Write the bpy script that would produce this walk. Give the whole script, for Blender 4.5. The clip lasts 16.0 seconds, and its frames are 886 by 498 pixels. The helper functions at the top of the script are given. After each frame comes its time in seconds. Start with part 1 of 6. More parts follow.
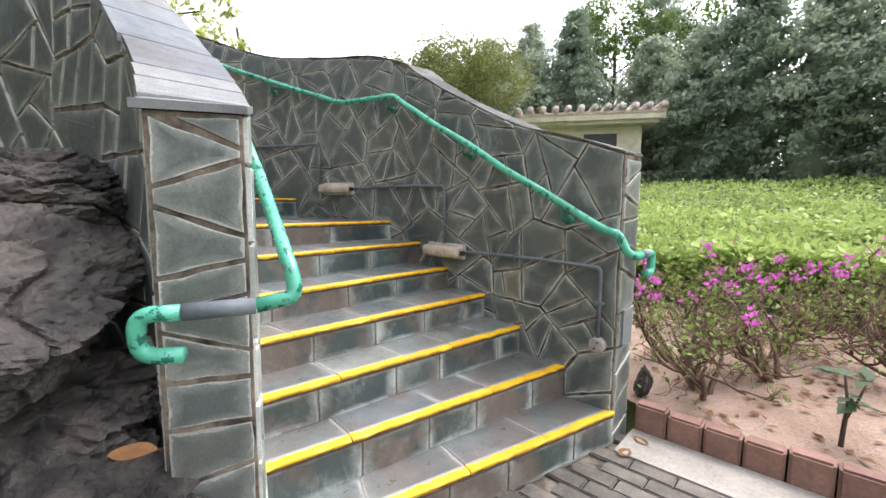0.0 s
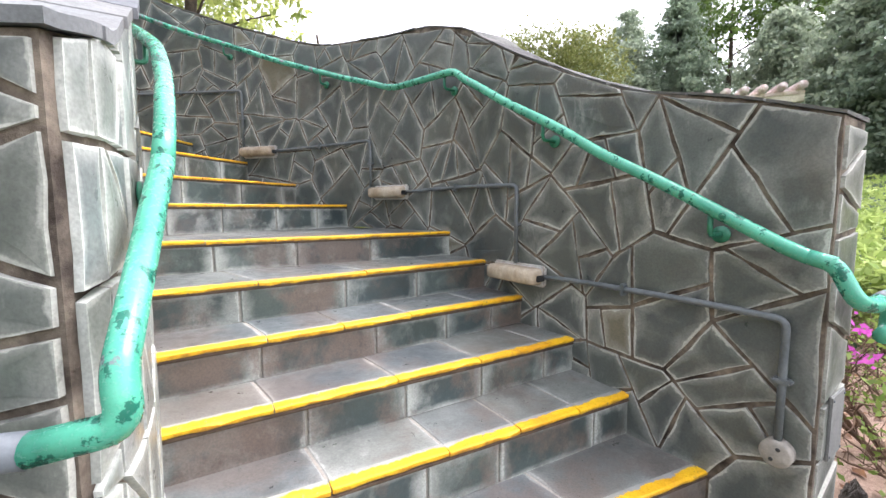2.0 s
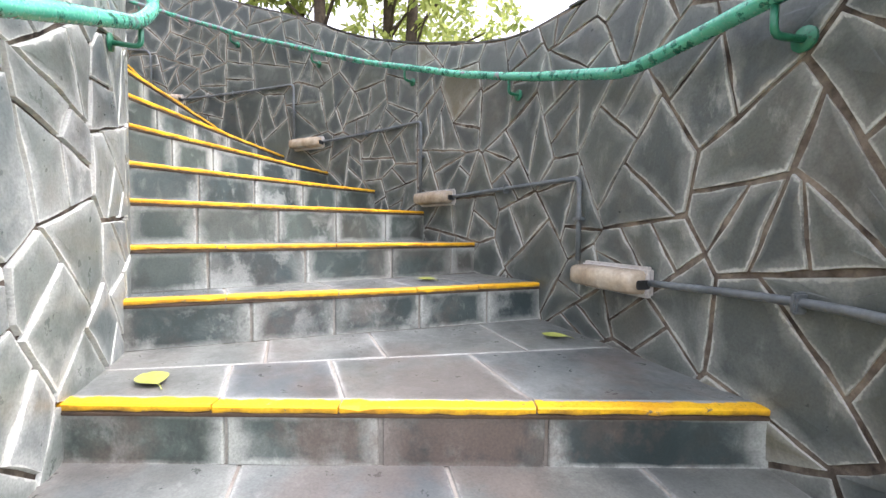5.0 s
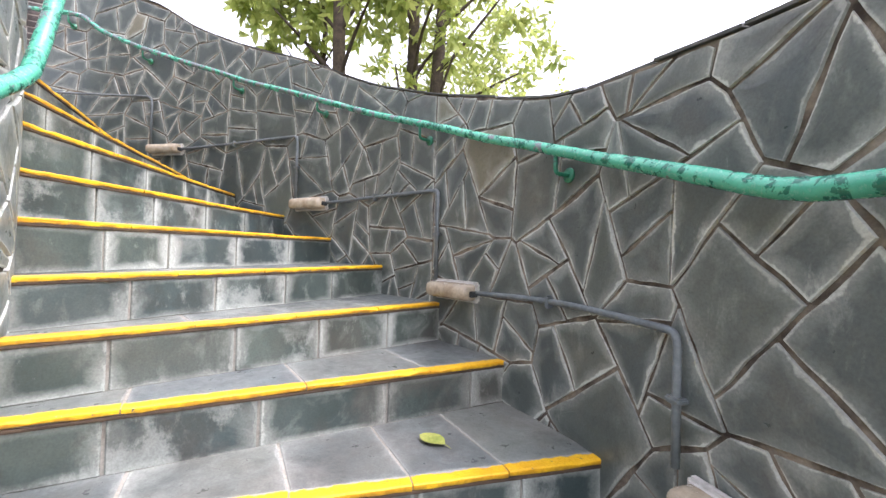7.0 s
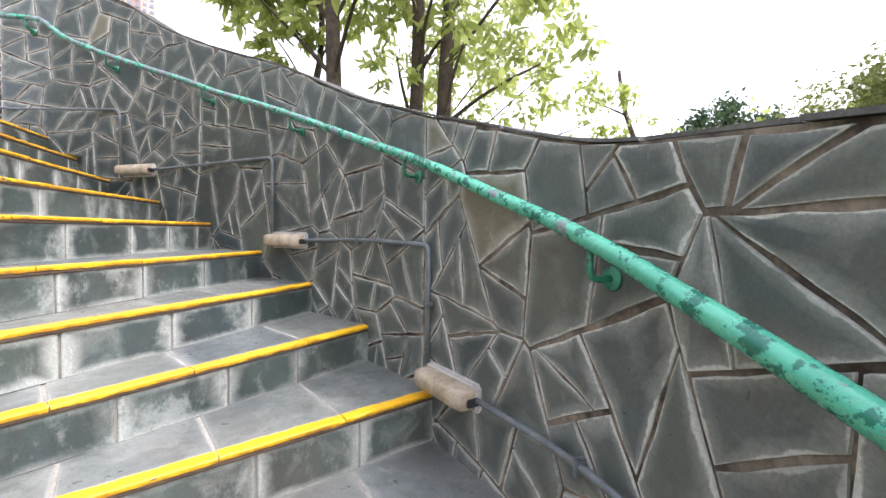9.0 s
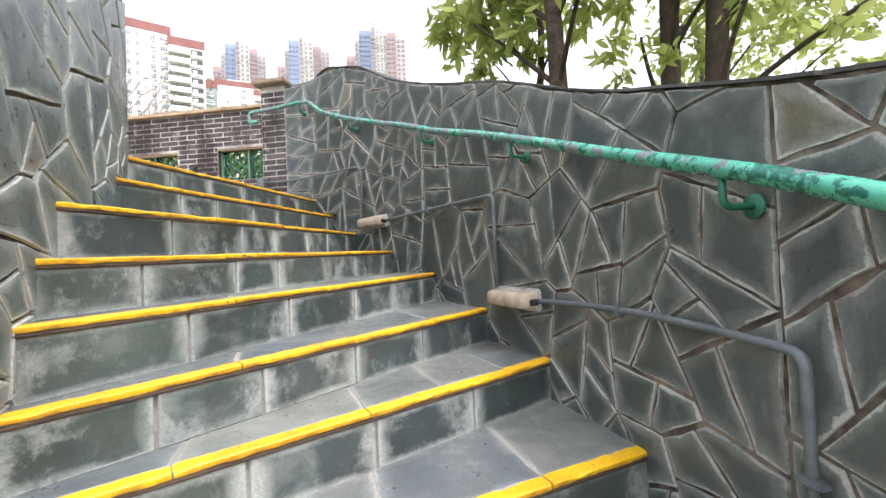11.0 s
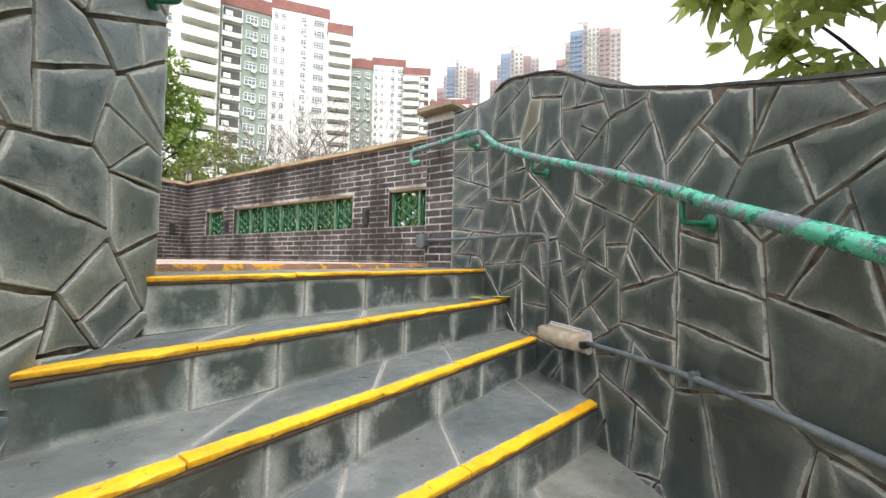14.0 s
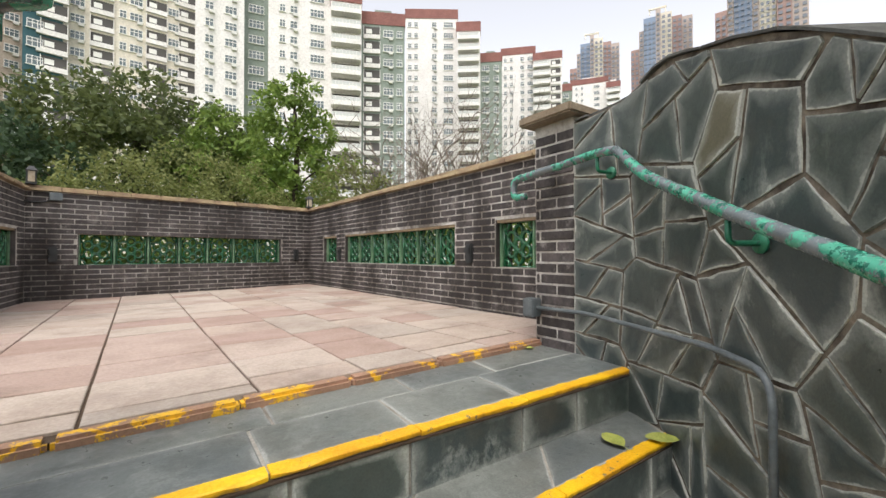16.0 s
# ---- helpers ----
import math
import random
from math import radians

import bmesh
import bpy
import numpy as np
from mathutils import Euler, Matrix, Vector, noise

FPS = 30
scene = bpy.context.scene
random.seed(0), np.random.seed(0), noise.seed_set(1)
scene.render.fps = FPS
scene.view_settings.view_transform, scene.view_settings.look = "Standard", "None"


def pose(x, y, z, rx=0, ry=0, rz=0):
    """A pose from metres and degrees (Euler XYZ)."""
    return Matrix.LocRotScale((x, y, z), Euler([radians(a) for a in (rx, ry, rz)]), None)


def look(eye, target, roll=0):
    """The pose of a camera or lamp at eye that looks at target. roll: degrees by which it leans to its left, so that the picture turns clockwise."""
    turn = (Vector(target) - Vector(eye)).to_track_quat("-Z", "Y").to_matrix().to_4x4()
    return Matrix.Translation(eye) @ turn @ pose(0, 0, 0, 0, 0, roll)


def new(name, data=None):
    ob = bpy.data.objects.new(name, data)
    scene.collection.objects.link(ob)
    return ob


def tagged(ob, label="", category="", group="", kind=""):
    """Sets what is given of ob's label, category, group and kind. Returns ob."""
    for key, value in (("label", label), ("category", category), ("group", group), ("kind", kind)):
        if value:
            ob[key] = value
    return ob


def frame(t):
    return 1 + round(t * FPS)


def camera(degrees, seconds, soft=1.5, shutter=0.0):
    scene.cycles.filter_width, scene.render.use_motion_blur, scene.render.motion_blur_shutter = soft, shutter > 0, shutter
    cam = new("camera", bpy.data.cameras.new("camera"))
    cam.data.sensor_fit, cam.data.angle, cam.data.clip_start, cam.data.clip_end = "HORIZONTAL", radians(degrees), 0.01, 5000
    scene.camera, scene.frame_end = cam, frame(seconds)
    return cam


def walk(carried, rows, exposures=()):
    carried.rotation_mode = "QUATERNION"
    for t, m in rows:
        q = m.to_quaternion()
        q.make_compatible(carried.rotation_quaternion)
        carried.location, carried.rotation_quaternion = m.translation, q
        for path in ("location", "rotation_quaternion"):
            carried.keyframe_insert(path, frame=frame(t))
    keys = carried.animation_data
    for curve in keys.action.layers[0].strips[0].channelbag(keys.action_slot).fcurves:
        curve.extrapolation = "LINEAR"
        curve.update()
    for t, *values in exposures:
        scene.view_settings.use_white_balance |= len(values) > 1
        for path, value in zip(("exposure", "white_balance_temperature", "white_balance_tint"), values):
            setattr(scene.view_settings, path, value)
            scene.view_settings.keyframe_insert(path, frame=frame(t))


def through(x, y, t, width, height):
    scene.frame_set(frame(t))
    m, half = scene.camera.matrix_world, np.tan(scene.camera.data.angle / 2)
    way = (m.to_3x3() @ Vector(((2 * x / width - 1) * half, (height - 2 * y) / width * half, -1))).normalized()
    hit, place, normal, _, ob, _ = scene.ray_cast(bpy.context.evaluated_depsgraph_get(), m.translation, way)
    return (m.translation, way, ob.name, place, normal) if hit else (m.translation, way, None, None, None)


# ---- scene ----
cam = camera(93.8, 16.0)
PATH = [
    (0, (0.871, 0.599, 1.347), (0.674, 2.577, 1.129), 0.4),
    (0.5, (0.893, 0.65, 1.34), (0.597, 2.61, 1.073), -1.1),
    (1, (0.884, 0.839, 1.337), (0.614, 2.808, 1.118), -1.1),
    (1.5, (0.853, 1.058, 1.343), (0.557, 3.022, 1.105), -0.7),
    (2, (0.866, 1.351, 1.351), (0.271, 3.251, 1.157), -0.2),
    (2.5, (0.822, 1.585, 1.349), (0.007, 3.396, 1.113), 0.6),
    (3, (0.715, 1.843, 1.384), (-0.079, 3.674, 1.252), 2.6),
    (3.5, (0.632, 2.098, 1.418), (-0.382, 3.811, 1.228), 1.8),
    (4, (0.537, 2.359, 1.55), (-0.718, 3.9, 1.331), 2.6),
    (4.2, (0.5, 2.423, 1.565), (-0.862, 3.879, 1.408), 1.2),
    (6.3, (0.067, 2.913, 1.927), (-1.492, 4.163, 1.853), 0.3),
    (6.5, (0.024, 2.944, 1.989), (-1.499, 4.239, 1.937), 0.5),
    (7, (-0.11, 3.08, 2.031), (-1.708, 4.283, 2.066), 1.7),
    (7.5, (-0.184, 3.161, 2.16), (-1.832, 4.294, 2.15), 1.7),
    (8, (-0.31, 3.287, 2.255), (-1.791, 4.631, 2.196), 1.0),
    (8.5, (-0.386, 3.388, 2.358), (-1.796, 4.802, 2.254), 2.2),
    (9, (-0.485, 3.528, 2.441), (-2.154, 4.628, 2.376), 0.8),
    (9.5, (-0.573, 3.564, 2.518), (-2.43, 4.301, 2.415), -0.4),
    (9.7, (-0.657, 3.588, 2.512), (-2.542, 4.244, 2.389), -0.7),
    (11.8, (-1.579, 3.729, 2.772), (-3.553, 3.454, 2.936), 0.1),
    (12, (-1.686, 3.725, 2.821), (-3.645, 3.356, 2.984), 1.2),
    (12.5, (-1.904, 3.695, 2.936), (-3.799, 3.059, 2.999), 0.8),
    (13, (-2.153, 3.717, 3.056), (-3.983, 2.913, 3.088), 1.4),
    (13.1, (-2.187, 3.654, 3.094), (-4.006, 2.828, 3.188), 2.4),
    (13.5, (-2.378, 3.667, 3.124), (-4.184, 2.812, 3.227), 1.4),
    (14, (-2.607, 3.592, 3.27), (-4.427, 2.765, 3.345), 1.1),
    (14.5, (-2.868, 3.557, 3.363), (-4.592, 2.55, 3.479), 1.2),
    (15, (-3.058, 3.519, 3.519), (-4.648, 2.307, 3.586), 0.8),
    (15.5, (-3.286, 3.399, 3.586), (-4.815, 2.113, 3.68), 1.5),
    (16, (-3.484, 3.302, 3.743), (-4.949, 1.94, 3.774), -0.1),
]
walk(cam, [(t, look(eye, target, roll)) for t, eye, target, roll in PATH],
     exposures=[(0, 2.2, 6350, 16), (3.5, 2.6, 6250, 22), (7, 2.48, 6250, 22), (9.5, 2.28, 6250, 20), (12.5, 1.9, 6350, 15), (14, 1.74, 6450, 13), (15, 1.47, 6500, 12), (16, 1.2, 6650, 12)])

# ---- world and light ----
world = bpy.data.worlds.new("sky")
scene.world = world
world.use_nodes = True
wn = world.node_tree.nodes
wl = world.node_tree.links
sky = wn.new("ShaderNodeTexSky")
sky.sky_type = 'NISHITA'
sky.sun_disc = False
sky.sun_elevation = radians(58)
sky.sun_rotation = radians(54)
sky.air_density, sky.dust_density, sky.ozone_density = 1.0, 2.5, 0.5
haze = wn.new("ShaderNodeHueSaturation")
haze.inputs["Saturation"].default_value = 0.25
wl.new(sky.outputs["Color"], haze.inputs["Color"])
wl.new(haze.outputs["Color"], wn["Background"].inputs["Color"])
wn["Background"].inputs["Strength"].default_value = 0.15

sun_data = bpy.data.lights.new("sun", 'SUN')
sun_data.energy, sun_data.angle, sun_data.color = 0.5, radians(26), (1.0, 0.95, 0.94)
sun_ob = new("sun", sun_data)
sun_ob.matrix_world = look((2.8, 2.0, 8.0), (0, 0, 0))


# ---- materials ----
def lin(r, g, b):
    """A colour given by eye in screen values, 0 to 255."""
    return tuple((c / 255 / 12.92 if c <= 10 else ((c / 255 + 0.055) / 1.055) ** 2.4) for c in (r, g, b)) + (1.0,)


class Mat:
    """A node material put together step by step."""

    def __init__(self, name, rough=0.7, metal=0.0, spec=0.5):
        self.m = bpy.data.materials.new(name)
        self.m.use_nodes = True
        self.n, self.l = self.m.node_tree.nodes, self.m.node_tree.links
        self.bsdf = self.n["Principled BSDF"]
        self.bsdf.inputs["Roughness"].default_value = rough
        self.bsdf.inputs["Metallic"].default_value = metal
        self.bsdf.inputs["Specular IOR Level"].default_value = spec
        self.co = self.n.new("ShaderNodeTexCoord").outputs["Object"]
        self.geo = None

    def world_co(self):
        if self.geo is None:
            self.geo = self.n.new("ShaderNodeNewGeometry")
        self.co = self.geo.outputs["Position"]
        return self

    def noise(self, scale, detail=4.0, rough=0.6, stretch=None, distort=0.0):
        t = self.n.new("ShaderNodeTexNoise")
        t.inputs["Scale"].default_value, t.inputs["Detail"].default_value = scale, detail
        t.inputs["Roughness"].default_value, t.inputs["Distortion"].default_value = rough, distort
        co = self.co
        if stretch:
            mp = self.n.new("ShaderNodeMapping")
            mp.inputs["Scale"].default_value = stretch
            self.l.new(co, mp.inputs["Vector"])
            co = mp.outputs["Vector"]
        self.l.new(co, t.inputs["Vector"])
        return t.outputs["Fac"]

    def ramp(self, fac, a, b, lo=0.0, hi=1.0):
        r = self.n.new("ShaderNodeMapRange")
        r.inputs["From Min"].default_value, r.inputs["From Max"].default_value = a, b
        r.inputs["To Min"].default_value, r.inputs["To Max"].default_value = lo, hi
        self.l.new(fac, r.inputs["Value"])
        return r.outputs["Result"]

    def mix(self, fac, a, b, mode='MIX'):
        x = self.n.new("ShaderNodeMix")
        x.data_type, x.blend_type = 'RGBA', mode
        for v, sock in ((fac, x.inputs[0]), (a, x.inputs[6]), (b, x.inputs[7])):
            if isinstance(v, (tuple, list, float, int)):
                sock.default_value = v
            else:
                self.l.new(v, sock)
        return x.outputs[2]

    def math(self, op, a, b):
        x = self.n.new("ShaderNodeMath")
        x.operation = op
        for v, sock in ((a, x.inputs[0]), (b, x.inputs[1])):
            if isinstance(v, (float, int)):
                sock.default_value = v
            else:
                self.l.new(v, sock)
        return x.outputs[0]

    def rand(self):
        return self.n.new("ShaderNodeObjectInfo").outputs["Random"]

    def island(self):
        if self.geo is None:
            self.geo = self.n.new("ShaderNodeNewGeometry")
        return self.geo.outputs["Random Per Island"]

    def attr(self, name):
        a = self.n.new("ShaderNodeAttribute")
        a.attribute_name = name
        return a.outputs["Fac"]

    def color(self, c):
        if isinstance(c, (tuple, list)):
            self.bsdf.inputs["Base Color"].default_value = c
        else:
            self.l.new(c, self.bsdf.inputs["Base Color"])
        return self

    def rough(self, r):
        self.l.new(r, self.bsdf.inputs["Roughness"])
        return self

    def bump(self, h, strength=0.3, dist=0.01):
        b = self.n.new("ShaderNodeBump")
        b.inputs["Strength"].default_value, b.inputs["Distance"].default_value = strength, dist
        self.l.new(h, b.inputs["Height"])
        self.l.new(b.outputs["Normal"], self.bsdf.inputs["Normal"])
        return self


def grained(name, a, b, scale=8.0, fine=60.0, rough=0.75, spec=0.4, bump=0.3, vary=0.25, third=None, dist=0.006, islands=False):
    """A mottled surface: two colours at two scales, stains of a third, pieces that differ a little."""
    m = Mat(name, rough, 0.0, spec).world_co()
    n1, n2 = m.noise(scale), m.noise(fine, 5.0, 0.7)
    c = m.mix(m.ramp(n1, 0.35, 0.65), a, b)
    if third:
        c = m.mix(m.ramp(m.noise(scale * 0.45, 5.0, 0.65), 0.55, 0.75, 0.0, 0.85), c, third)
    c = m.mix(m.ramp(n2, 0.3, 0.7, 0.0, 0.35), c, (0.02, 0.02, 0.02, 1.0))
    if vary:
        r = m.island() if islands else m.rand()
        c = m.mix(1.0, c, m.mix(r, (1 - vary,) * 3 + (1,), (1 + vary,) * 3 + (1,)), 'MULTIPLY')
    m.color(c).rough(m.ramp(n2, 0.2, 0.8, max(rough - 0.12, 0.05), min(rough + 0.12, 1.0)))
    m.bump(m.math('ADD', n1, m.math('MULTIPLY', n2, 0.6)), bump, dist)
    return m.m


def slate(name, dark, pale, bloom, islands=False, rough=0.42, edges=0.8, lime=0.0, soil=0.0, broad=0.5, paling=0.0):
    """Green-grey slate: dark smooth hearts, a ragged pale rim along the joints, soft lime mist, brown stains.
    lime: white crusts; soil: brown cement smears; the last argument turns walls paler down the flight, darker at its
    top."""
    m = Mat(name, rough, 0.0, 0.5).world_co()
    n1, n2, fine = m.noise(2.6, 4.0, 0.55), m.noise(22.0, 6.0, 0.66), m.noise(150.0, 3.0, 0.6)
    rag, cloud = m.noise(11.0, 8.0, 0.68), m.noise(5.0, 7.0, 0.62, None, 0.6)
    r = m.island() if islands else m.rand()
    r2 = m.math('FRACT', m.math('MULTIPLY', r, 7.31), 0.0)
    c = m.mix(m.ramp(n1, 0.35, 0.65), dark, pale)
    c = m.mix(1.0, c, m.mix(r, (0.74, 0.79, 0.86, 1), (1.2, 1.15, 1.06, 1)), 'MULTIPLY')
    c = m.mix(m.ramp(cloud, 0.5, 0.75, 0.0, 0.25), c, tuple(v * 1.6 for v in pale[:3]) + (1,))
    c = m.mix(m.ramp(m.noise(2.3, 6.0, 0.65), 0.54, 0.68, 0.0, 0.38), c, lin(96, 86, 74))
    if paling:
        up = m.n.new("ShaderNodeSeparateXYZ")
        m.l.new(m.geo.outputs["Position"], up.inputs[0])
        # darker towards the upper end of the flight
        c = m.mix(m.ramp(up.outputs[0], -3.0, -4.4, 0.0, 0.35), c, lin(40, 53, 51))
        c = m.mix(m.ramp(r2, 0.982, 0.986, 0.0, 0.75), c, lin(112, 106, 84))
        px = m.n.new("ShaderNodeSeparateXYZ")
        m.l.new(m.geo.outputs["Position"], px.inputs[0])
        downhill = m.math('MULTIPLY', m.ramp(px.outputs[0], -3.2, 0.2), m.ramp(cloud, 0.3, 0.65, paling * 0.4, paling))
        c = m.mix(downhill, c, lin(142, 142, 134))
    e = m.attr("bloom")
    crisp = m.ramp(m.math('ADD', e, m.math('MULTIPLY', m.math('SUBTRACT', rag, 0.5), 1.1)), 0.82, 0.96)
    wide = m.math('MULTIPLY', m.ramp(m.math('ADD', e, m.math('MULTIPLY', m.math('SUBTRACT', cloud, 0.5), 2.6)), 0.1, 1.0), broad)
    streak = m.ramp(m.noise(9.0, 8.0, 0.72, (1.0, 1.0, 0.5), 0.2), 0.56, 0.66, 0.0, 0.45)
    amount = m.ramp(r2, 0.0, 1.0, 0.5, 1.15)
    f = m.math('MULTIPLY', m.math('ADD', m.math('MAXIMUM', m.math('MULTIPLY', crisp, edges), wide), m.math('MULTIPLY', streak, m.ramp(n1, 0.45, 0.65))), amount)
    c = m.mix(m.math('MINIMUM', f, 0.85), c, bloom)
    if soil:
        px = m.n.new("ShaderNodeSeparateXYZ")
        m.l.new(m.geo.outputs["Position"], px.inputs[0])
        lower = m.ramp(px.outputs[0], -2.0, -0.2, 0.15, 1.6)
        c = m.mix(m.math('MULTIPLY', lower, m.ramp(m.noise(1.6, 7.0, 0.68), 0.47, 0.55, 0.0, soil)), c, m.mix(rag, lin(88, 74, 64), lin(128, 112, 100)))
        c = m.mix(m.ramp(m.noise(4.0, 8.0, 0.7, (1.0, 1.0, 0.8)), 0.55, 0.61, 0.0, soil), c, lin(58, 62, 58))
    if lime:
        crust = m.math('MULTIPLY', m.ramp(m.noise(3.2, 9.0, 0.72, (1.0, 1.0, 0.8), 0.15), 0.54, 0.6), m.ramp(cloud, 0.38, 0.52))
        if soil:
            crust = m.math('MULTIPLY', crust, m.ramp(lower, 0.15, 1.6, 1.0, 0.25))
        c = m.mix(m.math('MULTIPLY', crust, lime), c, lin(190, 194, 186))
    c = m.mix(m.ramp(fine, 0.35, 0.7, 0.0, 0.3), c, (0.02, 0.022, 0.022, 1.0))
    m.color(c).rough(m.ramp(m.math('ADD', n2, m.math('MULTIPLY', f, 0.6)), 0.3, 1.0, rough - 0.14, rough + 0.32))
    m.bump(m.math('ADD', m.math('ADD', cloud, m.math('MULTIPLY', n2, 0.4)), m.math('MULTIPLY', fine, 0.08)), 0.4, 0.007)
    return m.m


def nosing_paint(name):
    """Yellow road paint on a slate edge: ragged where it ends on the tread, chipped, grimy along the lower front edge."""
    m = Mat(name, 0.5, 0.0, 0.45).world_co()
    rag, n, fine = m.noise(16.0, 8.0, 0.7), m.noise(34.0, 6.0, 0.7), m.noise(120.0, 4.0, 0.7)
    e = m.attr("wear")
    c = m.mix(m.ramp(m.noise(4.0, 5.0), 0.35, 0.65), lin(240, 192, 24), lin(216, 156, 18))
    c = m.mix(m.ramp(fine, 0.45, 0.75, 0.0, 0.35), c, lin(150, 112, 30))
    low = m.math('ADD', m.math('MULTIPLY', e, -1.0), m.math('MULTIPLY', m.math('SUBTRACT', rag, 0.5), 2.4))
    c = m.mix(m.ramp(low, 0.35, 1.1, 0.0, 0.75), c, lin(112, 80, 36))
    c = m.mix(m.ramp(n, 0.63, 0.65), c, lin(118, 106, 86))
    px = m.n.new("ShaderNodeSeparateXYZ")
    m.l.new(m.geo.outputs["Position"], px.inputs[0])
    foot = m.ramp(px.outputs[0], -1.6, 0.2, 0.0, 0.3)
    back = m.math('ADD', m.math('ADD', e, foot), m.math('MULTIPLY', m.math('SUBTRACT', rag, 0.5), 1.5))
    c = m.mix(m.ramp(back, 0.88, 0.98), c, m.mix(rag, lin(112, 114, 108), lin(168, 168, 160)))
    m.color(c).rough(m.ramp(fine, 0.3, 0.7, 0.4, 0.7)).bump(m.math('ADD', rag, m.math('MULTIPLY', fine, 0.3)), 0.35, 0.004)
    return m.m


def paint(name, a, chip, amount=0.6, rough=0.35, scale=14.0, spec=0.5, bare=None):
    """Gloss paint, flaked through to a darker coat, and in places to bare metal; dirt lies in its grain."""
    m = Mat(name, rough, 0.0, spec).world_co()
    n, fine = m.noise(scale, 6.0, 0.7), m.noise(90.0, 4.0, 0.7)
    c = m.mix(m.ramp(m.noise(5.0, 5.0), 0.35, 0.65), a, tuple(v * 0.72 for v in a[:3]) + (1,))
    c = m.mix(m.ramp(n, amount, amount + 0.02), c, chip)
    if bare:
        c = m.mix(m.ramp(m.noise(scale * 0.5, 6.0, 0.7), 0.565, 0.585), c, bare)
    c = m.mix(m.ramp(fine, 0.45, 0.75, 0.0, 0.4), c, tuple(v * 0.3 for v in a[:3]) + (1,))
    m.color(c).rough(m.ramp(fine, 0.3, 0.7, rough - 0.08, rough + 0.2)).bump(m.math('ADD', n, m.math('MULTIPLY', fine, 0.3)), 0.3, 0.003)
    return m.m


def patchwork(name, tones, rough=0.7):
    """Slabs cut from beds of different tone, stained and grainy."""
    m = Mat(name, rough, 0.0, 0.35).world_co()
    r, n1, n2 = m.rand(), m.noise(3.0, 6.0, 0.65), m.noise(70.0, 4.0, 0.7)
    c = tones[0]
    for k, t in enumerate(tones[1:]):
        c = m.mix(m.ramp(r, (k + 1) / len(tones) - 0.02, (k + 1) / len(tones) + 0.02), c, t)
    c = m.mix(m.ramp(n1, 0.45, 0.7, 0.0, 0.45), c, lin(138, 118, 103))
    c = m.mix(m.ramp(m.noise(1.3, 6.0, 0.7), 0.55, 0.7, 0.0, 0.5), c, lin(108, 95, 85))
    c = m.mix(m.ramp(n2, 0.35, 0.7, 0.0, 0.28), c, (0.04, 0.03, 0.025, 1.0))
    m.color(c).rough(m.ramp(n1, 0.3, 0.7, rough - 0.15, rough + 0.15)).bump(m.math('ADD', n1, m.math('MULTIPLY', n2, 0.4)), 0.35, 0.005)
    return m.m


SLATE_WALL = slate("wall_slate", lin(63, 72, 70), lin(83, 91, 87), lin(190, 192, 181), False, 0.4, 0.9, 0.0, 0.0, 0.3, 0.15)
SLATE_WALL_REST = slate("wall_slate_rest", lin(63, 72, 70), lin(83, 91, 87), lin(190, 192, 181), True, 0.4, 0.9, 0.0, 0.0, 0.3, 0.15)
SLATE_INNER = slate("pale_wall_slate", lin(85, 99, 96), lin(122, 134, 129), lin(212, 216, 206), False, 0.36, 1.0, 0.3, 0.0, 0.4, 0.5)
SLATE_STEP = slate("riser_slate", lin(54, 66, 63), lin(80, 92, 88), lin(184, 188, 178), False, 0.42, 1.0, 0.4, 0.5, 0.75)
# paler than the risers: part of the sky's sheen on treads is in this colour
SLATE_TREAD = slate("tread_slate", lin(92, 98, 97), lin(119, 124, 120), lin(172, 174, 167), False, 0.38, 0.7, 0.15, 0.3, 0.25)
SLATE_COPING = slate("coping_slate", lin(86, 91, 93), lin(116, 120, 121), lin(150, 152, 148), False, 0.7, 0.5)
MORTAR = grained("joint_mortar", lin(62, 54, 47), lin(142, 131, 116), 10.0, 70.0, 0.9, 0.2, 0.9, 0.0, lin(44, 38, 33), 0.008)
STEP_MORTAR = grained("step_mortar", lin(150, 146, 136), lin(172, 168, 158), 6.0, 70.0, 0.9, 0.2, 0.6, 0.0, lin(106, 92, 78))
OLD_COPING = grained("weathered_coping", lin(86, 87, 84), lin(110, 110, 105), 8, 60, 0.95, 0.15, 0.9, 0.25, lin(60, 57, 50), 0.01)
CONCRETE = grained("concrete", lin(140, 135, 125), lin(168, 163, 152), 3.0, 60.0, 0.9, 0.2, 0.3, 0.0, lin(120, 116, 108))
YELLOW = nosing_paint("yellow_nosing_paint")
YELLOW_WORN = paint("worn_yellow_paint", lin(166, 130, 106), lin(226, 176, 34), 0.55, 0.6, 9.0)
GRIME = grained("joint_grime", lin(74, 62, 50), lin(98, 82, 66), 12, 70, 0.9, 0.2, 0.6, 0.1)


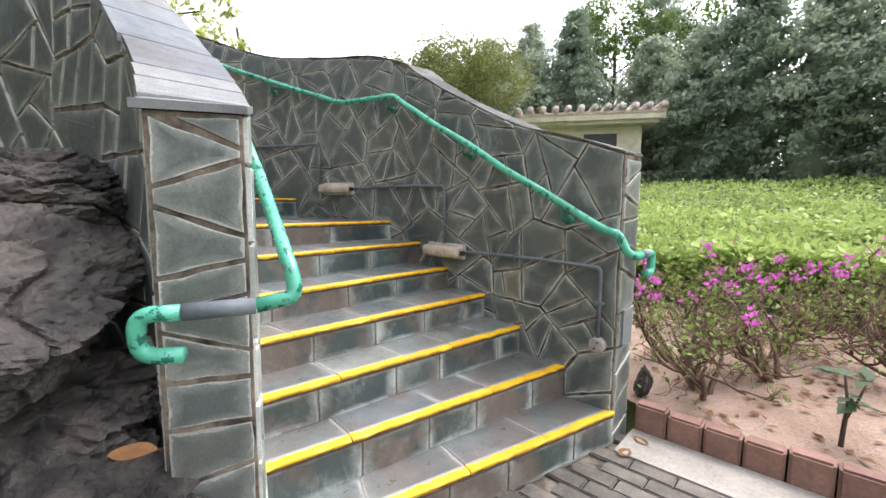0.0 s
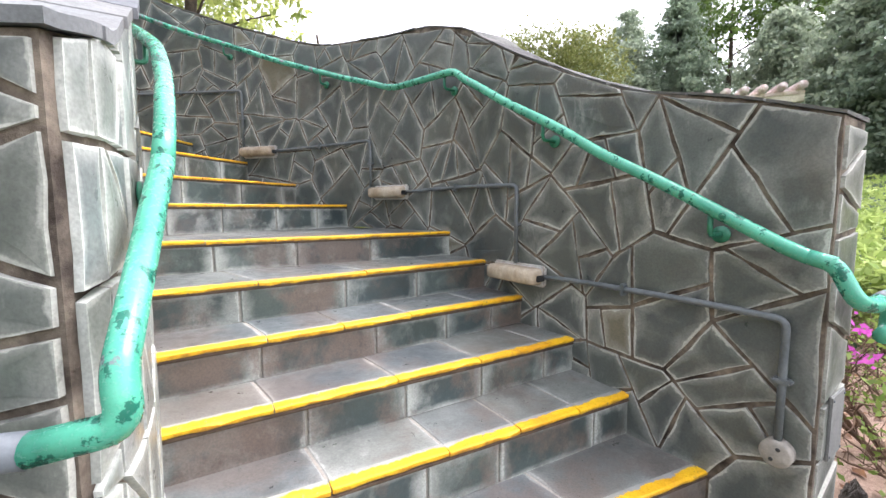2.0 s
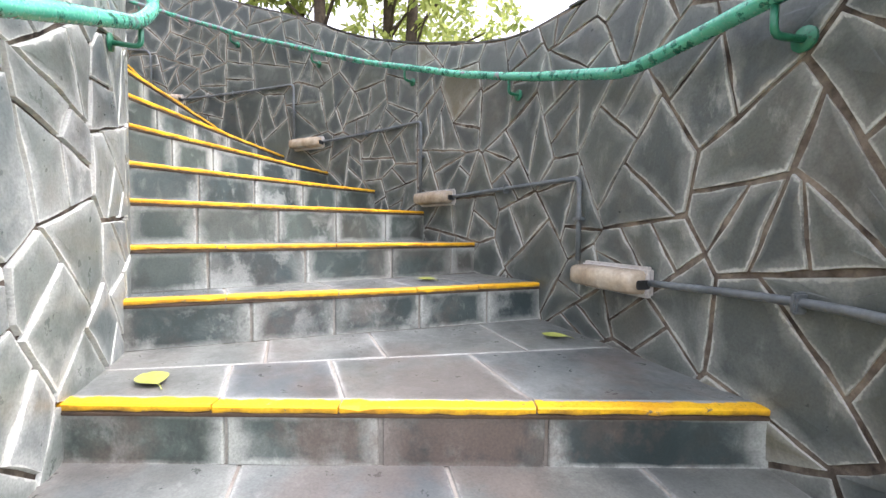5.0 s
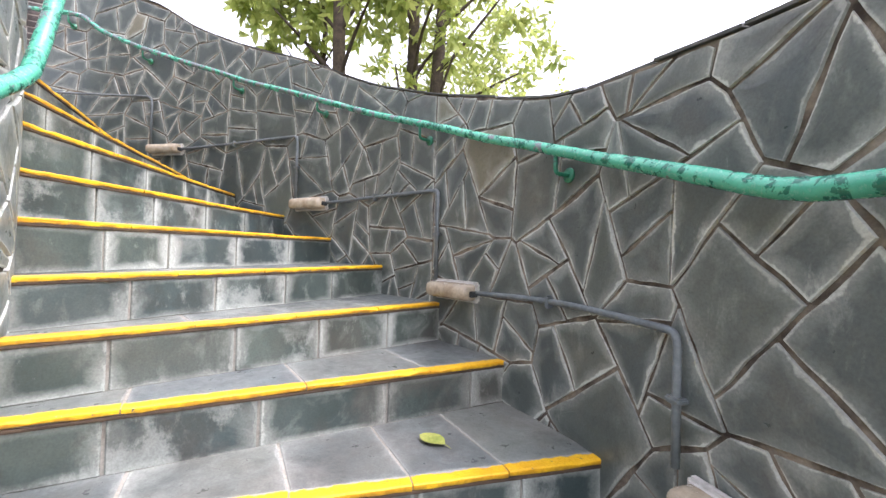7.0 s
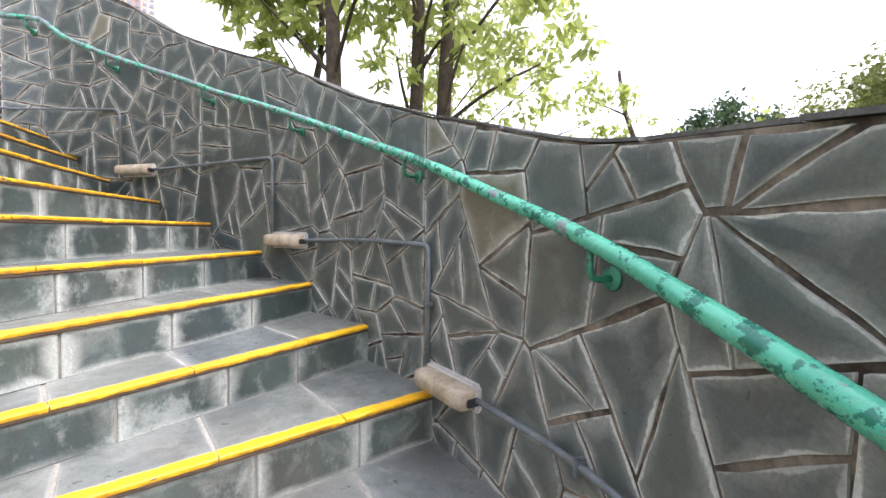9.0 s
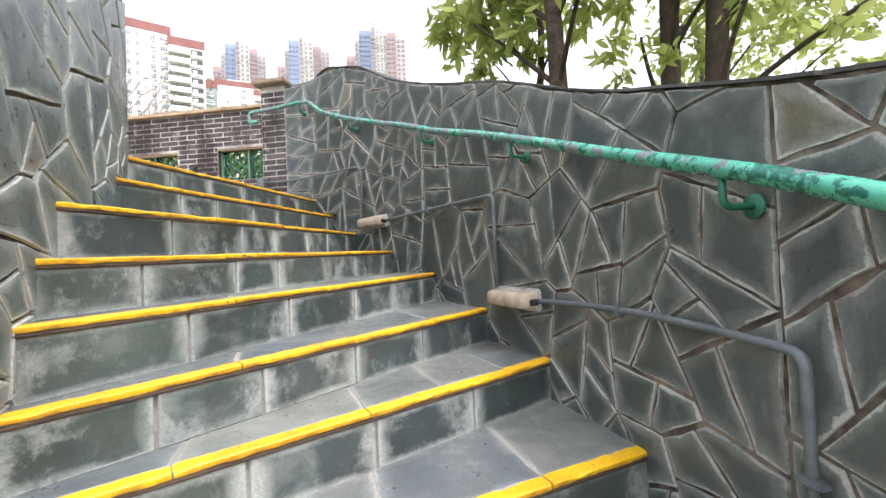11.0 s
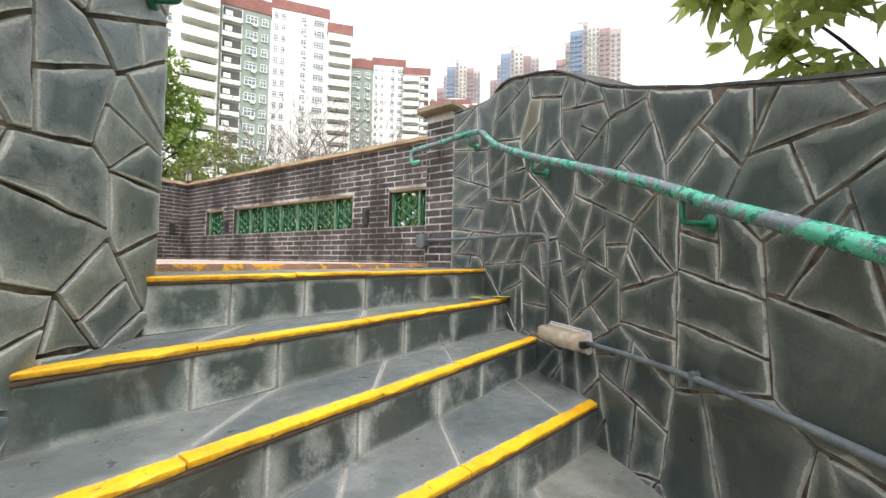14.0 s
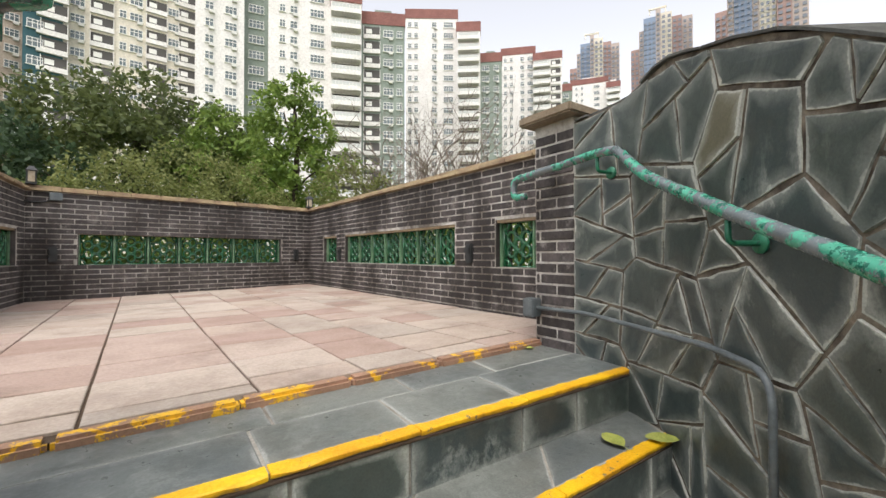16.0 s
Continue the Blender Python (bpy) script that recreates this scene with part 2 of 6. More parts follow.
def rail_paint(name):
    """Green gloss paint in two coats, flaked; rubbed to grey-violet metal along the upper flight."""
    m = Mat(name, 0.3, 0.0, 0.5).world_co()
    n, fine, rub = m.noise(26.0, 7.0, 0.68), m.noise(110.0, 4.0, 0.7), m.noise(11.0, 9.0, 0.74)
    px = m.n.new("ShaderNodeSeparateXYZ")
    m.l.new(m.geo.outputs["Position"], px.inputs[0])
    high = m.ramp(px.outputs[0], 0.6, -3.2, -0.05, 0.085)
    c = m.mix(m.ramp(m.noise(5.0, 5.0), 0.35, 0.65), lin(86, 176, 146), lin(64, 150, 124))
    c = m.mix(m.ramp(m.math('ADD', n, m.math('MULTIPLY', high, 0.35)), 0.55, 0.565), c, lin(28, 100, 82))
    c = m.mix(m.ramp(m.math('ADD', rub, m.math('MULTIPLY', high, 1.3)), 0.595, 0.625), c, m.mix(n, lin(82, 89, 93), lin(124, 132, 134)))
    c = m.mix(m.ramp(fine, 0.45, 0.75, 0.0, 0.3), c, lin(30, 66, 56))
    m.color(c).rough(m.ramp(fine, 0.3, 0.7, 0.13, 0.34)).bump(m.math('ADD', n, m.math('MULTIPLY', fine, 0.3)), 0.3, 0.003)
    return m.m


GREEN = rail_paint("green_rail_paint")
GREEN_DARK = paint("green_iron_paint", lin(40, 122, 92), lin(40, 52, 48), 0.62, 0.35, 40.0)
TAPE = grained("grey_tape", lin(84, 92, 96), lin(104, 112, 116), 10, 80, 0.6, 0.4, 0.2, 0.0)
PIPE = grained("grey_pipe_paint", lin(86, 94, 96), lin(112, 119, 120), 9, 60, 0.5, 0.5, 0.15, 0.0)
DIFFUSER = grained("cream_plastic", lin(202, 190, 168), lin(172, 156, 132), 9, 50, 0.22, 0.5, 0.1, 0.1, lin(136, 116, 92))
LAMP_RIM = grained("chalky_lamp_rim", lin(206, 204, 198), lin(184, 180, 172), 14, 70, 0.6, 0.4, 0.2, 0.0, lin(120, 110, 98))


def stained(name, a, b, grime, rough=0.85, vary=0.0, islands=False, frost=None):
    """Masonry with broad black-brown run-off stains; frost: white salts on some faces."""
    m = Mat(name, rough, 0.0, 0.3).world_co()
    n1, n2 = m.noise(10.0, 6.0, 0.66), m.noise(70.0, 4.0, 0.7)
    c = m.mix(m.ramp(n1, 0.35, 0.65), a, b)
    if vary:
        c = m.mix(1.0, c, m.mix(m.island() if islands else m.rand(), (1 - vary,) * 3 + (1,), (1 + vary,) * 3 + (1,)), 'MULTIPLY')
    if frost:
        c = m.mix(m.ramp(m.noise(6.0, 9.0, 0.74), 0.56, 0.64, 0.0, 0.7), c, frost)
    c = m.mix(m.ramp(m.noise(2.2, 7.0, 0.7, (1.0, 1.0, 0.6)), 0.44, 0.6, 0.0, 0.85), c, grime)
    c = m.mix(m.ramp(n2, 0.35, 0.7, 0.0, 0.3), c, (0.02, 0.018, 0.016, 1.0))
    m.color(c).rough(m.ramp(n2, 0.2, 0.8, rough - 0.12, min(rough + 0.12, 1.0))).bump(m.math('ADD', n1, m.math('MULTIPLY', n2, 0.6)), 0.5, 0.006)
    return m.m


BRICK_MORTAR = stained("white_mortar", lin(214, 210, 202), lin(176, 170, 160), lin(84, 74, 64), 0.9)
BRICK = stained("dark_brick", lin(66, 62, 62), lin(94, 87, 84), lin(40, 36, 34), 0.75, 0.35, False, lin(150, 144, 138))
BRICK_REST = stained("dark_brick_rest", lin(66, 62, 62), lin(94, 87, 84), lin(40, 36, 34), 0.75, 0.35, True, lin(150, 144, 138))
COPING_TILE = grained("brown_coping_tile", lin(186, 166, 130), lin(148, 124, 100), 7, 60, 0.7, 0.4, 0.3, 0.15, lin(110, 92, 76))
GLAZE_PALE = grained("pale_green_glaze", lin(128, 158, 126), lin(84, 124, 92), 14, 60, 0.3, 0.5, 0.2, 0.1)
GLAZE = grained("green_glaze", lin(38, 106, 66), lin(18, 74, 48), 12, 60, 0.2, 0.6, 0.2, 0.15, lin(104, 128, 92))
SAND_TILE = patchwork("pink_sandstone", (lin(186, 171, 156), lin(180, 160, 147), lin(194, 182, 168), lin(184, 169, 154), lin(170, 146, 133), lin(188, 174, 160), lin(176, 164, 151)))
CAP_STONE = grained("cap_stone", lin(156, 140, 118), lin(134, 118, 98), 6, 60, 0.8, 0.3, 0.3, 0.1)
IRON = grained("black_iron", lin(36, 38, 38), lin(54, 56, 56), 12, 60, 0.5, 0.5, 0.2, 0.0)
PAVER = grained("grey_paver", lin(84, 80, 74), lin(114, 108, 98), 9, 70, 0.85, 0.3, 0.4, 0.2, lin(84, 82, 76))
KERB = grained("brown_kerb_block", lin(126, 97, 85), lin(146, 113, 99), 8, 70, 0.85, 0.3, 0.4, 0.12, lin(116, 90, 80))
SOIL = grained("sandy_soil", lin(158, 133, 114), lin(182, 158, 140), 3, 60, 0.95, 0.2, 1.0, 0.0, lin(118, 94, 78), 0.03)
ROCK = grained("rockery_stone", lin(98, 92, 85), lin(48, 46, 44), 5.0, 40, 0.8, 0.35, 1.0, 0.3, lin(30, 29, 28), 0.03)
TWIG = grained("twig_bark", lin(132, 110, 92), lin(98, 80, 66), 14, 60, 0.9, 0.2, 0.6, 0.15, None, 0.006)
BARK = grained("bark", lin(96, 84, 72), lin(66, 58, 50), 14, 60, 0.9, 0.2, 0.8, 0.1, None, 0.01)


def leafy(name, a, b, rough=0.55, through=0.35, glow=None):
    """A leaf: two greens that differ from leaf to leaf, and some light passing through."""
    m = Mat(name, rough, 0.0, 0.3).world_co()
    c = m.mix(m.island(), a, b)
    c = m.mix(m.ramp(m.noise(0.9, 3.0), 0.35, 0.7, 0.0, 0.5), c, tuple(v * 0.45 for v in a[:3]) + (1,))
    m.color(c)
    t = m.n.new("ShaderNodeBsdfTranslucent")
    m.l.new(m.mix(0.5, c, b), t.inputs["Color"])
    x = m.n.new("ShaderNodeMixShader")
    x.inputs[0].default_value = through
    m.l.new(m.bsdf.outputs[0], x.inputs[1])
    m.l.new(t.outputs[0], x.inputs[2])
    m.l.new(x.outputs[0], m.n["Material Output"].inputs["Surface"])
    return m.m


LEAF_HEDGE = leafy("hedge_leaf", lin(118, 146, 64), lin(194, 210, 128))
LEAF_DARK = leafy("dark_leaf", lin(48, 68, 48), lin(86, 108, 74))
LEAF_FIR = leafy("fir_leaf", lin(118, 136, 116), lin(172, 184, 158), 0.5, 0.5)
LEAF_PINE = leafy("pine_leaf", lin(100, 120, 102), lin(152, 168, 142), 0.5, 0.5)
LEAF_MID = leafy("mid_leaf", lin(64, 92, 44), lin(118, 142, 74))
LEAF_LIGHT = leafy("light_leaf", lin(118, 142, 64), lin(190, 196, 118), 0.45, 0.6)
LEAF_OLIVE = leafy("olive_leaf", lin(100, 112, 58), lin(146, 150, 92))
LEAF_FRESH = leafy("fresh_leaf", lin(84, 114, 46), lin(146, 168, 84))
LEAF_TREE = leafy("tree_leaf", lin(62, 78, 42), lin(112, 122, 72))
PETAL = leafy("magenta_bract", lin(198, 58, 174), lin(228, 124, 212), 0.5, 0.4)


# ---- building tools ----
def mesh_of(name, verts, faces, mats, face_mats=None, smooth=False):
    me = bpy.data.meshes.new(name)
    me.from_pydata([tuple(v) for v in verts], [], faces)
    for m in mats if isinstance(mats, (list, tuple)) else [mats]:
        me.materials.append(m)
    if face_mats is not None:
        me.polygons.foreach_set("material_index", face_mats)
    if smooth:
        me.polygons.foreach_set("use_smooth", [True] * len(me.polygons))
    me.update()
    return me


def piece(name, me, parent=None, label="", at=None):
    ob = new(name, me)
    if parent is not None:
        ob.parent = parent
    if at is not None:
        ob.matrix_basis = at
    if label:
        ob["label"] = label
    return ob


def part(name, bm, material, parent, label="", smooth=False):
    me = bpy.data.meshes.new(name)
    bm.to_mesh(me)
    bm.free()
    me.materials.append(material)
    if smooth:
        me.polygons.foreach_set("use_smooth", [True] * len(me.polygons))
    return piece(name, me, parent, label)


def thing(name, label, category, at=None, group="", kind=""):
    ob = new(name)
    ob.empty_display_size = 0.1
    if at is not None:
        ob.matrix_basis = at
    return tagged(ob, label, category, group, kind)


def box(sx, sy, sz, at=(0, 0, 0), bevel=0.0, bm=None, turn=0.0):
    """A box with its middle at the given place."""
    bm = bm or bmesh.new()
    m = Matrix.Translation(at) @ Matrix.Rotation(turn, 4, 'Z') @ Matrix.Diagonal((sx, sy, sz, 1))
    r = bmesh.ops.create_cube(bm, size=1.0, matrix=m)
    if bevel:
        edges = list({e for v in r["verts"] for e in v.link_edges})
        bmesh.ops.bevel(bm, geom=edges, offset=bevel, segments=2, affect='EDGES', clamp_overlap=True)
    return bm


def rounded(points, times=2):
    """Cuts the corners of a line again and again (Chaikin)."""
    pts = [Vector(p) for p in points]
    for _ in range(times):
        out = [pts[0]]
        for a, b in zip(pts, pts[1:]):
            out += [a.lerp(b, 0.25), a.lerp(b, 0.75)]
        pts = out + [pts[-1]]
    return pts


def bent(points, r, n=5):
    """A line whose corners become arcs of about the radius r."""
    pts = [Vector(p) for p in points]
    out = [pts[0]]
    for a, b, c in zip(pts, pts[1:], pts[2:]):
        d1, d2 = (a - b), (c - b)
        k = min(r, d1.length * 0.45, d2.length * 0.45)
        p, q = b + d1.normalized() * k, b + d2.normalized() * k
        out += [p.lerp(b, t).lerp(b.lerp(q, t), t) for t in (i / n for i in range(n + 1))]
    return out + [pts[-1]]


def tube_data(points, radius, seg=10, cap=True):
    pts = [Vector(p) for p in points]
    rad = radius if isinstance(radius, (list, tuple)) else [radius] * len(pts)
    verts, faces = [], []
    up = None
    for i, p in enumerate(pts):
        d = (pts[min(i + 1, len(pts) - 1)] - pts[max(i - 1, 0)]).normalized()
        if up is None:
            up = d.orthogonal().normalized()
        up = (up - d * up.dot(d)).normalized()
        side = d.cross(up)
        for k in range(seg):
            a = 2 * math.pi * k / seg
            verts.append(p + (up * math.cos(a) + side * math.sin(a)) * rad[i])
    for i in range(len(pts) - 1):
        for k in range(seg):
            a, b = i * seg + k, i * seg + (k + 1) % seg
            faces.append((a, b, b + seg, a + seg))
    if cap:
        faces += [tuple(range(seg - 1, -1, -1)), tuple(range((len(pts) - 1) * seg, len(pts) * seg))]
    return verts, faces


def tube(name, points, radius, material, parent, label="", seg=10):
    v, f = tube_data(points, radius, seg)
    return piece(name, mesh_of(name, v, f, material, None, True), parent, label)


class Line:
    """A curved line on the plan by arc length, with a height table given at its own marks."""

    def __init__(self, pts, side):
        self.side = side
        p = [Vector(a) for a in pts]
        p = [p[0] * 2 - p[1]] + p + [p[-1] * 2 - p[-2]]
        self.xy, self.mark = [], []
        for i in range(1, len(p) - 2):
            a, b, c, d = p[i - 1:i + 3]
            for k in range(12):
                t = k / 12
                self.xy.append(0.5 * (2 * b + (c - a) * t + (2 * a - 5 * b + 4 * c - d) * t * t + (3 * b - a - 3 * c + d) * t ** 3))
                self.mark.append(i - 1 + t)
        self.xy.append(p[-2])
        self.mark.append(len(pts) - 1)
        self.u = [0.0]
        for a, b in zip(self.xy, self.xy[1:]):
            self.u.append(self.u[-1] + (b - a).length)
        self.length = self.u[-1]
        self.ux, self.x, self.y = np.array(self.u), np.array([q.x for q in self.xy]), np.array([q.y for q in self.xy])

    def u_of(self, mark):
        return float(np.interp(mark, self.mark, self.u))

    def mark_of(self, u):
        return float(np.interp(u, self.u, self.mark))

    def at(self, u, off=0.0, z=0.0):
        e = 0.05
        x, y = np.interp(u, self.ux, self.x), np.interp(u, self.ux, self.y)
        u0, u1 = max(u - e, 0), min(u + e, self.length)
        dx = np.interp(u1, self.ux, self.x) - np.interp(u0, self.ux, self.x)
        dy = np.interp(u1, self.ux, self.y) - np.interp(u0, self.ux, self.y)
        n = math.hypot(dx, dy) or 1.0
        if u < 0 or u > self.length:
            k = u if u < 0 else u - self.length
            x, y = x + dx / n * k, y + dy / n * k
        return Vector((x - dy / n * off * self.side, y + dx / n * off * self.side, z))


def clip_poly(poly, p, n):
    """The part of a convex polygon on the side of p against n."""
    out = []
    for a, b in zip(poly, poly[1:] + poly[:1]):
        da, db = (a[0] - p[0]) * n[0] + (a[1] - p[1]) * n[1], (b[0] - p[0]) * n[0] + (b[1] - p[1]) * n[1]
        if da <= 0:
            out.append(a)
        if (da < 0 < db) or (db < 0 < da):
            t = da / (da - db)
            out.append((a[0] + (b[0] - a[0]) * t, a[1] + (b[1] - a[1]) * t))
    return out


def poly_area(p):
    return abs(sum(a[0] * b[1] - b[0] * a[1] for a, b in zip(p, p[1:] + p[:1]))) / 2


def poly_mid(p):
    return (sum(a[0] for a in p) / len(p), sum(a[1] for a in p) / len(p))


def inset(poly, d):
    c = poly_mid(poly)
    out = list(poly)
    for a, b in zip(poly, poly[1:] + poly[:1]):
        ex, ey = b[0] - a[0], b[1] - a[1]
        n = math.hypot(ex, ey)
        if n < 1e-6:
            continue
        nx, ny = ey / n, -ex / n
        if (c[0] - a[0]) * nx + (c[1] - a[1]) * ny > 0:
            nx, ny = -nx, -ny
        out = clip_poly(out, (a[0] - nx * d, a[1] - ny * d), (nx, ny))
        if len(out) < 3:
            return []
    clean = [p for i, p in enumerate(out) if math.dist(p, out[i - 1]) > 0.004]
    return clean if len(clean) >= 3 else []


def crazy(width, height, size, seed, split=0.5, gap=0.0065):
    """Crazy paving on a rectangle: cells round scattered points, many of them cut once more by a straight joint."""
    rng = random.Random(seed)
    nx, ny = max(1, round(width / size)), max(1, round(height / size))
    pts = [((i + 0.5 + rng.uniform(-0.46, 0.46)) * width / nx, (j + 0.5 + rng.uniform(-0.46, 0.46)) * height / ny)
           for i in range(nx) for j in range(ny)]
    arr = np.array(pts)
    out = []
    for p in pts:
        d = np.hypot(arr[:, 0] - p[0], arr[:, 1] - p[1])
        cell = [(0, 0), (width, 0), (width, height), (0, height)]
        for k in np.argsort(d)[1:22]:
            q = pts[k]
            cell = clip_poly(cell, ((p[0] + q[0]) / 2, (p[1] + q[1]) / 2), (q[0] - p[0], q[1] - p[1]))
        cells = [cell]
        for chance in (1.0, split, split * 0.6):
            nxt = []
            for c in cells:
                done = False
                if len(c) >= 3 and rng.random() < chance and poly_area(c) > size * size * 0.22:
                    for _ in range(6):
                        k = max(range(len(c)), key=lambda i: math.dist(c[i], c[i - 1]))
                        t = math.atan2(c[k][1] - c[k - 1][1], c[k][0] - c[k - 1][0]) + rng.uniform(-0.75, 0.75)
                        n, m = (math.cos(t), math.sin(t)), poly_mid(c)
                        two = [clip_poly(c, m, n), clip_poly(c, m, (-n[0], -n[1]))]
                        if all(len(q) >= 3 and poly_area(q) > 0.035 * sum(math.dist(u, v) for u, v in zip(q, q[1:] + q[:1])) ** 2 for q in two):
                            nxt += two
                            done = True
                            break
                if not done:
                    nxt.append(c)
            cells = nxt
        for c in cells:
            if len(c) >= 3:
                c = inset(c, gap * rng.uniform(0.6, 1.5))
                if c and poly_area(c) > 0.0012:
                    out.append(c)
    return out


def under(cells, top, foot, gap=0.006):
    """Cuts cells off along a top line and drops those below a foot line; both are heights along the wall."""
    out = []
    for c in cells:
        m = poly_mid(c)
        x0, x1 = min(p[0] for p in c), max(p[0] for p in c)
        z0, z1 = top(x0), top(x1)
        if m[1] < foot(m[0]) or min(p[1] for p in c) > max(z0, z1):
            continue
        n = Vector((-(z1 - z0), x1 - x0)).normalized()
        c = clip_poly(c, (x0, z0 - gap), (n.x, n.y))
        if len(c) >= 3 and poly_area(c) > 0.001:
            out.append(c)
    return out


def uneven(poly, rng, step=0.06, amp=0.0036):
    """Hand-broken edges: long sides get points in between, set in or out a little."""
    out = []
    for a, b in zip(poly, poly[1:] + poly[:1]):
        L = math.dist(a, b)
        n = min(5, max(1, round(L / step)))
        for i in range(n):
            t = i / n
            k = rng.uniform(-amp, amp) if i else rng.uniform(-amp, amp) * 0.6
            out.append((a[0] + (b[0] - a[0]) * t - (b[1] - a[1]) / max(L, 1e-6) * k, a[1] + (b[1] - a[1]) * t + (b[0] - a[0]) / max(L, 1e-6) * k))
    return out


def slab_rings(poly, place, thick=0.008, edge=0.055):
    """A flat stone: foot ring, worn upper edge, inner ring, with the bloom attribute 1 at its edge and 0 inside."""
    n, c = len(poly), poly_mid(poly)
    verts, bloom = [], []
    for k, h in ((0.0, -0.02), (0.004, thick), (edge, thick + 0.0015)):
        for p in poly:
            d = math.dist(p, c)
            f = min(k / max(d, 1e-5), 0.62)
            verts.append(place(p[0] + (c[0] - p[0]) * f, p[1] + (c[1] - p[1]) * f, h))
            bloom.append(0.0 if k == edge else 1.0)
    faces = [(r * n + i, r * n + (i + 1) % n, (r + 1) * n + (i + 1) % n, (r + 1) * n + i) for r in range(2) for i in range(n)]
    faces.append(tuple(range(2 * n, 3 * n)))
    return verts, faces, bloom


def outward(me, toward):
    """Turns the faces of a small sheet so that they look the given way."""
    s = Vector((0, 0, 0))
    for p in me.polygons:
        s += p.normal * p.area
    if s.dot(toward) < 0:
        me.flip_normals()


def clad(cells, place, facing, parent, nearest=None, name="stone", mat=None, rest=None, thick=0.008, edge=0.055):
    """Lays stones on a wall: those that nearest() picks as parts of their own, the others joined."""
    mat, rest = mat or SLATE_WALL, rest or SLATE_WALL_REST
    jv, jf, jb = [], [], []
    rng = random.Random(len(cells))
    for poly in cells:
        poly = uneven(poly, rng)
        th = thick * rng.uniform(0.6, 1.5)
        v, f, b = slab_rings(poly, place, th, edge)
        c = poly_mid(poly)
        if nearest is None or nearest(c):
            me = mesh_of(name, v, f, mat)
            outward(me, facing(c))
            a = me.attributes.new("bloom", 'FLOAT', 'POINT')
            a.data.foreach_set("value", b)
            piece(name, me, parent)
        else:
            me = [Vector(x) for x in v]
            nrm = (me[f[-1][1]] - me[f[-1][0]]).cross(me[f[-1][2]] - me[f[-1][1]])
            if nrm.dot(facing(c)) < 0:
                f = [tuple(reversed(q)) for q in f]
            k = len(jv)
            jv += v
            jb += b
            jf += [tuple(i + k for i in q) for q in f]
    if jv:
        me = mesh_of(name + "s", jv, jf, rest)
        a = me.attributes.new("bloom", 'FLOAT', 'POINT')
        a.data.foreach_set("value", jb)
        tagged(piece("stone_cladding", me, parent), kind="stuff")


def bloomed(me, value=0.0):
    a = me.attributes.new("bloom", 'FLOAT', 'POINT')
    a.data.foreach_set("value", [value] * len(me.vertices))
    return me


def wall_sweep(line, u0, u1, off_a, off_b, z0, z1, step=0.12):
    """A wall along a line, with its own foot and top heights."""
    n = max(2, int((u1 - u0) / step))
    v, f = [], []
    for i in range(n + 1):
        u = u0 + (u1 - u0) * i / n
        v += [line.at(u, off_a, z0(u)), line.at(u, off_a, z1(u)), line.at(u, off_b, z1(u)), line.at(u, off_b, z0(u))]
    for i in range(n):
        a = i * 4
        for k in range(4):
            f.append((a + k, a + (k + 1) % 4, a + 4 + (k + 1) % 4, a + 4 + k))
    f += [(3, 2, 1, 0), tuple(n * 4 + k for k in range(4))]
    return v, f


def recalc(me):
    bm = bmesh.new()
    bm.from_mesh(me)
    bmesh.ops.recalc_face_normals(bm, faces=bm.faces)
    bm.to_mesh(me)
    bm.free()
    return me


# ---- the plan ----
OUT = [(1.557, 2.767), (1.33, 2.945), (1.093, 3.12), (.875, 3.32), (.614, 3.514), (.38, 3.70), (.106, 3.91), (-.889, 4.34), (-1.45, 4.45), (-1.97, 4.465),
       (-2.535, 4.405), (-3.055, 4.255), (-3.54, 4.05), (-4.071, 3.782), (-4.552, 3.454), (-4.973, 3.10), (-5.223, 2.857), (-5.388, 2.648), (-5.503, 2.347)]
INN = [(.19, 1.74), (.119, 1.87), (-.18, 2.13), (-.62, 2.40), (-1.1, 2.62), (-1.6, 2.765), (-2.05, 2.77), (-2.5, 2.60), (-3.0, 2.41), (-3.466, 2.165)]
# inner end of each nosing
FOOT = [(.18, 1.70), (.119, 1.87), (.0, 2.0), (-.18, 2.13), (-.38, 2.26), (-.62, 2.40), (-1.04, 2.59), (-1.48, 2.74), (-1.66, 2.775), (-1.8, 2.80), (-1.93, 2.79), (-2.05, 2.77), (-2.16, 2.735),
        (-2.26, 2.70), (-2.37, 2.65), (-2.52, 2.595), (-3.04, 2.39), (-3.44, 2.19)]
RISE = [.09, .26, .437, .605, .756, .899, 1.056, 1.206, 1.385, 1.569, 1.775, 1.961, 2.141, 2.32, 2.512, 2.69, 2.87, 3.062, 3.245]
GROUND, TERRACE = 0.09, 3.275
outer, inner = Line(OUT, 1), Line(INN, -1)
TOP_AT = [0, 1, 2, 3, 4, 5, 6, 6.25, 7, 8, 9, 10, 11, 12, 13, 14, 14.6, 15, 15.8, 16.2, 17, 18]
TOP_Z = [1.60, 1.70, 1.79, 1.92, 2.09, 2.28, 2.45, 2.52, 2.63, 2.76, 2.94, 3.13, 3.38, 3.61, 3.82, 4.09, 4.30, 4.39, 4.485, 4.485, 4.43, 4.43]
INN_TOP_AT = [0, 1, 1.6, 2.1, 2.7, 4, 5, 5.5, 6, 7, 8, 9]
INN_TOP = [1.59, 1.62, 1.755, 1.91, 2.15, 2.6, 2.98, 3.4, 3.85, 4.15, 4.4, 4.5]


def outer_top(u):
    return float(np.interp(outer.mark_of(u), TOP_AT, TOP_Z)) + 0.006 * math.sin(u * 7.3)


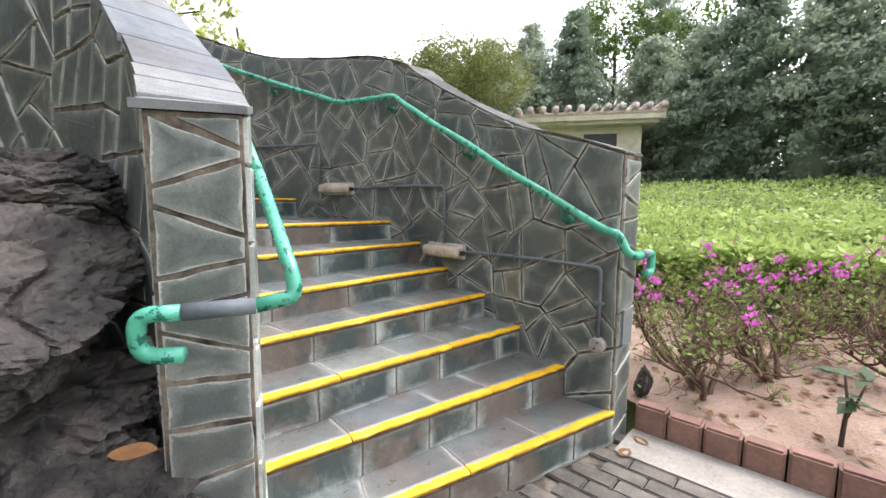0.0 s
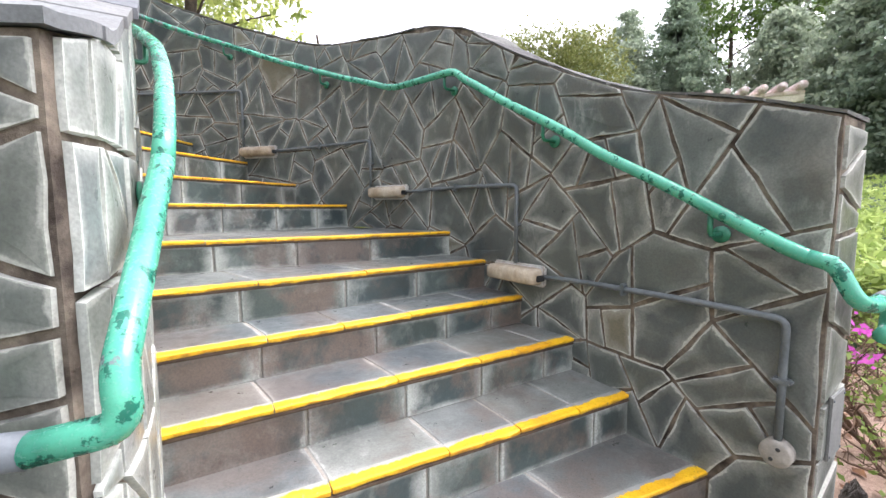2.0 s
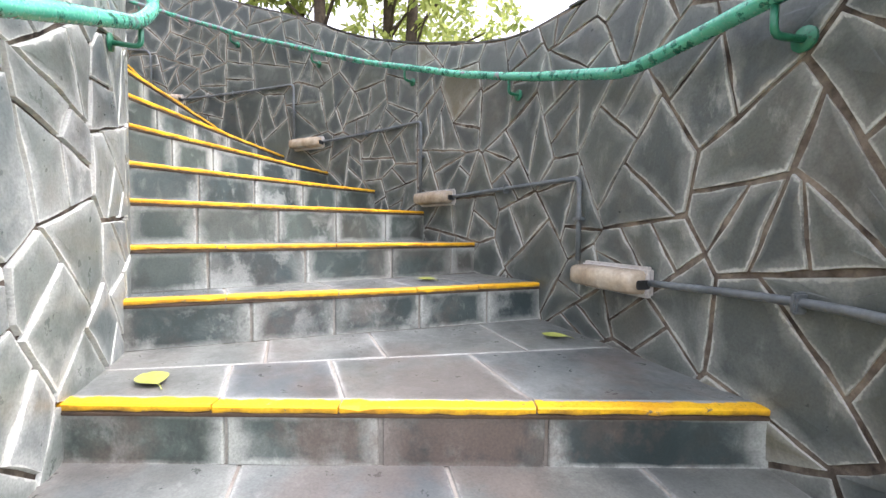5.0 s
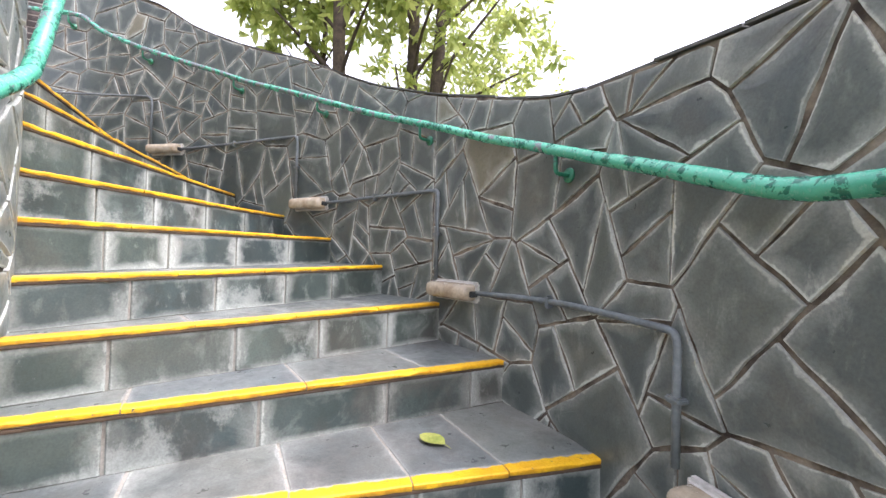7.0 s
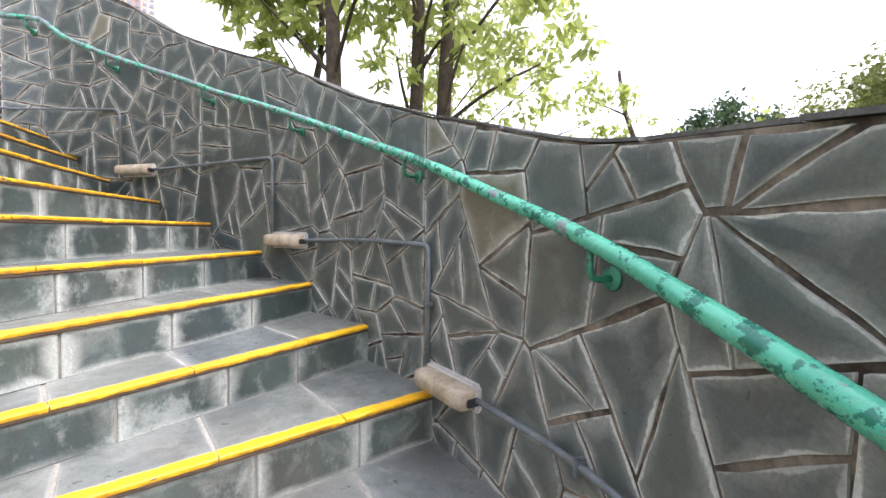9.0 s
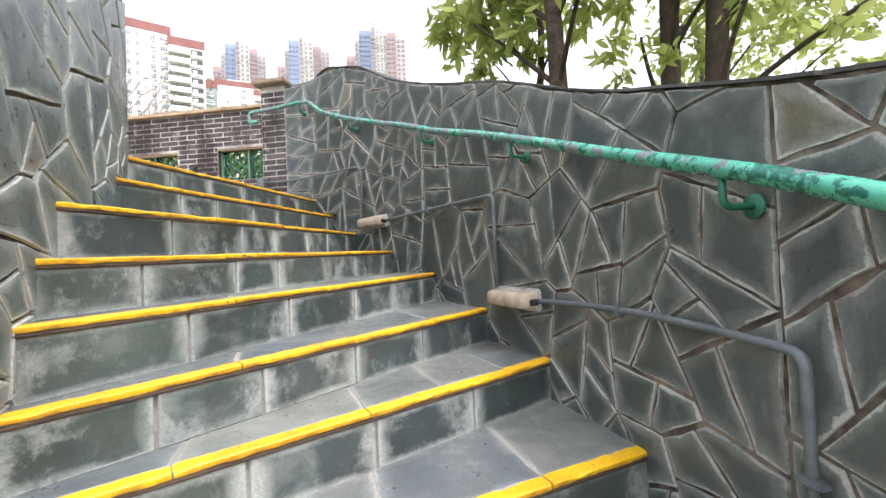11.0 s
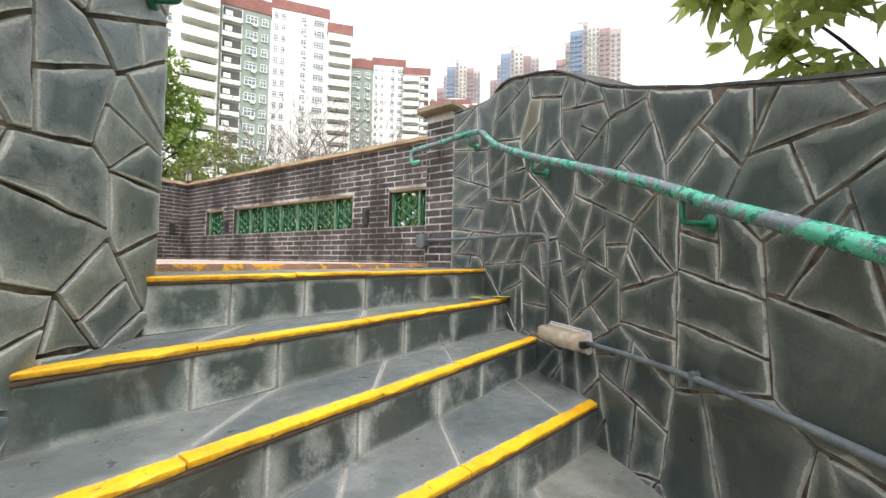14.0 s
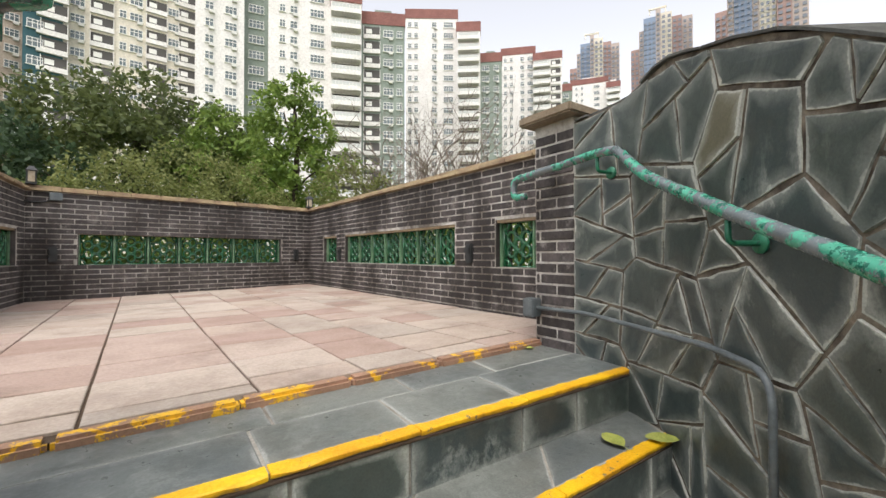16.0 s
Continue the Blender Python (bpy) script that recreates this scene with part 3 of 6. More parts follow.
def outer_foot(u):
    return float(np.interp(outer.mark_of(u), range(19), RISE[1:] + [3.245])) - 0.34


def inner_top(u):
    return float(np.interp(inner.mark_of(u), INN_TOP_AT, INN_TOP))


# ---- outer wall ----
wall_outer = tagged(new("wall_outer", recalc(mesh_of("wall_outer", *wall_sweep(outer, 0, outer.length, 0, -0.22, lambda u: -0.3, outer_top), MORTAR))),
                    "curved stair wall clad in green-grey slate crazy paving", "wall", kind="structure")
SEAM = 4.1
cells = crazy(SEAM, 4.6, 0.42, 14, 0.75, 0.0044) + [[(x + SEAM, z) for x, z in c] for c in crazy(outer.length - SEAM, 4.6, 0.40, 12, 0.8, 0.004)]
cells = under(cells, outer_top, outer_foot)
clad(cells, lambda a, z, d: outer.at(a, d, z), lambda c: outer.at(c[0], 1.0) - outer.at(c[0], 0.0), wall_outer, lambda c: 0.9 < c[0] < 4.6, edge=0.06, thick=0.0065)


def strips(width, height, lo, hi, seed, gap=0.007):
    """Stones one above another with slanting joints."""
    rng = random.Random(seed)
    out, y0, t0 = [], 0.0, 0.0
    while y0 < height - 0.03:
        y1 = min(height, y0 + rng.uniform(lo, hi))
        t1 = 0.0 if y1 >= height else rng.uniform(-0.055, 0.055)
        c = inset([(0, max(0, y0 - t0)), (width, y0 + t0), (width, min(height, y1 + t1)), (0, min(height, y1 - t1))], gap)
        if c:
            out.append(c)
        y0, t0 = y1, t1
    return out


def end_face(a, b, z0, z1, facing, parent, seed, lo=0.1, hi=0.2):
    """Stones on a narrow upright end of a wall, from a to b on the plan."""
    a, b = Vector(a), Vector(b)
    w, f = (b - a).length, Vector(facing).normalized()
    d = (b - a).normalized()

    def place(x, y, h):
        p = a + d * x
        return Vector((p.x, p.y, z0 + y)) + Vector((f.x, f.y, 0)) * h
    clad(strips(w, z1 - z0, lo, hi, seed), place, lambda c: Vector((f.x, f.y, 0)), parent)


e0, e1 = outer.at(0, -0.004), outer.at(0, -0.216)
end_face(e0.xy, e1.xy, 0.0, 1.58, (outer.at(0, 0) - outer.at(0.1, 0)).xy, wall_outer, 5, 0.09, 0.2)


def coping(line, u0, u1, off_a, off_b, top, parent, seed, lo=0.3, hi=0.6, thick=0.028, mat=None):
    rng = random.Random(seed)
    u = u0
    while u < u1 - 0.05:
        w = min(u1, u + rng.uniform(lo, hi))
        n, j = 4, rng.uniform(-0.008, 0.012)
        v, f = [], []
        for i in range(n + 1):
            x = u + 0.004 + (w - u - 0.008) * i / n
            z = top(x) + 0.002
            v += [line.at(x, off_a + j, z), line.at(x, off_a + j, z + thick), line.at(x, off_b + j, z + thick + 0.004), line.at(x, off_b + j, z)]
        for i in range(n):
            a = i * 4
            f += [(a + k, a + (k + 1) % 4, a + 4 + (k + 1) % 4, a + 4 + k) for k in range(4)]
        f += [(3, 2, 1, 0), tuple(n * 4 + k for k in range(4))]
        piece("coping_slab", bloomed(recalc(mesh_of("coping_slab", v, f, mat or SLATE_COPING))), parent)
        u = w


coping(outer, -0.01, outer.length - 0.02, 0.004, -0.235, outer_top, wall_outer, 3, 0.12, 0.42, 0.009, OLD_COPING)

# ---- inner wall ----
wall_inner = tagged(new("wall_inner", recalc(mesh_of("wall_inner", *wall_sweep(inner, 0, inner.length, -0.005, -0.25, lambda u: -0.3, inner_top), MORTAR))),
                    "curved inner stair wall clad in pale green-grey slate", "wall", kind="structure")


def inner_foot(u):
    return float(np.interp(inner.mark_of(u), [0, 1, 2, 3, 4, 5, 6, 7, 8, 9], [.0, .2, .55, .85, 1.0, 1.3, 1.8, 2.6, 2.8, 3.0]))


cells = under(crazy(inner.length, 4.6, 0.34, 23, 0.65, 0.0046), inner_top, inner_foot)
# stones are cut where the wall turns sharply
for turn_u in (inner.u_of(0.6), inner.u_of(1.15), inner.u_of(1.6)):
    cells = [q for c in cells for q in (clip_poly(c, (turn_u - 0.003, 0), (1, 0)), clip_poly(c, (turn_u + 0.003, 0), (-1, 0))) if len(q) >= 3 and poly_area(q) > 0.0008]
cells = [q for q in (clip_poly(c, (0.022, 0), (-1, 0)) for c in cells) if len(q) >= 3 and poly_area(q) > 0.0008]
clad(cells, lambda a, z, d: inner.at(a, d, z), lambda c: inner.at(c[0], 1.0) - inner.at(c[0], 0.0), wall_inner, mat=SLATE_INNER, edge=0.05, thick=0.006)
cells = under(crazy(inner.length, 4.6, 0.47, 29, 0.6), inner_top, lambda u: 0.0)
clad(cells, lambda a, z, d: inner.at(a, -0.25 - d, z), lambda c: inner.at(c[0], -1.0) - inner.at(c[0], 0.0), wall_inner, lambda c: False)
i0, i1 = inner.at(0, -0.004), inner.at(0, -0.246)
end_face(i0.xy, i1.xy, 0.0, 1.585, (inner.at(0, 0) - inner.at(0.1, 0)).xy, wall_inner, 8, 0.1, 0.19)
j0, j1 = inner.at(inner.length, -0.004), inner.at(inner.length, -0.246)
end_face(j0.xy, j1.xy, 3.1, 4.49, (inner.at(inner.length, 0) - inner.at(inner.length - 0.1, 0)).xy, wall_inner, 9, 0.12, 0.25)
coping(inner, -0.015, inner.length + 0.01, 0.018, -0.27, inner_top, wall_inner, 4, 0.09, 0.2, 0.022)

# ---- steps ----
stairs = tagged(new("stairs"), "curved flight of slate-tiled steps with yellow nosings", "stairs", kind="structure")
ENDS = []
for i in range(18):
    q, p = Vector(FOOT[i]), Vector(OUT[i])
    d = (p - q).normalized()
    ENDS.append((q - d * 0.03, p + d * 0.01))
ENDS.append((Vector((-3.50, 1.66)), Vector((-5.62, 2.06))))


def across(i, x):
    """The point x metres along nosing i from the inner wall, and the way up the stairs there."""
    q, p = ENDS[i]
    d = (p - q).normalized()
    return q + d * x, Vector((d.y, -d.x)) if Vector((d.y, -d.x)).dot(ENDS[min(i + 1, 18)][1] + ENDS[min(i + 1, 18)][0] - p - q) > 0 else Vector((-d.y, d.x))


def prism(poly, z0, z1):
    n = len(poly)
    v = [Vector((p[0], p[1], z0)) for p in poly] + [Vector((p[0], p[1], z1)) for p in poly]
    return v, [tuple(range(n)), tuple(range(n, 2 * n))] + [(k, (k + 1) % n, n + (k + 1) % n, n + k) for k in range(n)]


# the top steps fall slightly towards the inner wall
DROP = {9: 0.015, 10: 0.03, 11: 0.02, 12: 0.02, 13: 0.02, 14: 0.03, 15: 0.03, 16: 0.04, 17: 0.03}


def sag(i, p):
    if i not in DROP:
        return 0.0
    q, e = ENDS[i]
    x = (Vector((p[0], p[1])) - q).dot((e - q).normalized()) / (e - q).length
    return -DROP[i] * min(max(1.0 - x, 0.0), 1.0)


rng = random.Random(77)
bv, bf = [], []
for i in range(18):
    a0, b0 = ENDS[i]
    a1, b1 = ENDS[i + 1]
    v, f = prism([a0, b0, b1, a1], RISE[i] - 0.35, RISE[i + 1] - 0.006)
    for w in v[4:]:
        w.z += sag(i, w)
    k = len(bv)
    bv += v
    bf += [tuple(x + k for x in q) for q in f]
piece("stair_core", recalc(mesh_of("stair_core", bv, bf, STEP_MORTAR)), stairs)


def plate(name, quad, thick, up, mat, parent, edge=0.05, gap=0.004, bloom=True):
    """A tile on any plane: four corners, thickness along up."""
    c = sum((Vector(p) for p in quad), Vector()) / 4
    pts = []
    for p in quad:
        p = Vector(p)
        w = (c - p)
        pts.append(p + w.normalized() * gap * 1.4)
    up = Vector(up).normalized()
    v = []
    for k, h in ((0.0, 0.0), (0.0, thick - 0.003), (0.003, thick), (edge, thick + 0.0006)):
        for p in pts:
            w = c - p
            v.append(p + w * min(k / max(w.length, 1e-4) * 1.4, 0.6) + up * h)
    f = [(r * 4 + i, r * 4 + (i + 1) % 4, r * 4 + 4 + (i + 1) % 4, r * 4 + 4 + i) for r in range(3) for i in range(4)]
    f.append((12, 13, 14, 15))
    me = mesh_of(name, v, f, mat)
    outward(me, up)
    if bloom:
        a = me.attributes.new("bloom", 'FLOAT', 'POINT')
        a.data.foreach_set("value", [1.0] * 12 + [0.0] * 4)
    return piece(name, me, parent)


def cuts(length, lo, hi):
    out = [0.0]
    while out[-1] < length - lo * 0.6:
        out.append(out[-1] + rng.uniform(lo, hi))
    out[-1] = length
    return out


def nosing_mesh(width, rng):
    """A worn slate edge lying along x, its top at z = 0: uneven front, a chip here and there; wear runs from -1 at the lower front to 1 at the back."""
    n = max(3, int(width / 0.045))
    v, f, wear = [], [], []
    for i in range(n + 1):
        x = -width / 2 + width * i / n
        j, chip = rng.uniform(-0.0015, 0.0015), rng.random() < 0.1
        drop = 0.006 if chip else 0.0
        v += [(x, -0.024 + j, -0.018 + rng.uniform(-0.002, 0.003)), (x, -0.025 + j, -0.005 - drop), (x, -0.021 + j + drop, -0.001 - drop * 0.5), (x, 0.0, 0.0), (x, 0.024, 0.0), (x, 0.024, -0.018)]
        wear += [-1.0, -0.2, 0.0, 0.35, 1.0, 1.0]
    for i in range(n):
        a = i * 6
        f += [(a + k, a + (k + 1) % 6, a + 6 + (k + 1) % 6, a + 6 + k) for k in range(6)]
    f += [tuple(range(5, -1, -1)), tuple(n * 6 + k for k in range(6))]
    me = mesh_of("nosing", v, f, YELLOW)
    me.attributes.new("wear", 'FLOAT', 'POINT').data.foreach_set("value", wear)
    return me


NOSE = 0.034
for i in range(18):
    q, p = ENDS[i]
    L = (p - q).length
    d3 = Vector(((p - q).normalized().x, (p - q).normalized().y, 0))
    up2 = across(i, 0)[1]
    up3 = Vector((up2.x, up2.y, 0))
    z0, z1 = RISE[i] - 0.004, RISE[i + 1]
    # riser tiles
    c = cuts(L, 0.26, 0.46)
    for a, b in zip(c, c[1:]):
        pa, pb = across(i, a)[0], across(i, b)[0]
        A, B = Vector((pa.x, pa.y, 0)), Vector((pb.x, pb.y, 0))
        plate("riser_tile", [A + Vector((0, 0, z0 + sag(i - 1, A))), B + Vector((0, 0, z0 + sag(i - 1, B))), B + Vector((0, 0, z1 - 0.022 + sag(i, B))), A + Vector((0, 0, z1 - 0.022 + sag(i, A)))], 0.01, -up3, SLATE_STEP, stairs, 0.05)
    # grimy bed joint under the nosing
    mid = across(i, L / 2)[0] - up2 * 0.011
    bm = box(L - 0.02, 0.01, 0.012, (mid.x, mid.y, z1 - 0.025), 0.003, None, math.atan2(d3.y, d3.x))
    for w in bm.verts:
        w.co.z += sag(i, w.co)
    part("bed_joint", bm, GRIME, stairs)
    # nosing pieces
    share = cuts(1.0, 0.17, 0.3)
    rot = Matrix(((d3.x, up2.x, 0), (d3.y, up2.y, 0), (0, 0, 1))).to_4x4()
    for a, b in zip(share, share[1:]):
        me = nosing_mesh((b - a) * L - 0.005, rng)
        m = across(i, (a + b) / 2 * L)[0] + up2 * (NOSE - 0.024)
        me.transform(Matrix.Translation((m.x, m.y, z1 + rng.uniform(-0.002, 0.002))) @ rot)
        for w in me.vertices:
            w.co.z += sag(i, w.co)
        piece("nosing", recalc(me), stairs)
    # tread tiles
    q1, p1 = ENDS[i + 1]
    deep = ((p1 + q1) / 2 - (p + q) / 2).length
    rows = 2 if deep > 0.55 else 1
    for r in range(rows):
        c = share if r == 0 else cuts(1.0, 0.17, 0.3)
        for a, b in zip(c, c[1:]):
            def tread_at(x, y):
                s, e = q.lerp(p, x) + up2 * (NOSE - 0.006), q1.lerp(p1, x)
                w = s.lerp(e, y)
                return Vector((w.x, w.y, z1 - 0.02 + rng.uniform(-0.001, 0.001) + sag(i, w)))
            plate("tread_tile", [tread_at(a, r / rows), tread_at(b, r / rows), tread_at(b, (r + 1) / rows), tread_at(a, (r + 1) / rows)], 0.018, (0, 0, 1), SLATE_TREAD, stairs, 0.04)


# ---- terrace ----
RW0, RW1 = Vector((-6.09, 2.3)), Vector((-7.03, -3.02))
EW1 = Vector((-3.68, -3.12))
floor_poly = [(-3.46, 1.72), (-5.62, 2.12), RW0 + Vector((-0.1, 0)), RW1 + Vector((-0.1, -0.1)), EW1 + Vector((0.1, -0.1)), (-2.6, -0.5), (-2.6, 1.6)]
v, f = prism(floor_poly, -0.3, TERRACE - 0.04)
terrace = tagged(new("floor_terrace", recalc(mesh_of("floor_terrace", v, f, GRIME))), "terrace floor of pink and buff sandstone slabs", "floor", kind="structure")
fx, fy = (Vector((-5.62, 2.12)) - Vector((-3.46, 1.72))).normalized(), None
fy = Vector((fx.y, -fx.x))
if fy.y > 0:
    fy = -fy
o = Vector((-3.2, 1.69)) + fy * 0.075
rng = random.Random(5)
x = -0.9
while x < 4.1:
    w = rng.choice((0.36, 0.42, 0.5))
    y = -rng.uniform(0.0, 0.3)
    while y < 5.3:
        h = rng.choice((0.34, 0.4, 0.46))
        y0 = max(y, 0.0)
        if y + h - y0 < 0.08:
            y += h
            continue
        cs = [o + fx * p + fy * q for p, q in ((x, y0), (x + w - 0.003, y0), (x + w - 0.003, y + h - 0.012), (x, y + h - 0.012))]
        mid = sum(cs, Vector((0, 0))) / 4
        wall_x = RW0.x + (RW1.x - RW0.x) * (RW0.y - mid.y) / (RW0.y - RW1.y)
        if mid.x > wall_x + 0.02 and mid.y > -3.2 and mid.x < -2.4:
            plate("floor_slab", [Vector((c.x, c.y, TERRACE - 0.026 + rng.uniform(-0.003, 0.003) * 1.3 + sag(17, c))) for c in cs], 0.024, (0, 0, 1), SAND_TILE, terrace, 0.03, 0.0035, False)
        y += h
    x += w
c = [0.0]
while c[-1] < 2.5:
    c.append(c[-1] + rng.uniform(0.36, 0.5))
for a, b in zip(c, c[1:]):
    bm = bmesh.new()
    box(b - a - 0.006, 0.07, 0.085, (0, 0, 0.002), 0.012, bm)
    m = Vector((-3.2, 1.69)) + fx * ((a + b) / 2) + fy * 0.03
    bmesh.ops.transform(bm, matrix=Matrix.Translation((m.x, m.y, TERRACE - 0.044)) @ Matrix.Rotation(math.atan2(fx.y, fx.x), 4, 'Z'), verts=bm.verts)
    for w in bm.verts:
        w.co.z += sag(17, w.co)
    part("terrace_nosing", bm, YELLOW_WORN, terrace, "sandstone edge with worn yellow paint")


# ---- brick walls ----
COURSE, BRICKLEN = 0.0585, 0.235


def brick_wall(name, a, b, z0, z1, thick, openings, face, label, near=None, seed=1):
    """A straight brick wall from a to b with rectangular openings given as (u0, u1, z0, z1). face: the plan direction that the seen side looks."""
    a, b = Vector(a), Vector(b)
    d = (b - a).normalized()
    L = (b - a).length
    n = Vector((d.y, -d.x))
    if n.dot(Vector(face)) < 0:
        n = -n
    us = sorted({0.0, L, *[x for o in openings for x in o[:2]]})
    zs = sorted({z0, z1, *[x for o in openings for x in o[2:]]})
    bm = bmesh.new()
    for u0, u1 in zip(us, us[1:]):
        for w0, w1 in zip(zs, zs[1:]):
            if any(o[0] <= (u0 + u1) / 2 <= o[1] and o[2] <= (w0 + w1) / 2 <= o[3] for o in openings):
                continue
            m = a + d * ((u0 + u1) / 2) - n * (thick / 2)
            box(u1 - u0, thick, w1 - w0, (m.x, m.y, (w0 + w1) / 2), 0, bm, math.atan2(d.y, d.x))
    bmesh.ops.remove_doubles(bm, verts=bm.verts, dist=0.0005)
    wall = part(name, bm, BRICK_MORTAR, None)
    tagged(wall, label, "brick wall", kind="structure")
    rng = random.Random(seed)
    shapes = {}
    jb = bmesh.new()
    courses = int((z1 - z0) / COURSE)
    for c in range(courses):
        w0 = z0 + c * COURSE
        u = -0.5 * BRICKLEN * (c % 2)
        while u < L:
            u0, u1 = max(u, 0.0), min(u + BRICKLEN, L)
            spans = [(u0, u1)]
            for o in openings:
                if w0 + COURSE * 0.5 > o[2] and w0 + COURSE * 0.5 < o[3]:
                    spans = [s for p, q in spans for s in ((p, min(q, o[0])), (max(p, o[1]), q)) if s[1] - s[0] > 0.03]
            for p, q in spans:
                w = q - p - 0.012
                if w < 0.02:
                    continue
                m = a + d * ((p + q) / 2) + n * (-0.003 + rng.uniform(-0.001, 0.003))
                place = Matrix.Translation((m.x, m.y, w0 + COURSE / 2)) @ Matrix.Rotation(math.atan2(d.y, d.x), 4, 'Z')
                if near and near((p + q) / 2, w0):
                    key = round(w, 2)
                    if key not in shapes:
                        s = box(key, 0.014, COURSE - 0.012, (0, 0, 0), 0.003)
                        me = bpy.data.meshes.new("brick")
                        s.to_mesh(me)
                        s.free()
                        me.materials.append(BRICK)
                        shapes[key] = me
                    piece("brick", shapes[key], wall, "", place)
                else:
                    r = bmesh.ops.create_cube(jb, size=1.0, matrix=place @ Matrix.Diagonal((w, 0.014, COURSE - 0.012, 1)))
            u += BRICKLEN
    if len(jb.verts):
        tagged(part("bricks", jb, BRICK_REST, wall), kind="stuff")
    else:
        jb.free()
    return wall, a, d, n


def wall_coping(wall, a, d, n, L, z, thick, seed):
    rng = random.Random(seed)
    u = -0.03
    while u < L:
        w = min(rng.uniform(0.28, 0.33), L - u + 0.03)
        for k, (wide, hi, lift) in enumerate(((thick + 0.1, 0.028, 0.014), (thick + 0.03, 0.03, 0.043))):
            m = a + d * (u + w / 2) - n * (thick / 2 - 0.005)
            part("coping_tile", box(w - 0.006, wide, hi, (m.x, m.y, z + lift + rng.uniform(-0.002, 0.002)), 0.004, None, math.atan2(d.y, d.x)), COPING_TILE, wall)
        u += w


def tile_panel_mesh(size, deep):
    """A pierced glazed tile: a frame, a ring of six petals and a round middle."""
    vs, fs = [], []

    def add(v, f):
        k = len(vs)
        vs.extend(v)
        fs.extend([tuple(i + k for i in q) for q in f])
    h = size / 2
    r = size * 0.045
    for a, b in (((-h, -h), (h, -h)), ((h, -h), (h, h)), ((h, h), (-h, h)), ((-h, h), (-h, -h))):
        add(*tube_data([(a[0] * 0.95, 0, a[1] * 0.95), (b[0] * 0.95, 0, b[1] * 0.95)], r, 6))

    def ring(cx, cz, rad, w, n=14):
        pts = [(cx + rad * math.cos(2 * math.pi * k / n), 0, cz + rad * math.sin(2 * math.pi * k / n)) for k in range(n + 1)]
        add(*tube_data(pts, w, 5, False))
    ring(0, 0, size * 0.12, r * 0.9)
    for k in range(6):
        t = math.pi / 6 + k * math.pi / 3
        ring(size * 0.27 * math.cos(t), size * 0.27 * math.sin(t), size * 0.13, r * 0.9, 10)
        add(*tube_data([(size * 0.38 * math.cos(t), 0, size * 0.38 * math.sin(t)), (size * 0.5 * math.cos(t), 0, size * 0.5 * math.sin(t))], r * 0.8, 5))
    for sx in (-1, 1):
        for sz in (-1, 1):
            ring(sx * size * 0.42, sz * size * 0.42, size * 0.1, r * 0.8, 8)
    me = mesh_of("pierced_tile", vs, fs, GLAZE, None, True)
    me.transform(Matrix.Diagonal((1, deep / (2 * r), 1, 1)))
    return me


PANEL = tile_panel_mesh(0.36, 0.05)


def pierced_window(name, a, d, n, u0, u1, z0, z1, count, thick):
    """A row of pierced green tiles with slim posts between, in an opening of a wall."""
    win = tagged(new(name), "window of pierced green glazed tiles in a brick wall", "window", kind="structure")
    ang = math.atan2(d.y, d.x)
    step = (u1 - u0) / count
    for k in range(count):
        m = a + d * (u0 + step * (k + 0.5)) - n * 0.09
        s = Matrix.Diagonal((step * 0.9 / 0.36, 1, (z1 - z0 - 0.01) / 0.36, 1))
        piece("pierced_tile", PANEL, win, "", Matrix.Translation((m.x, m.y, (z0 + z1) / 2)) @ Matrix.Rotation(ang, 4, 'Z') @ s)
    for k in range(count + 1):
        m = a + d * min(max(u0 + step * k, u0 + 0.012), u1 - 0.012) - n * 0.07
        part("post", box(0.022, 0.05, z1 - z0, (m.x, m.y, (z0 + z1) / 2), 0.004, None, ang), GLAZE_PALE, win)
    for u in (u0 + 0.004, u1 - 0.004):
        m = a + d * u - n * 0.1
        part("jamb", box(0.012, 0.19, z1 - z0, (m.x, m.y, (z0 + z1) / 2), 0.002, None, ang), BRICK, win, "dark brick reveal")
    m = a + d * ((u0 + u1) / 2) - n * 0.06
    part("sill", box(u1 - u0, 0.12, 0.018, (m.x, m.y, z0 + 0.009), 0.003, None, ang), CONCRETE, win)
    part("lintel", box(u1 - u0, 0.1, 0.022, (m.x, m.y, z1 - 0.012), 0.003, None, ang), COPING_TILE, win)
    return win


WZ0, WZ1 = 3.63, 4.03
rd = (RW1 - RW0).normalized()


def on_rw(y):
    return (RW0.y - y) / -rd.y


open_r = [(on_rw(2.02), on_rw(1.3), WZ0, WZ1), (on_rw(0.78), on_rw(-1.64), WZ0, WZ1), (on_rw(-1.92), on_rw(-2.42), WZ0, WZ1)]
wall_r, a, d, n = brick_wall("wall_terrace_west", RW0, RW1, 3.0, 4.47, 0.2, open_r, (1, 0), "low dark brick garden wall with pale joints", lambda u, z: u < 4.2 and z > 3.3, 3)
wall_coping(wall_r, a, d, n, (RW1 - RW0).length, 4.47, 0.2, 3)
for k, (nm, cnt) in enumerate((("window_1", 2), ("window_2", 7), ("window_3", 1))):
    o4 = open_r[k]
    pierced_window(nm, a, d, n, o4[0], o4[1], WZ0, WZ1, cnt, 0.2)
ed = (EW1 - RW1)
open_e = [(0.49, 2.91, WZ0 - 0.01, WZ1 - 0.01)]
wall_e, a2, d2, n2 = brick_wall("wall_terrace_south", RW1, EW1, 3.0, 4.47, 0.2, open_e, (0, 1), "far dark brick terrace wall with pale joints", None, 4)
wall_coping(wall_e, a2, d2, n2, ed.length, 4.47, 0.2, 4)
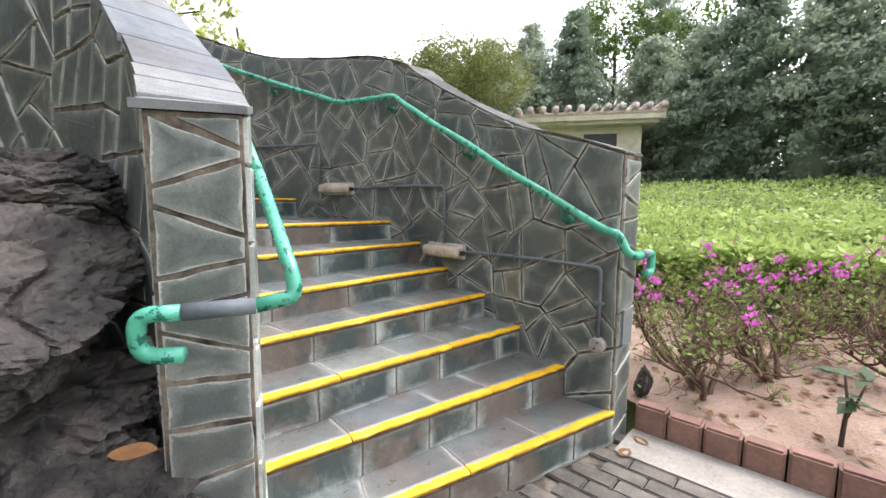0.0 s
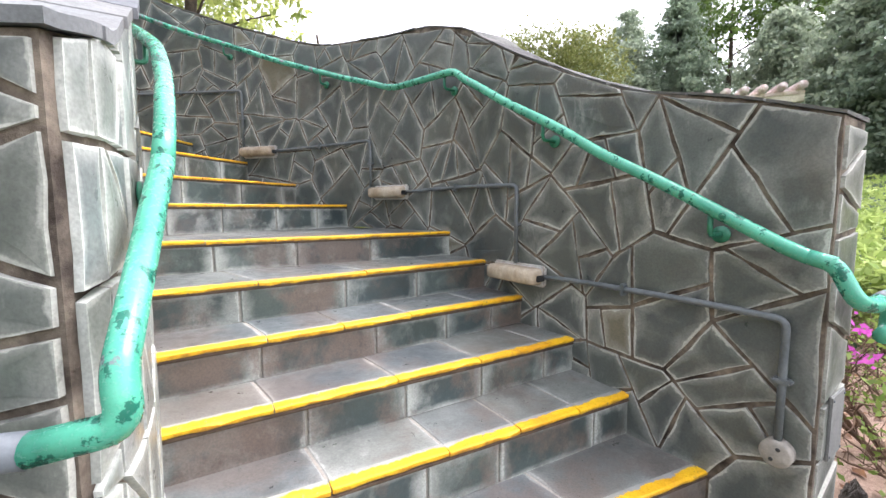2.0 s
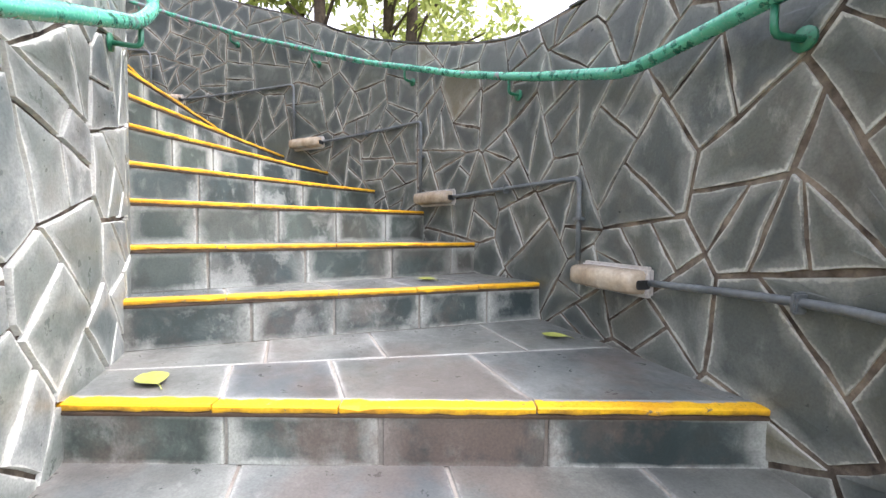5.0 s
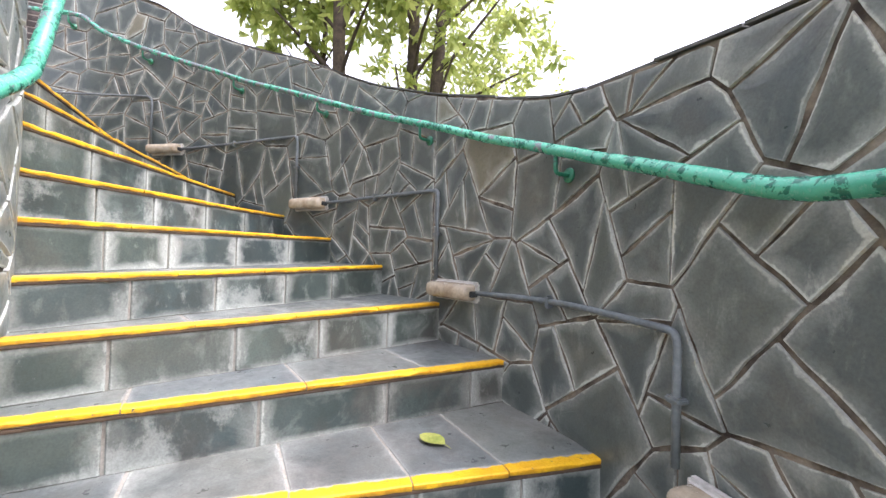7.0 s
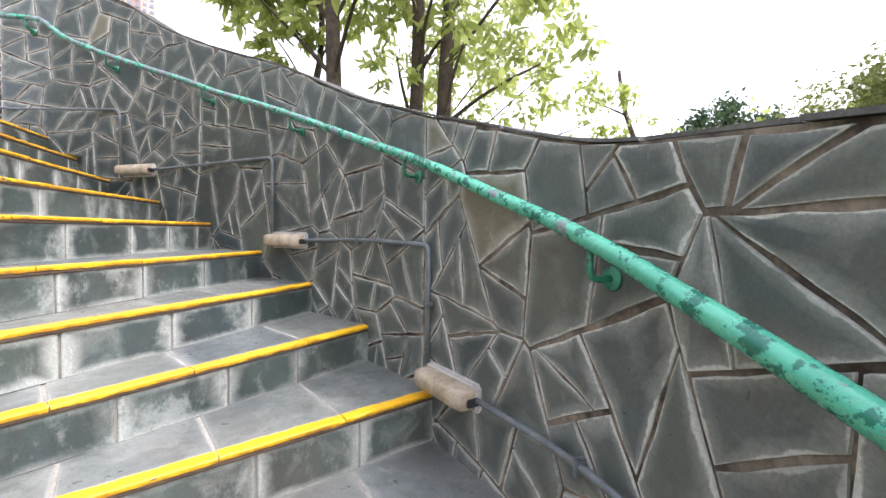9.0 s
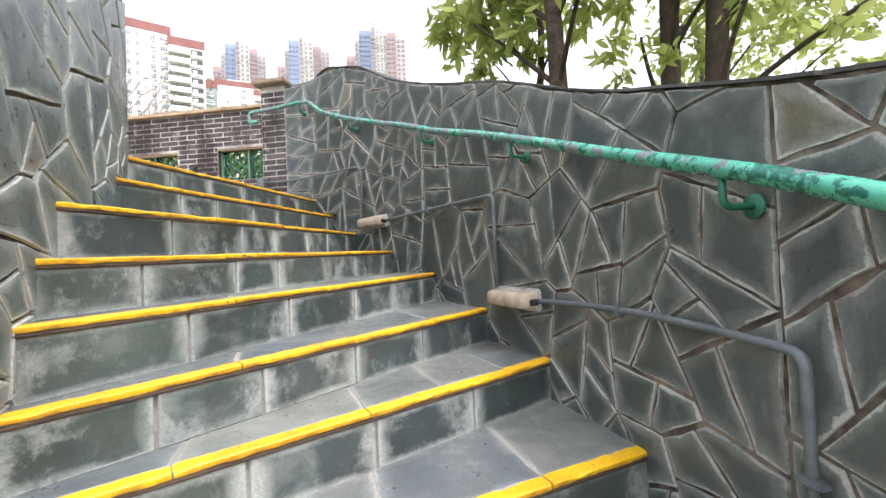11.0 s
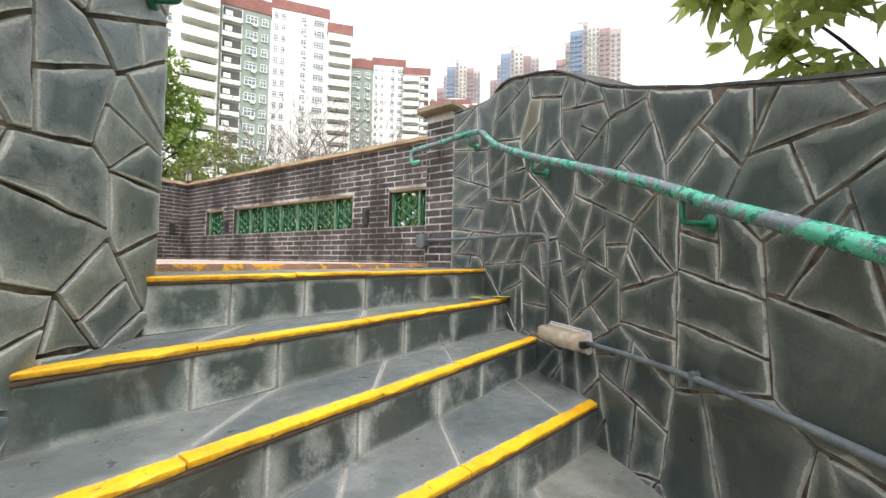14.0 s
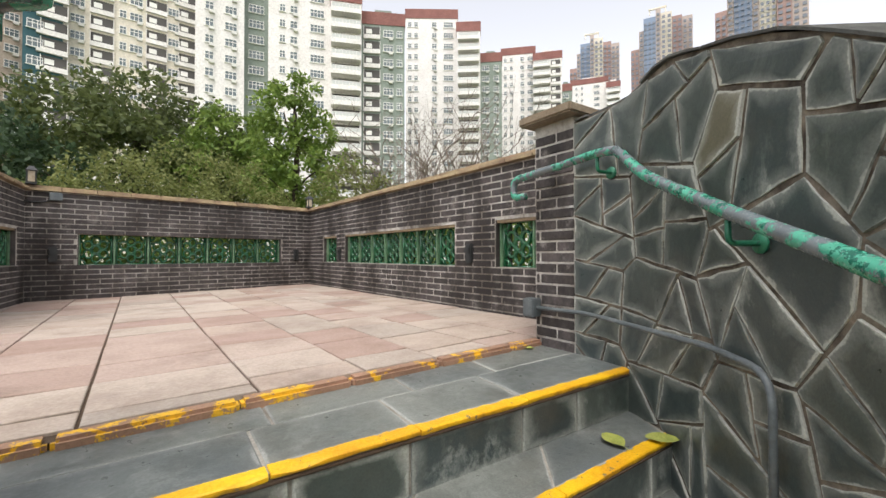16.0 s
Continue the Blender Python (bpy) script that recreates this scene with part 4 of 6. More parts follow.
pierced_window("window_4", a2, d2, n2, 0.49, 2.91, WZ0 - 0.01, WZ1 - 0.01, 7, 0.2)
EW2 = Vector((-3.05, -0.6))
wall_l, a3, d3_, n3 = brick_wall("wall_terrace_east", EW1, EW2, 3.0, 4.47, 0.2, [(0.25, 1.3, WZ0, WZ1)], (-1, 0), "side brick terrace wall with pale joints", None, 6)
wall_coping(wall_l, a3, d3_, n3, (EW2 - EW1).length, 4.47, 0.2, 6)
pierced_window("window_5", a3, d3_, n3, 0.25, 1.3, WZ0, WZ1, 3, 0.2)

# end pillar
pillar_a, pillar_b = Vector((-5.50, 2.352)), Vector((-5.56, 2.09))
pd = (pillar_b - pillar_a).normalized()
pillar, pa, pdir, pn = brick_wall("pillar_brick", pillar_a, pillar_b, 3.0, 4.46, 0.62, [], (1, 0), "dark brick end pillar with pale joints", lambda u, z: True, 8)
for c in range(int((4.46 - 3.25) / COURSE)):
    for k in range(3):
        u0, u1 = max(0, k * BRICKLEN - 0.12 * (c % 2)), min(0.62, (k + 1) * BRICKLEN - 0.12 * (c % 2))
        if u1 - u0 > 0.04:
            m = pillar_b - Vector(pn) * ((u0 + u1) / 2) - pd * 0.003
            part("brick", box(u1 - u0 - 0.012, 0.014, COURSE - 0.012, (m.x, m.y, 3.25 + c * COURSE + COURSE / 2), 0.003, None, math.atan2(pn.y, pn.x)), BRICK, pillar)
m = (pillar_a + pillar_b) / 2 - Vector(pn) * 0.28
part("cap", box(0.36, 0.74, 0.05, (m.x, m.y, 4.486), 0.01, None, math.atan2(pd.y, pd.x)), CAP_STONE, pillar, "weathered stone cap")


# ---- handrails ----
RAIL_AT = [-0.3, .76, 2.17, 3.39, 4.87, 5.67, 6.42, 6.65, 6.81, 7.07, 7.41, 8, 9, 9.93, 11.1, 12, 12.6, 13.2, 14.2, 15.06, 16, 16.8]
RAIL_Z = [1.15, 1.318, 1.543, 1.75, 2.01, 2.146, 2.16, 2.255, 2.315, 2.395, 2.465, 2.56, 2.745, 2.92, 3.145, 3.305, 3.42, 3.555, 3.75, 3.92, 4.05, 4.207]
RAIL_R = 0.0215


def rail_z(u):
    return float(np.interp(outer.mark_of(u), RAIL_AT, RAIL_Z))


def rail_off(u):
    return float(np.interp(outer.mark_of(u), [0, 6, 7, 8.3, 10], [0.1, 0.1, 0.078, 0.078, 0.1]))


rail = thing("handrail", "chipped green painted steel handrail along the outer stair wall", "handrail")
u0, u1 = outer.u_of(0) - 0.03, outer.u_of(16.8)
pts = [outer.at(u0 + (u1 - u0) * i / 140, rail_off(u0 + (u1 - u0) * i / 140), sum(rail_z(min(max(u0 + (u1 - u0) * i / 140 + k, u0), u1)) for k in (-0.07, -0.035, 0.0, 0.035, 0.07)) / 5) for i in range(141)]
tube("rail_pipe", pts, RAIL_R, GREEN, rail, "", 12)
pil_n = (outer.at(outer.length, 1) - outer.at(outer.length, 0)).normalized()
far_end = Vector((pillar_b.x, pillar_b.y, 4.165)) + pil_n * 0.11 + Vector((pd.x, pd.y, 0)) * 0.05
top_end = bent([pts[-1], outer.at(outer.u_of(17.2), 0.1, 4.205), outer.at(outer.length + 0.03, 0.1, 4.19), far_end,
                far_end - Vector((0, 0, 0.1)), far_end - Vector((pd.x * 0.09, pd.y * 0.09, 0.1))], 0.055)
tube("rail_end", top_end, RAIL_R * 0.95, GREEN, rail, "", 12)
ex = (outer.at(0, 0) - outer.at(0.1, 0)).normalized()
ey = (outer.at(0, -1) - outer.at(0, 0)).normalized()
s0 = pts[0]
knee = s0 + ex * 0.045 + Vector((0, 0, -0.09))
low = bent([pts[1], s0, knee, knee + ex * 0.02 + ey * 0.07 + Vector((0, 0, -0.015)), knee + ex * 0.02 + ey * 0.12 + Vector((0, 0, -0.012))], 0.05)
tube("rail_start", low, RAIL_R, GREEN, rail, "", 12)
tape_a, tape_b = low[-1], low[-1] + ey * 0.08
tube("grip_tape", [tape_a, tape_b], RAIL_R * 1.06, TAPE, rail, "grey tape wrapped round the pipe", 12)
hook = bent([tape_b, tape_b + ey * 0.08, tape_b + ey * 0.08 + Vector((0, 0, -0.1)), tape_b + ey * 0.01 + Vector((0, 0, -0.11))], 0.055)
tube("rail_hook", hook, RAIL_R, GREEN, rail, "", 12)


def bracket(line, u, off, z, parent):
    """A bent rod from the underside of the rail to a round flange on the wall."""
    a = line.at(u, off, z - 0.018)
    b = line.at(u, off, z - 0.085)
    c = line.at(u, 0.012, z - 0.085)
    rod = tube("bracket", bent([a, b, c], 0.02, 3), 0.0085, GREEN_DARK, parent, "dark green bent bracket", 7)
    d = line.at(u, 0.02, z - 0.085)
    tube("flange", [c, d], 0.028, GREEN_DARK, rod, "", 14)


for mk in (0.95, 3.35, 5.9, 7.25, 9.2, 11.15, 12.9, 14.75, 17.25):
    u = outer.u_of(mk)
    bracket(outer, u, rail_off(u), rail_z(u), rail)

INR_AT = [-0.5, 0.05, 0.93, 1.15, 1.44, 1.69, 2.07, 2.5, 4.4, 5, 5.5, 6, 6.5, 7, 7.65, 8.3, 9.0]
INR_Z = [1.19, 1.229, 1.323, 1.395, 1.495, 1.60, 1.70, 1.84, 2.27, 2.46, 2.85, 3.32, 3.6, 3.7, 3.83, 4.02, 4.22]
rail2 = thing("handrail", "green painted steel handrail with grey tape along the inner stair wall", "handrail")


def rail2_z(u):
    return float(np.interp(inner.mark_of(u), INR_AT, INR_Z))


def rail2_off(u):
    return float(np.interp(inner.mark_of(u), [0, 1, 1.8, 2.5, 4], [0.07, 0.055, 0.062, 0.08, 0.095]))


su2 = inner.u_of(1.3)
pts2 = [inner.at(su2 + (inner.length - su2) * i / 66, rail2_off(su2 + (inner.length - su2) * i / 66), rail2_z(su2 + (inner.length - su2) * i / 66)) for i in range(67)]
tube("rail_pipe", pts2, RAIL_R, GREEN, rail2, "", 12)
fx2 = (inner.at(0, 0) - inner.at(0.1, 0)).normalized()
fy2 = (inner.at(0, -1) - inner.at(0, 0)).normalized()
tape0, tape1 = Vector((0.256, 1.649, 1.067)), Vector((0.106, 1.562, 1.066))
turn = bent([pts2[0], Vector((0.335, 1.703, 1.15)), Vector((0.346, 1.701, 1.085)), tape0], 0.045)
tube("rail_start", turn, RAIL_R, GREEN, rail2, "", 12)
tube("grip_tape", [tape0, tape1], RAIL_R * 1.06, TAPE, rail2, "grey tape wrapped round the pipe", 12)
far2 = tape1 + fy2 * 0.105
tube("rail_hook", bent([tape1, far2, far2 + Vector((0, 0, -0.112)) - fx2 * 0.01, tape1 + fy2 * 0.0 + Vector((0, 0, -0.112))], 0.056, 9), RAIL_R, GREEN, rail2, "", 12)
tube("rail_end", bent([pts2[-1], inner.at(inner.length + 0.03, 0.095, 4.225), inner.at(inner.length + 0.09, 0.095, 4.22), inner.at(inner.length + 0.09, 0.095, 4.15)], 0.05), RAIL_R, GREEN, rail2, "", 12)
for mk in (1.35, 2.9, 4.5, 6.2, 7.55, 8.8):
    u = inner.u_of(mk)
    bracket(inner, u, rail2_off(u), rail2_z(u), rail2)

# ---- wall lamps and their conduit ----
LAMPS = [(3.0 + 0.98, 1.02), (6.51, 1.468), (8.68, 1.856), (11.38, 2.398), (14.33, 2.935)]


def shell(length, high, deep, seg=8):
    """A rounded lamp cover lying along x, its flat back at y = 0."""
    v, f = [], []
    rows = ((-0.5, 0.72), (-0.47, 0.93), (-0.4, 1.0), (0.4, 1.0), (0.47, 0.93), (0.5, 0.72))
    for x, k in rows:
        for i in range(seg + 1):
            a = math.pi * i / seg
            c, s = math.cos(a), math.sin(a)
            v.append((x * length, deep * k * abs(s) ** 0.5, -high / 2 * k * math.copysign(abs(c) ** 0.5, c)))
    for r in range(len(rows) - 1):
        for i in range(seg):
            a = r * (seg + 1) + i
            f.append((a, a + 1, a + seg + 2, a + seg + 1))
    f += [tuple(range(seg, -1, -1)), tuple((len(rows) - 1) * (seg + 1) + i for i in range(seg + 1))]
    return recalc(mesh_of("diffuser", v, f, DIFFUSER, None, True))


COVER = shell(0.33, 0.082, 0.075)
lamp_ends = []
for mk, z in LAMPS:
    u = outer.u_of(mk)
    p = outer.at(u, 0.018, z)
    tdir = (outer.at(u + 0.1) - outer.at(u - 0.1)).normalized()
    ang = math.atan2(-tdir.y, -tdir.x)
    lamp = thing("wall_lamp", "cream bulkhead lamp with a pale rim on the slate wall", "lamp", Matrix.Translation(p) @ Matrix.Rotation(ang, 4, 'Z'), "bulkhead lamps along the stairs")
    nrm = outer.at(u, 1) - outer.at(u, 0)
    flip = 1 if (Matrix.Rotation(ang, 3, 'Z') @ Vector((0, 1, 0))).dot(nrm) > 0 else -1
    part("base", box(0.35, 0.034, 0.104, (0, 0.002 * flip, 0), 0.01), LAMP_RIM, lamp, "chalky pale rim of the lamp base")
    piece("diffuser", COVER, lamp, "cream yellowed plastic cover", Matrix.Translation((0, 0.018 * flip, 0)) @ Matrix.Diagonal((1, flip, 1, 1)))
    for sx in (-1, 1):
        part("clip", box(0.014, 0.05, 0.03, (0.17 * sx, 0.032 * flip, -0.006), 0.004), IRON, lamp, "dark metal end clip")
    lamp_ends.append((u - 0.178, u + 0.178, z))


def conduit(u_from, z_from, u_to, z_to, clips=True):
    """A grey pipe: along the wall at one height, then round a bend and down."""
    c = thing("conduit", "grey painted conduit pipe clipped to the slate wall", "pipe", None, "conduits between the lamps")
    n = 14
    pts = [outer.at(u_from + (u_to - u_from) * i / n, 0.03, z_from + 0.012 * math.sin(i / n * math.pi)) for i in range(n + 1)]
    pts = pts[:-1] + bent([pts[-2], pts[-1], outer.at(u_to, 0.03, z_from - 0.16)], 0.085)[1:] + [outer.at(u_to, 0.03, z_to)]
    tube("pipe", pts, 0.011, PIPE, c)
    for u, z, wide, tall in ((u_from + (u_to - u_from) * 0.45, z_from + 0.01, 0.016, 0.05), (u_to, (z_from + z_to) / 2, 0.05, 0.016)):
        p = outer.at(u, 0.03, z)
        d = (outer.at(u + 0.05) - outer.at(u - 0.05)).normalized()
        part("pipe_clip", box(wide, 0.036, tall, p, 0.005, None, math.atan2(d.y, d.x)), PIPE, c)
    return c


DOWN = [outer.u_of(0.28), outer.u_of(4.03), outer.u_of(6.68), outer.u_of(9.0), outer.u_of(11.7), outer.u_of(14.65)]
for k in range(5):
    lo_u, z = lamp_ends[k][0], lamp_ends[k][2]
    foot = 0.65 if k == 0 else lamp_ends[k - 1][2] + 0.05
    conduit(lo_u, z, DOWN[k], foot)
c = thing("conduit", "grey conduit pipe running up to a small junction box", "pipe", None, "conduits between the lamps")
bx = Vector((pillar_b.x, pillar_b.y, 3.455)) + Vector((pn.x, pn.y, 0)) * 0.045 - Vector((pd.x, pd.y, 0)) * 0.01
up = bent([outer.at(DOWN[5], 0.03, 2.97), outer.at(DOWN[5], 0.03, 3.44), outer.at(DOWN[5] + 0.25, 0.03, 3.455), outer.at(outer.length - 0.1, 0.03, 3.46), bx], 0.085)
tube("pipe", up, 0.0105, PIPE, c)
part("junction_box", box(0.08, 0.07, 0.1, bx, 0.006, None, math.atan2(pd.y, pd.x)), PIPE, c, "small grey junction box")
p = outer.at(DOWN[0], 0.0, 0.61)
jb = thing("junction_box", "round white conduit junction box with two holes", "junction box")
nn = (outer.at(DOWN[0], 1) - outer.at(DOWN[0], 0)).normalized()
tube("body", [p, p + nn * 0.045, p + nn * 0.05], [0.042, 0.042, 0.036], CONCRETE, jb, "", 20)
for sg in (-1, 1):
    q = p + nn * 0.0495 + Vector((0, 0, 0.018 * sg)) + ex * 0.008 * sg
    tube("screw_hole", [q, q + nn * 0.003], 0.006, IRON, jb, "", 8)

# access plate on the wall end
ap = thing("access_plate", "small slate access plate set in the wall end", "plate")
em = (e0 + e1) / 2
d_end = (e1 - e0).normalized()
nx_end = ex
for z0, z1, w, th in ((0.60, 0.80, 0.13, 0.012),):
    m = em + nx_end * 0.014 + Vector((0, 0, (z0 + z1) / 2))
    part("plate", box(w, 0.01, z1 - z0, m, 0.003, None, math.atan2(d_end.y, d_end.x)), SLATE_COPING, ap)
    for sx in (-1, 1):
        for sz in (-1, 1):
            q = m + d_end * (w / 2 - 0.012) * sx + Vector((0, 0, ((z1 - z0) / 2 - 0.014) * sz)) + nx_end * 0.005
            tube("screw", [q, q + nx_end * 0.003], 0.004, PIPE, ap, "", 6)

# lanterns and socket boxes on the terrace walls
for q in ((RW1.x + 0.03, RW1.y + 0.03), (EW1.x - 0.05, EW1.y + 0.05)):
    la = thing("lantern", "small black iron lantern on the corner of the brick wall", "lantern", Matrix.Translation((q[0], q[1], 4.53)), "corner lanterns")
    part("base", box(0.09, 0.09, 0.02, (0, 0, 0.01), 0.004), IRON, la)
    for sx in (-1, 1):
        for sy in (-1, 1):
            part("post", box(0.012, 0.012, 0.13, (0.035 * sx, 0.035 * sy, 0.085), 0.002), IRON, la)
    part("glass", box(0.06, 0.06, 0.12, (0, 0, 0.085), 0.004), DIFFUSER, la, "milky glass body")
    bm = bmesh.new()
    bmesh.ops.create_cone(bm, cap_ends=True, segments=4, radius1=0.075, radius2=0.02, depth=0.05, matrix=Matrix.Translation((0, 0, 0.175)) @ Matrix.Rotation(radians(45), 4, 'Z'))
    part("cap", bm, IRON, la)
for base, dr, nr, u in ((a, d, n, on_rw(1.0)), (a, d, n, on_rw(-1.78)), (a2, d2, n2, 0.25), (a2, d2, n2, 3.12)):
    m = base + dr * u + nr * 0.02
    sk = thing("socket_box", "dark wall socket box set in the brick wall", "socket")
    part("cover", box(0.075, 0.04, 0.17, (m.x, m.y, 3.76), 0.008, None, math.atan2(dr.y, dr.x)), IRON, sk)
    part("lid", box(0.06, 0.02, 0.06, (m.x + nr.x * 0.025, m.y + nr.y * 0.025, 3.79), 0.006, None, math.atan2(dr.y, dr.x)), IRON, sk)

m = a2 + d2 * 3.1 + n2 * 0.05
jx = thing("junction_box", "small grey junction box with a cable under the wall coping", "junction box")
part("body", box(0.11, 0.09, 0.09, (m.x, m.y, 4.41), 0.006, None, math.atan2(d2.y, d2.x)), PIPE, jx)
run = [a2 + d2 * (3.12 + 0.07 * k) + n2 * 0.015 for k in range(6)]
tube("cable", [(q.x, q.y, 4.37 - 0.03 * math.sin(k / 5 * math.pi)) for k, q in enumerate(run)], 0.009, IRON, jx, "black cable", 7)

# fallen leaves on the steps and ground
LEAF_FALLEN = grained("fallen_leaf", lin(172, 176, 92), lin(140, 152, 70), 20, 90, 0.6, 0.3, 0.2, 0.15)
LEAF_BROWN = grained("dry_leaf", lin(132, 92, 52), lin(100, 68, 42), 20, 90, 0.7, 0.3, 0.2, 0.15)


def fallen_leaf(x, y, z, size, turn, mat, label):
    v, f = [], []
    n = 6
    for i in range(n + 1):
        t = i / n
        w = math.sin(math.pi * min(t * 0.93 + 0.05, 1.0)) ** 0.8 * 0.34
        lift = 0.25 * (t - 0.5) ** 2 + 0.02
        v += [((t - 0.5), -w, lift + w * 0.25), ((t - 0.5), 0, lift), ((t - 0.5), w, lift + w * 0.3)]
    for i in range(n):
        for k in range(2):
            q = i * 3 + k
            f.append((q, q + 1, q + 4, q + 3))
    ob = thing("fallen_leaf", label, "leaf", Matrix.Translation((x, y, z + 0.001)) @ Matrix.Rotation(turn, 4, 'Z') @ Matrix.Scale(size, 4))
    piece("blade", mesh_of("blade", v, f, mat, None, True), ob)
    vs, fs = tube_data([(0.5, 0, 0.08), (0.62, 0.03, 0.05), (0.75, 0.02, 0.02)], 0.012, 5)
    piece("stalk", mesh_of("stalk", vs, fs, mat, None, True), ob)


fallen_leaf(-0.62, 4.08, RISE[7], 0.1, 0.5, LEAF_FALLEN, "yellow-green fallen leaf lying on the landing")
fallen_leaf(-1.05, 2.78, RISE[7], 0.12, 0.1, LEAF_FALLEN, "pale fallen leaf lying beside the inner wall")
fallen_leaf(-1.28, 3.94, RISE[8], 0.11, 0.2, LEAF_FALLEN, "yellow-green fallen leaf lying on a tread")
fallen_leaf(-4.0, 3.58, RISE[13], 0.09, 2.5, LEAF_FALLEN, "yellow-green fallen leaf lying on a tread")
fallen_leaf(-5.02, 2.72, RISE[17], 0.11, 1.0, LEAF_FALLEN, "green fallen leaf lying on a tread")
fallen_leaf(-5.15, 2.85, RISE[17], 0.12, 2.2, LEAF_FALLEN, "curled green fallen leaf lying against the wall")
fallen_leaf(-5.42, 2.12, RISE[18], 0.07, 1.4, LEAF_FALLEN, "small yellow leaf lying by the brick pillar")
fallen_leaf(1.60, 2.66, GROUND, 0.09, 0.8, LEAF_BROWN, "dry brown leaf lying by the wall end")
fallen_leaf(1.72, 2.78, GROUND, 0.09, 2.0, LEAF_BROWN, "dry brown leaf lying by the kerb")
fallen_leaf(0.62, 1.95, RISE[1], 0.1, 1.2, LEAF_FALLEN, "yellow leaf lying on the bottom step")


# ---- ground, paving and garden ----
def sheet(name, f, x0, x1, y0, y1, nx, ny, mat):
    v = [(x0 + (x1 - x0) * i / nx, y0 + (y1 - y0) * j / ny, f(x0 + (x1 - x0) * i / nx, y0 + (y1 - y0) * j / ny)) for j in range(ny + 1) for i in range(nx + 1)]
    q = [(j * (nx + 1) + i, j * (nx + 1) + i + 1, (j + 1) * (nx + 1) + i + 1, (j + 1) * (nx + 1) + i) for j in range(ny) for i in range(nx)]
    return mesh_of(name, v, q, mat, None, True)


GRASS = grained("grass_ground", lin(96, 112, 64), lin(120, 126, 80), 0.4, 20, 0.95, 0.2, 0.5, 0.0, lin(130, 116, 86))
ground = tagged(new("ground", mesh_of("ground", [(-2500, -2500, -0.02), (2500, -2500, -0.02), (2500, 2500, -0.02), (-2500, 2500, -0.02)], [(0, 1, 2, 3)], GRASS)),
                "open ground with grass and soil round the stairs", "ground", kind="structure")
KA, KB = Vector((1.74, 2.93)), Vector((4.6, 0.78))
kd = (KB - KA).normalized()
kn = Vector((-kd.y, kd.x))
if kn.y < 0:
    kn = -kn
v, f = prism([(-1.6, -3.0), (4.2, -3.0), KB, KA, (1.6, 2.8), (.2, 1.7), (-.4, 1.1)], -0.02, GROUND - 0.022)
pavement = tagged(new("pavement", recalc(mesh_of("pavement", v, f, MORTAR))), "worn grey paver path at the foot of the stairs", "pavement", kind="structure")
PAVE_ME = {}
rng = random.Random(41)
sv, sf = [], []
pang = math.atan2(kd.y, kd.x)
for i in range(-26, 26):
    for j in range(-2, 46):
        bx, by = (i + 0.5 * (j % 2)) * 0.2, -0.36 - j * 0.1
        p = KA + kd * bx + kn * by
        if not (-1.4 < p.x < 4.0 and -2.8 < p.y < 2.9):
            continue
        if p.y > 1.64 + (p.x - 0.1) * 0.77 - 0.02 or (p.x < 0.15 and p.y > 1.5):
            continue
        m = Matrix.Translation((p.x, p.y, GROUND - 0.025 + rng.uniform(-0.003, 0.001))) @ Matrix.Rotation(pang, 4, 'Z')
        if p.y > 1.1 and p.x > 0.5 and "p" not in PAVE_ME:
            b = box(0.193, 0.093, 0.05, (0, 0, 0), 0.006)
            PAVE_ME["p"] = bpy.data.meshes.new("paver")
            b.to_mesh(PAVE_ME["p"])
            b.free()
            PAVE_ME["p"].materials.append(PAVER)
        if p.y > 1.1 and p.x > 0.5:
            piece("paver", PAVE_ME["p"], pavement, "", m)
        else:
            k = len(sv)
            cube = [Vector((sx * 0.0965, sy * 0.0465, sz * 0.025)) for sz in (-1, 1) for sx, sy in ((-1, -1), (1, -1), (1, 1), (-1, 1))]
            sv += [m @ c for c in cube]
            sf += [tuple(q + k for q in t) for t in ((4, 5, 6, 7), (0, 1, 5, 4), (1, 2, 6, 5), (2, 3, 7, 6), (3, 0, 4, 7))]
tagged(piece("pavers", mesh_of("pavers", sv, sf, PAVER), pavement), kind="stuff")
strip = thing("concrete_strip", "smooth pale concrete strip along the brown kerb", "concrete strip", kind="structure")
v, f = prism([KA + kn * -0.31, KB + kn * -0.31, KB + kn * -0.03, KA + kn * -0.03], -0.01, GROUND + 0.006)
piece("strip", recalc(mesh_of("strip", v, f, CONCRETE)), strip)
kerb = thing("kerb", "brown block kerb standing on edge along the flower bed", "kerb", kind="structure")
u = 0.0
while u < (KB - KA).length:
    m = KA + kd * (u + 0.083) + kn * 0.02
    part("kerb_block", box(0.158, 0.095, 0.32, (m.x, m.y, 0.075 + rng.uniform(-0.012, 0.012)), 0.012, None, pang + rng.uniform(-0.02, 0.02)), KERB, kerb)
    u += 0.166


bv, bf = [], []
nU, nW = 60, 46
for j in range(nW + 1):
    for i in range(nU + 1):
        p = KA + kd * (-0.05 + 9.0 * (i / nU) ** 1.3) + kn * (0.06 + 9.0 * (j / nW) ** 1.3) - kd * (4.0 * j / nW)
        bv.append((p.x, p.y, 0.0))
for j in range(nW):
    for i in range(nU):
        q = j * (nU + 1) + i
        bf.append((q, q + 1, q + nU + 2, q + nU + 1))
bv = [(x, y, 0.2 + 0.05 * min(max(0, (Vector((x, y)) - KA).dot(kn)), 6.0) + 0.035 * noise.noise((x * 1.7, y * 1.7, 0)) + 0.012 * noise.noise((x * 8, y * 8, 3))) for x, y, z in bv]
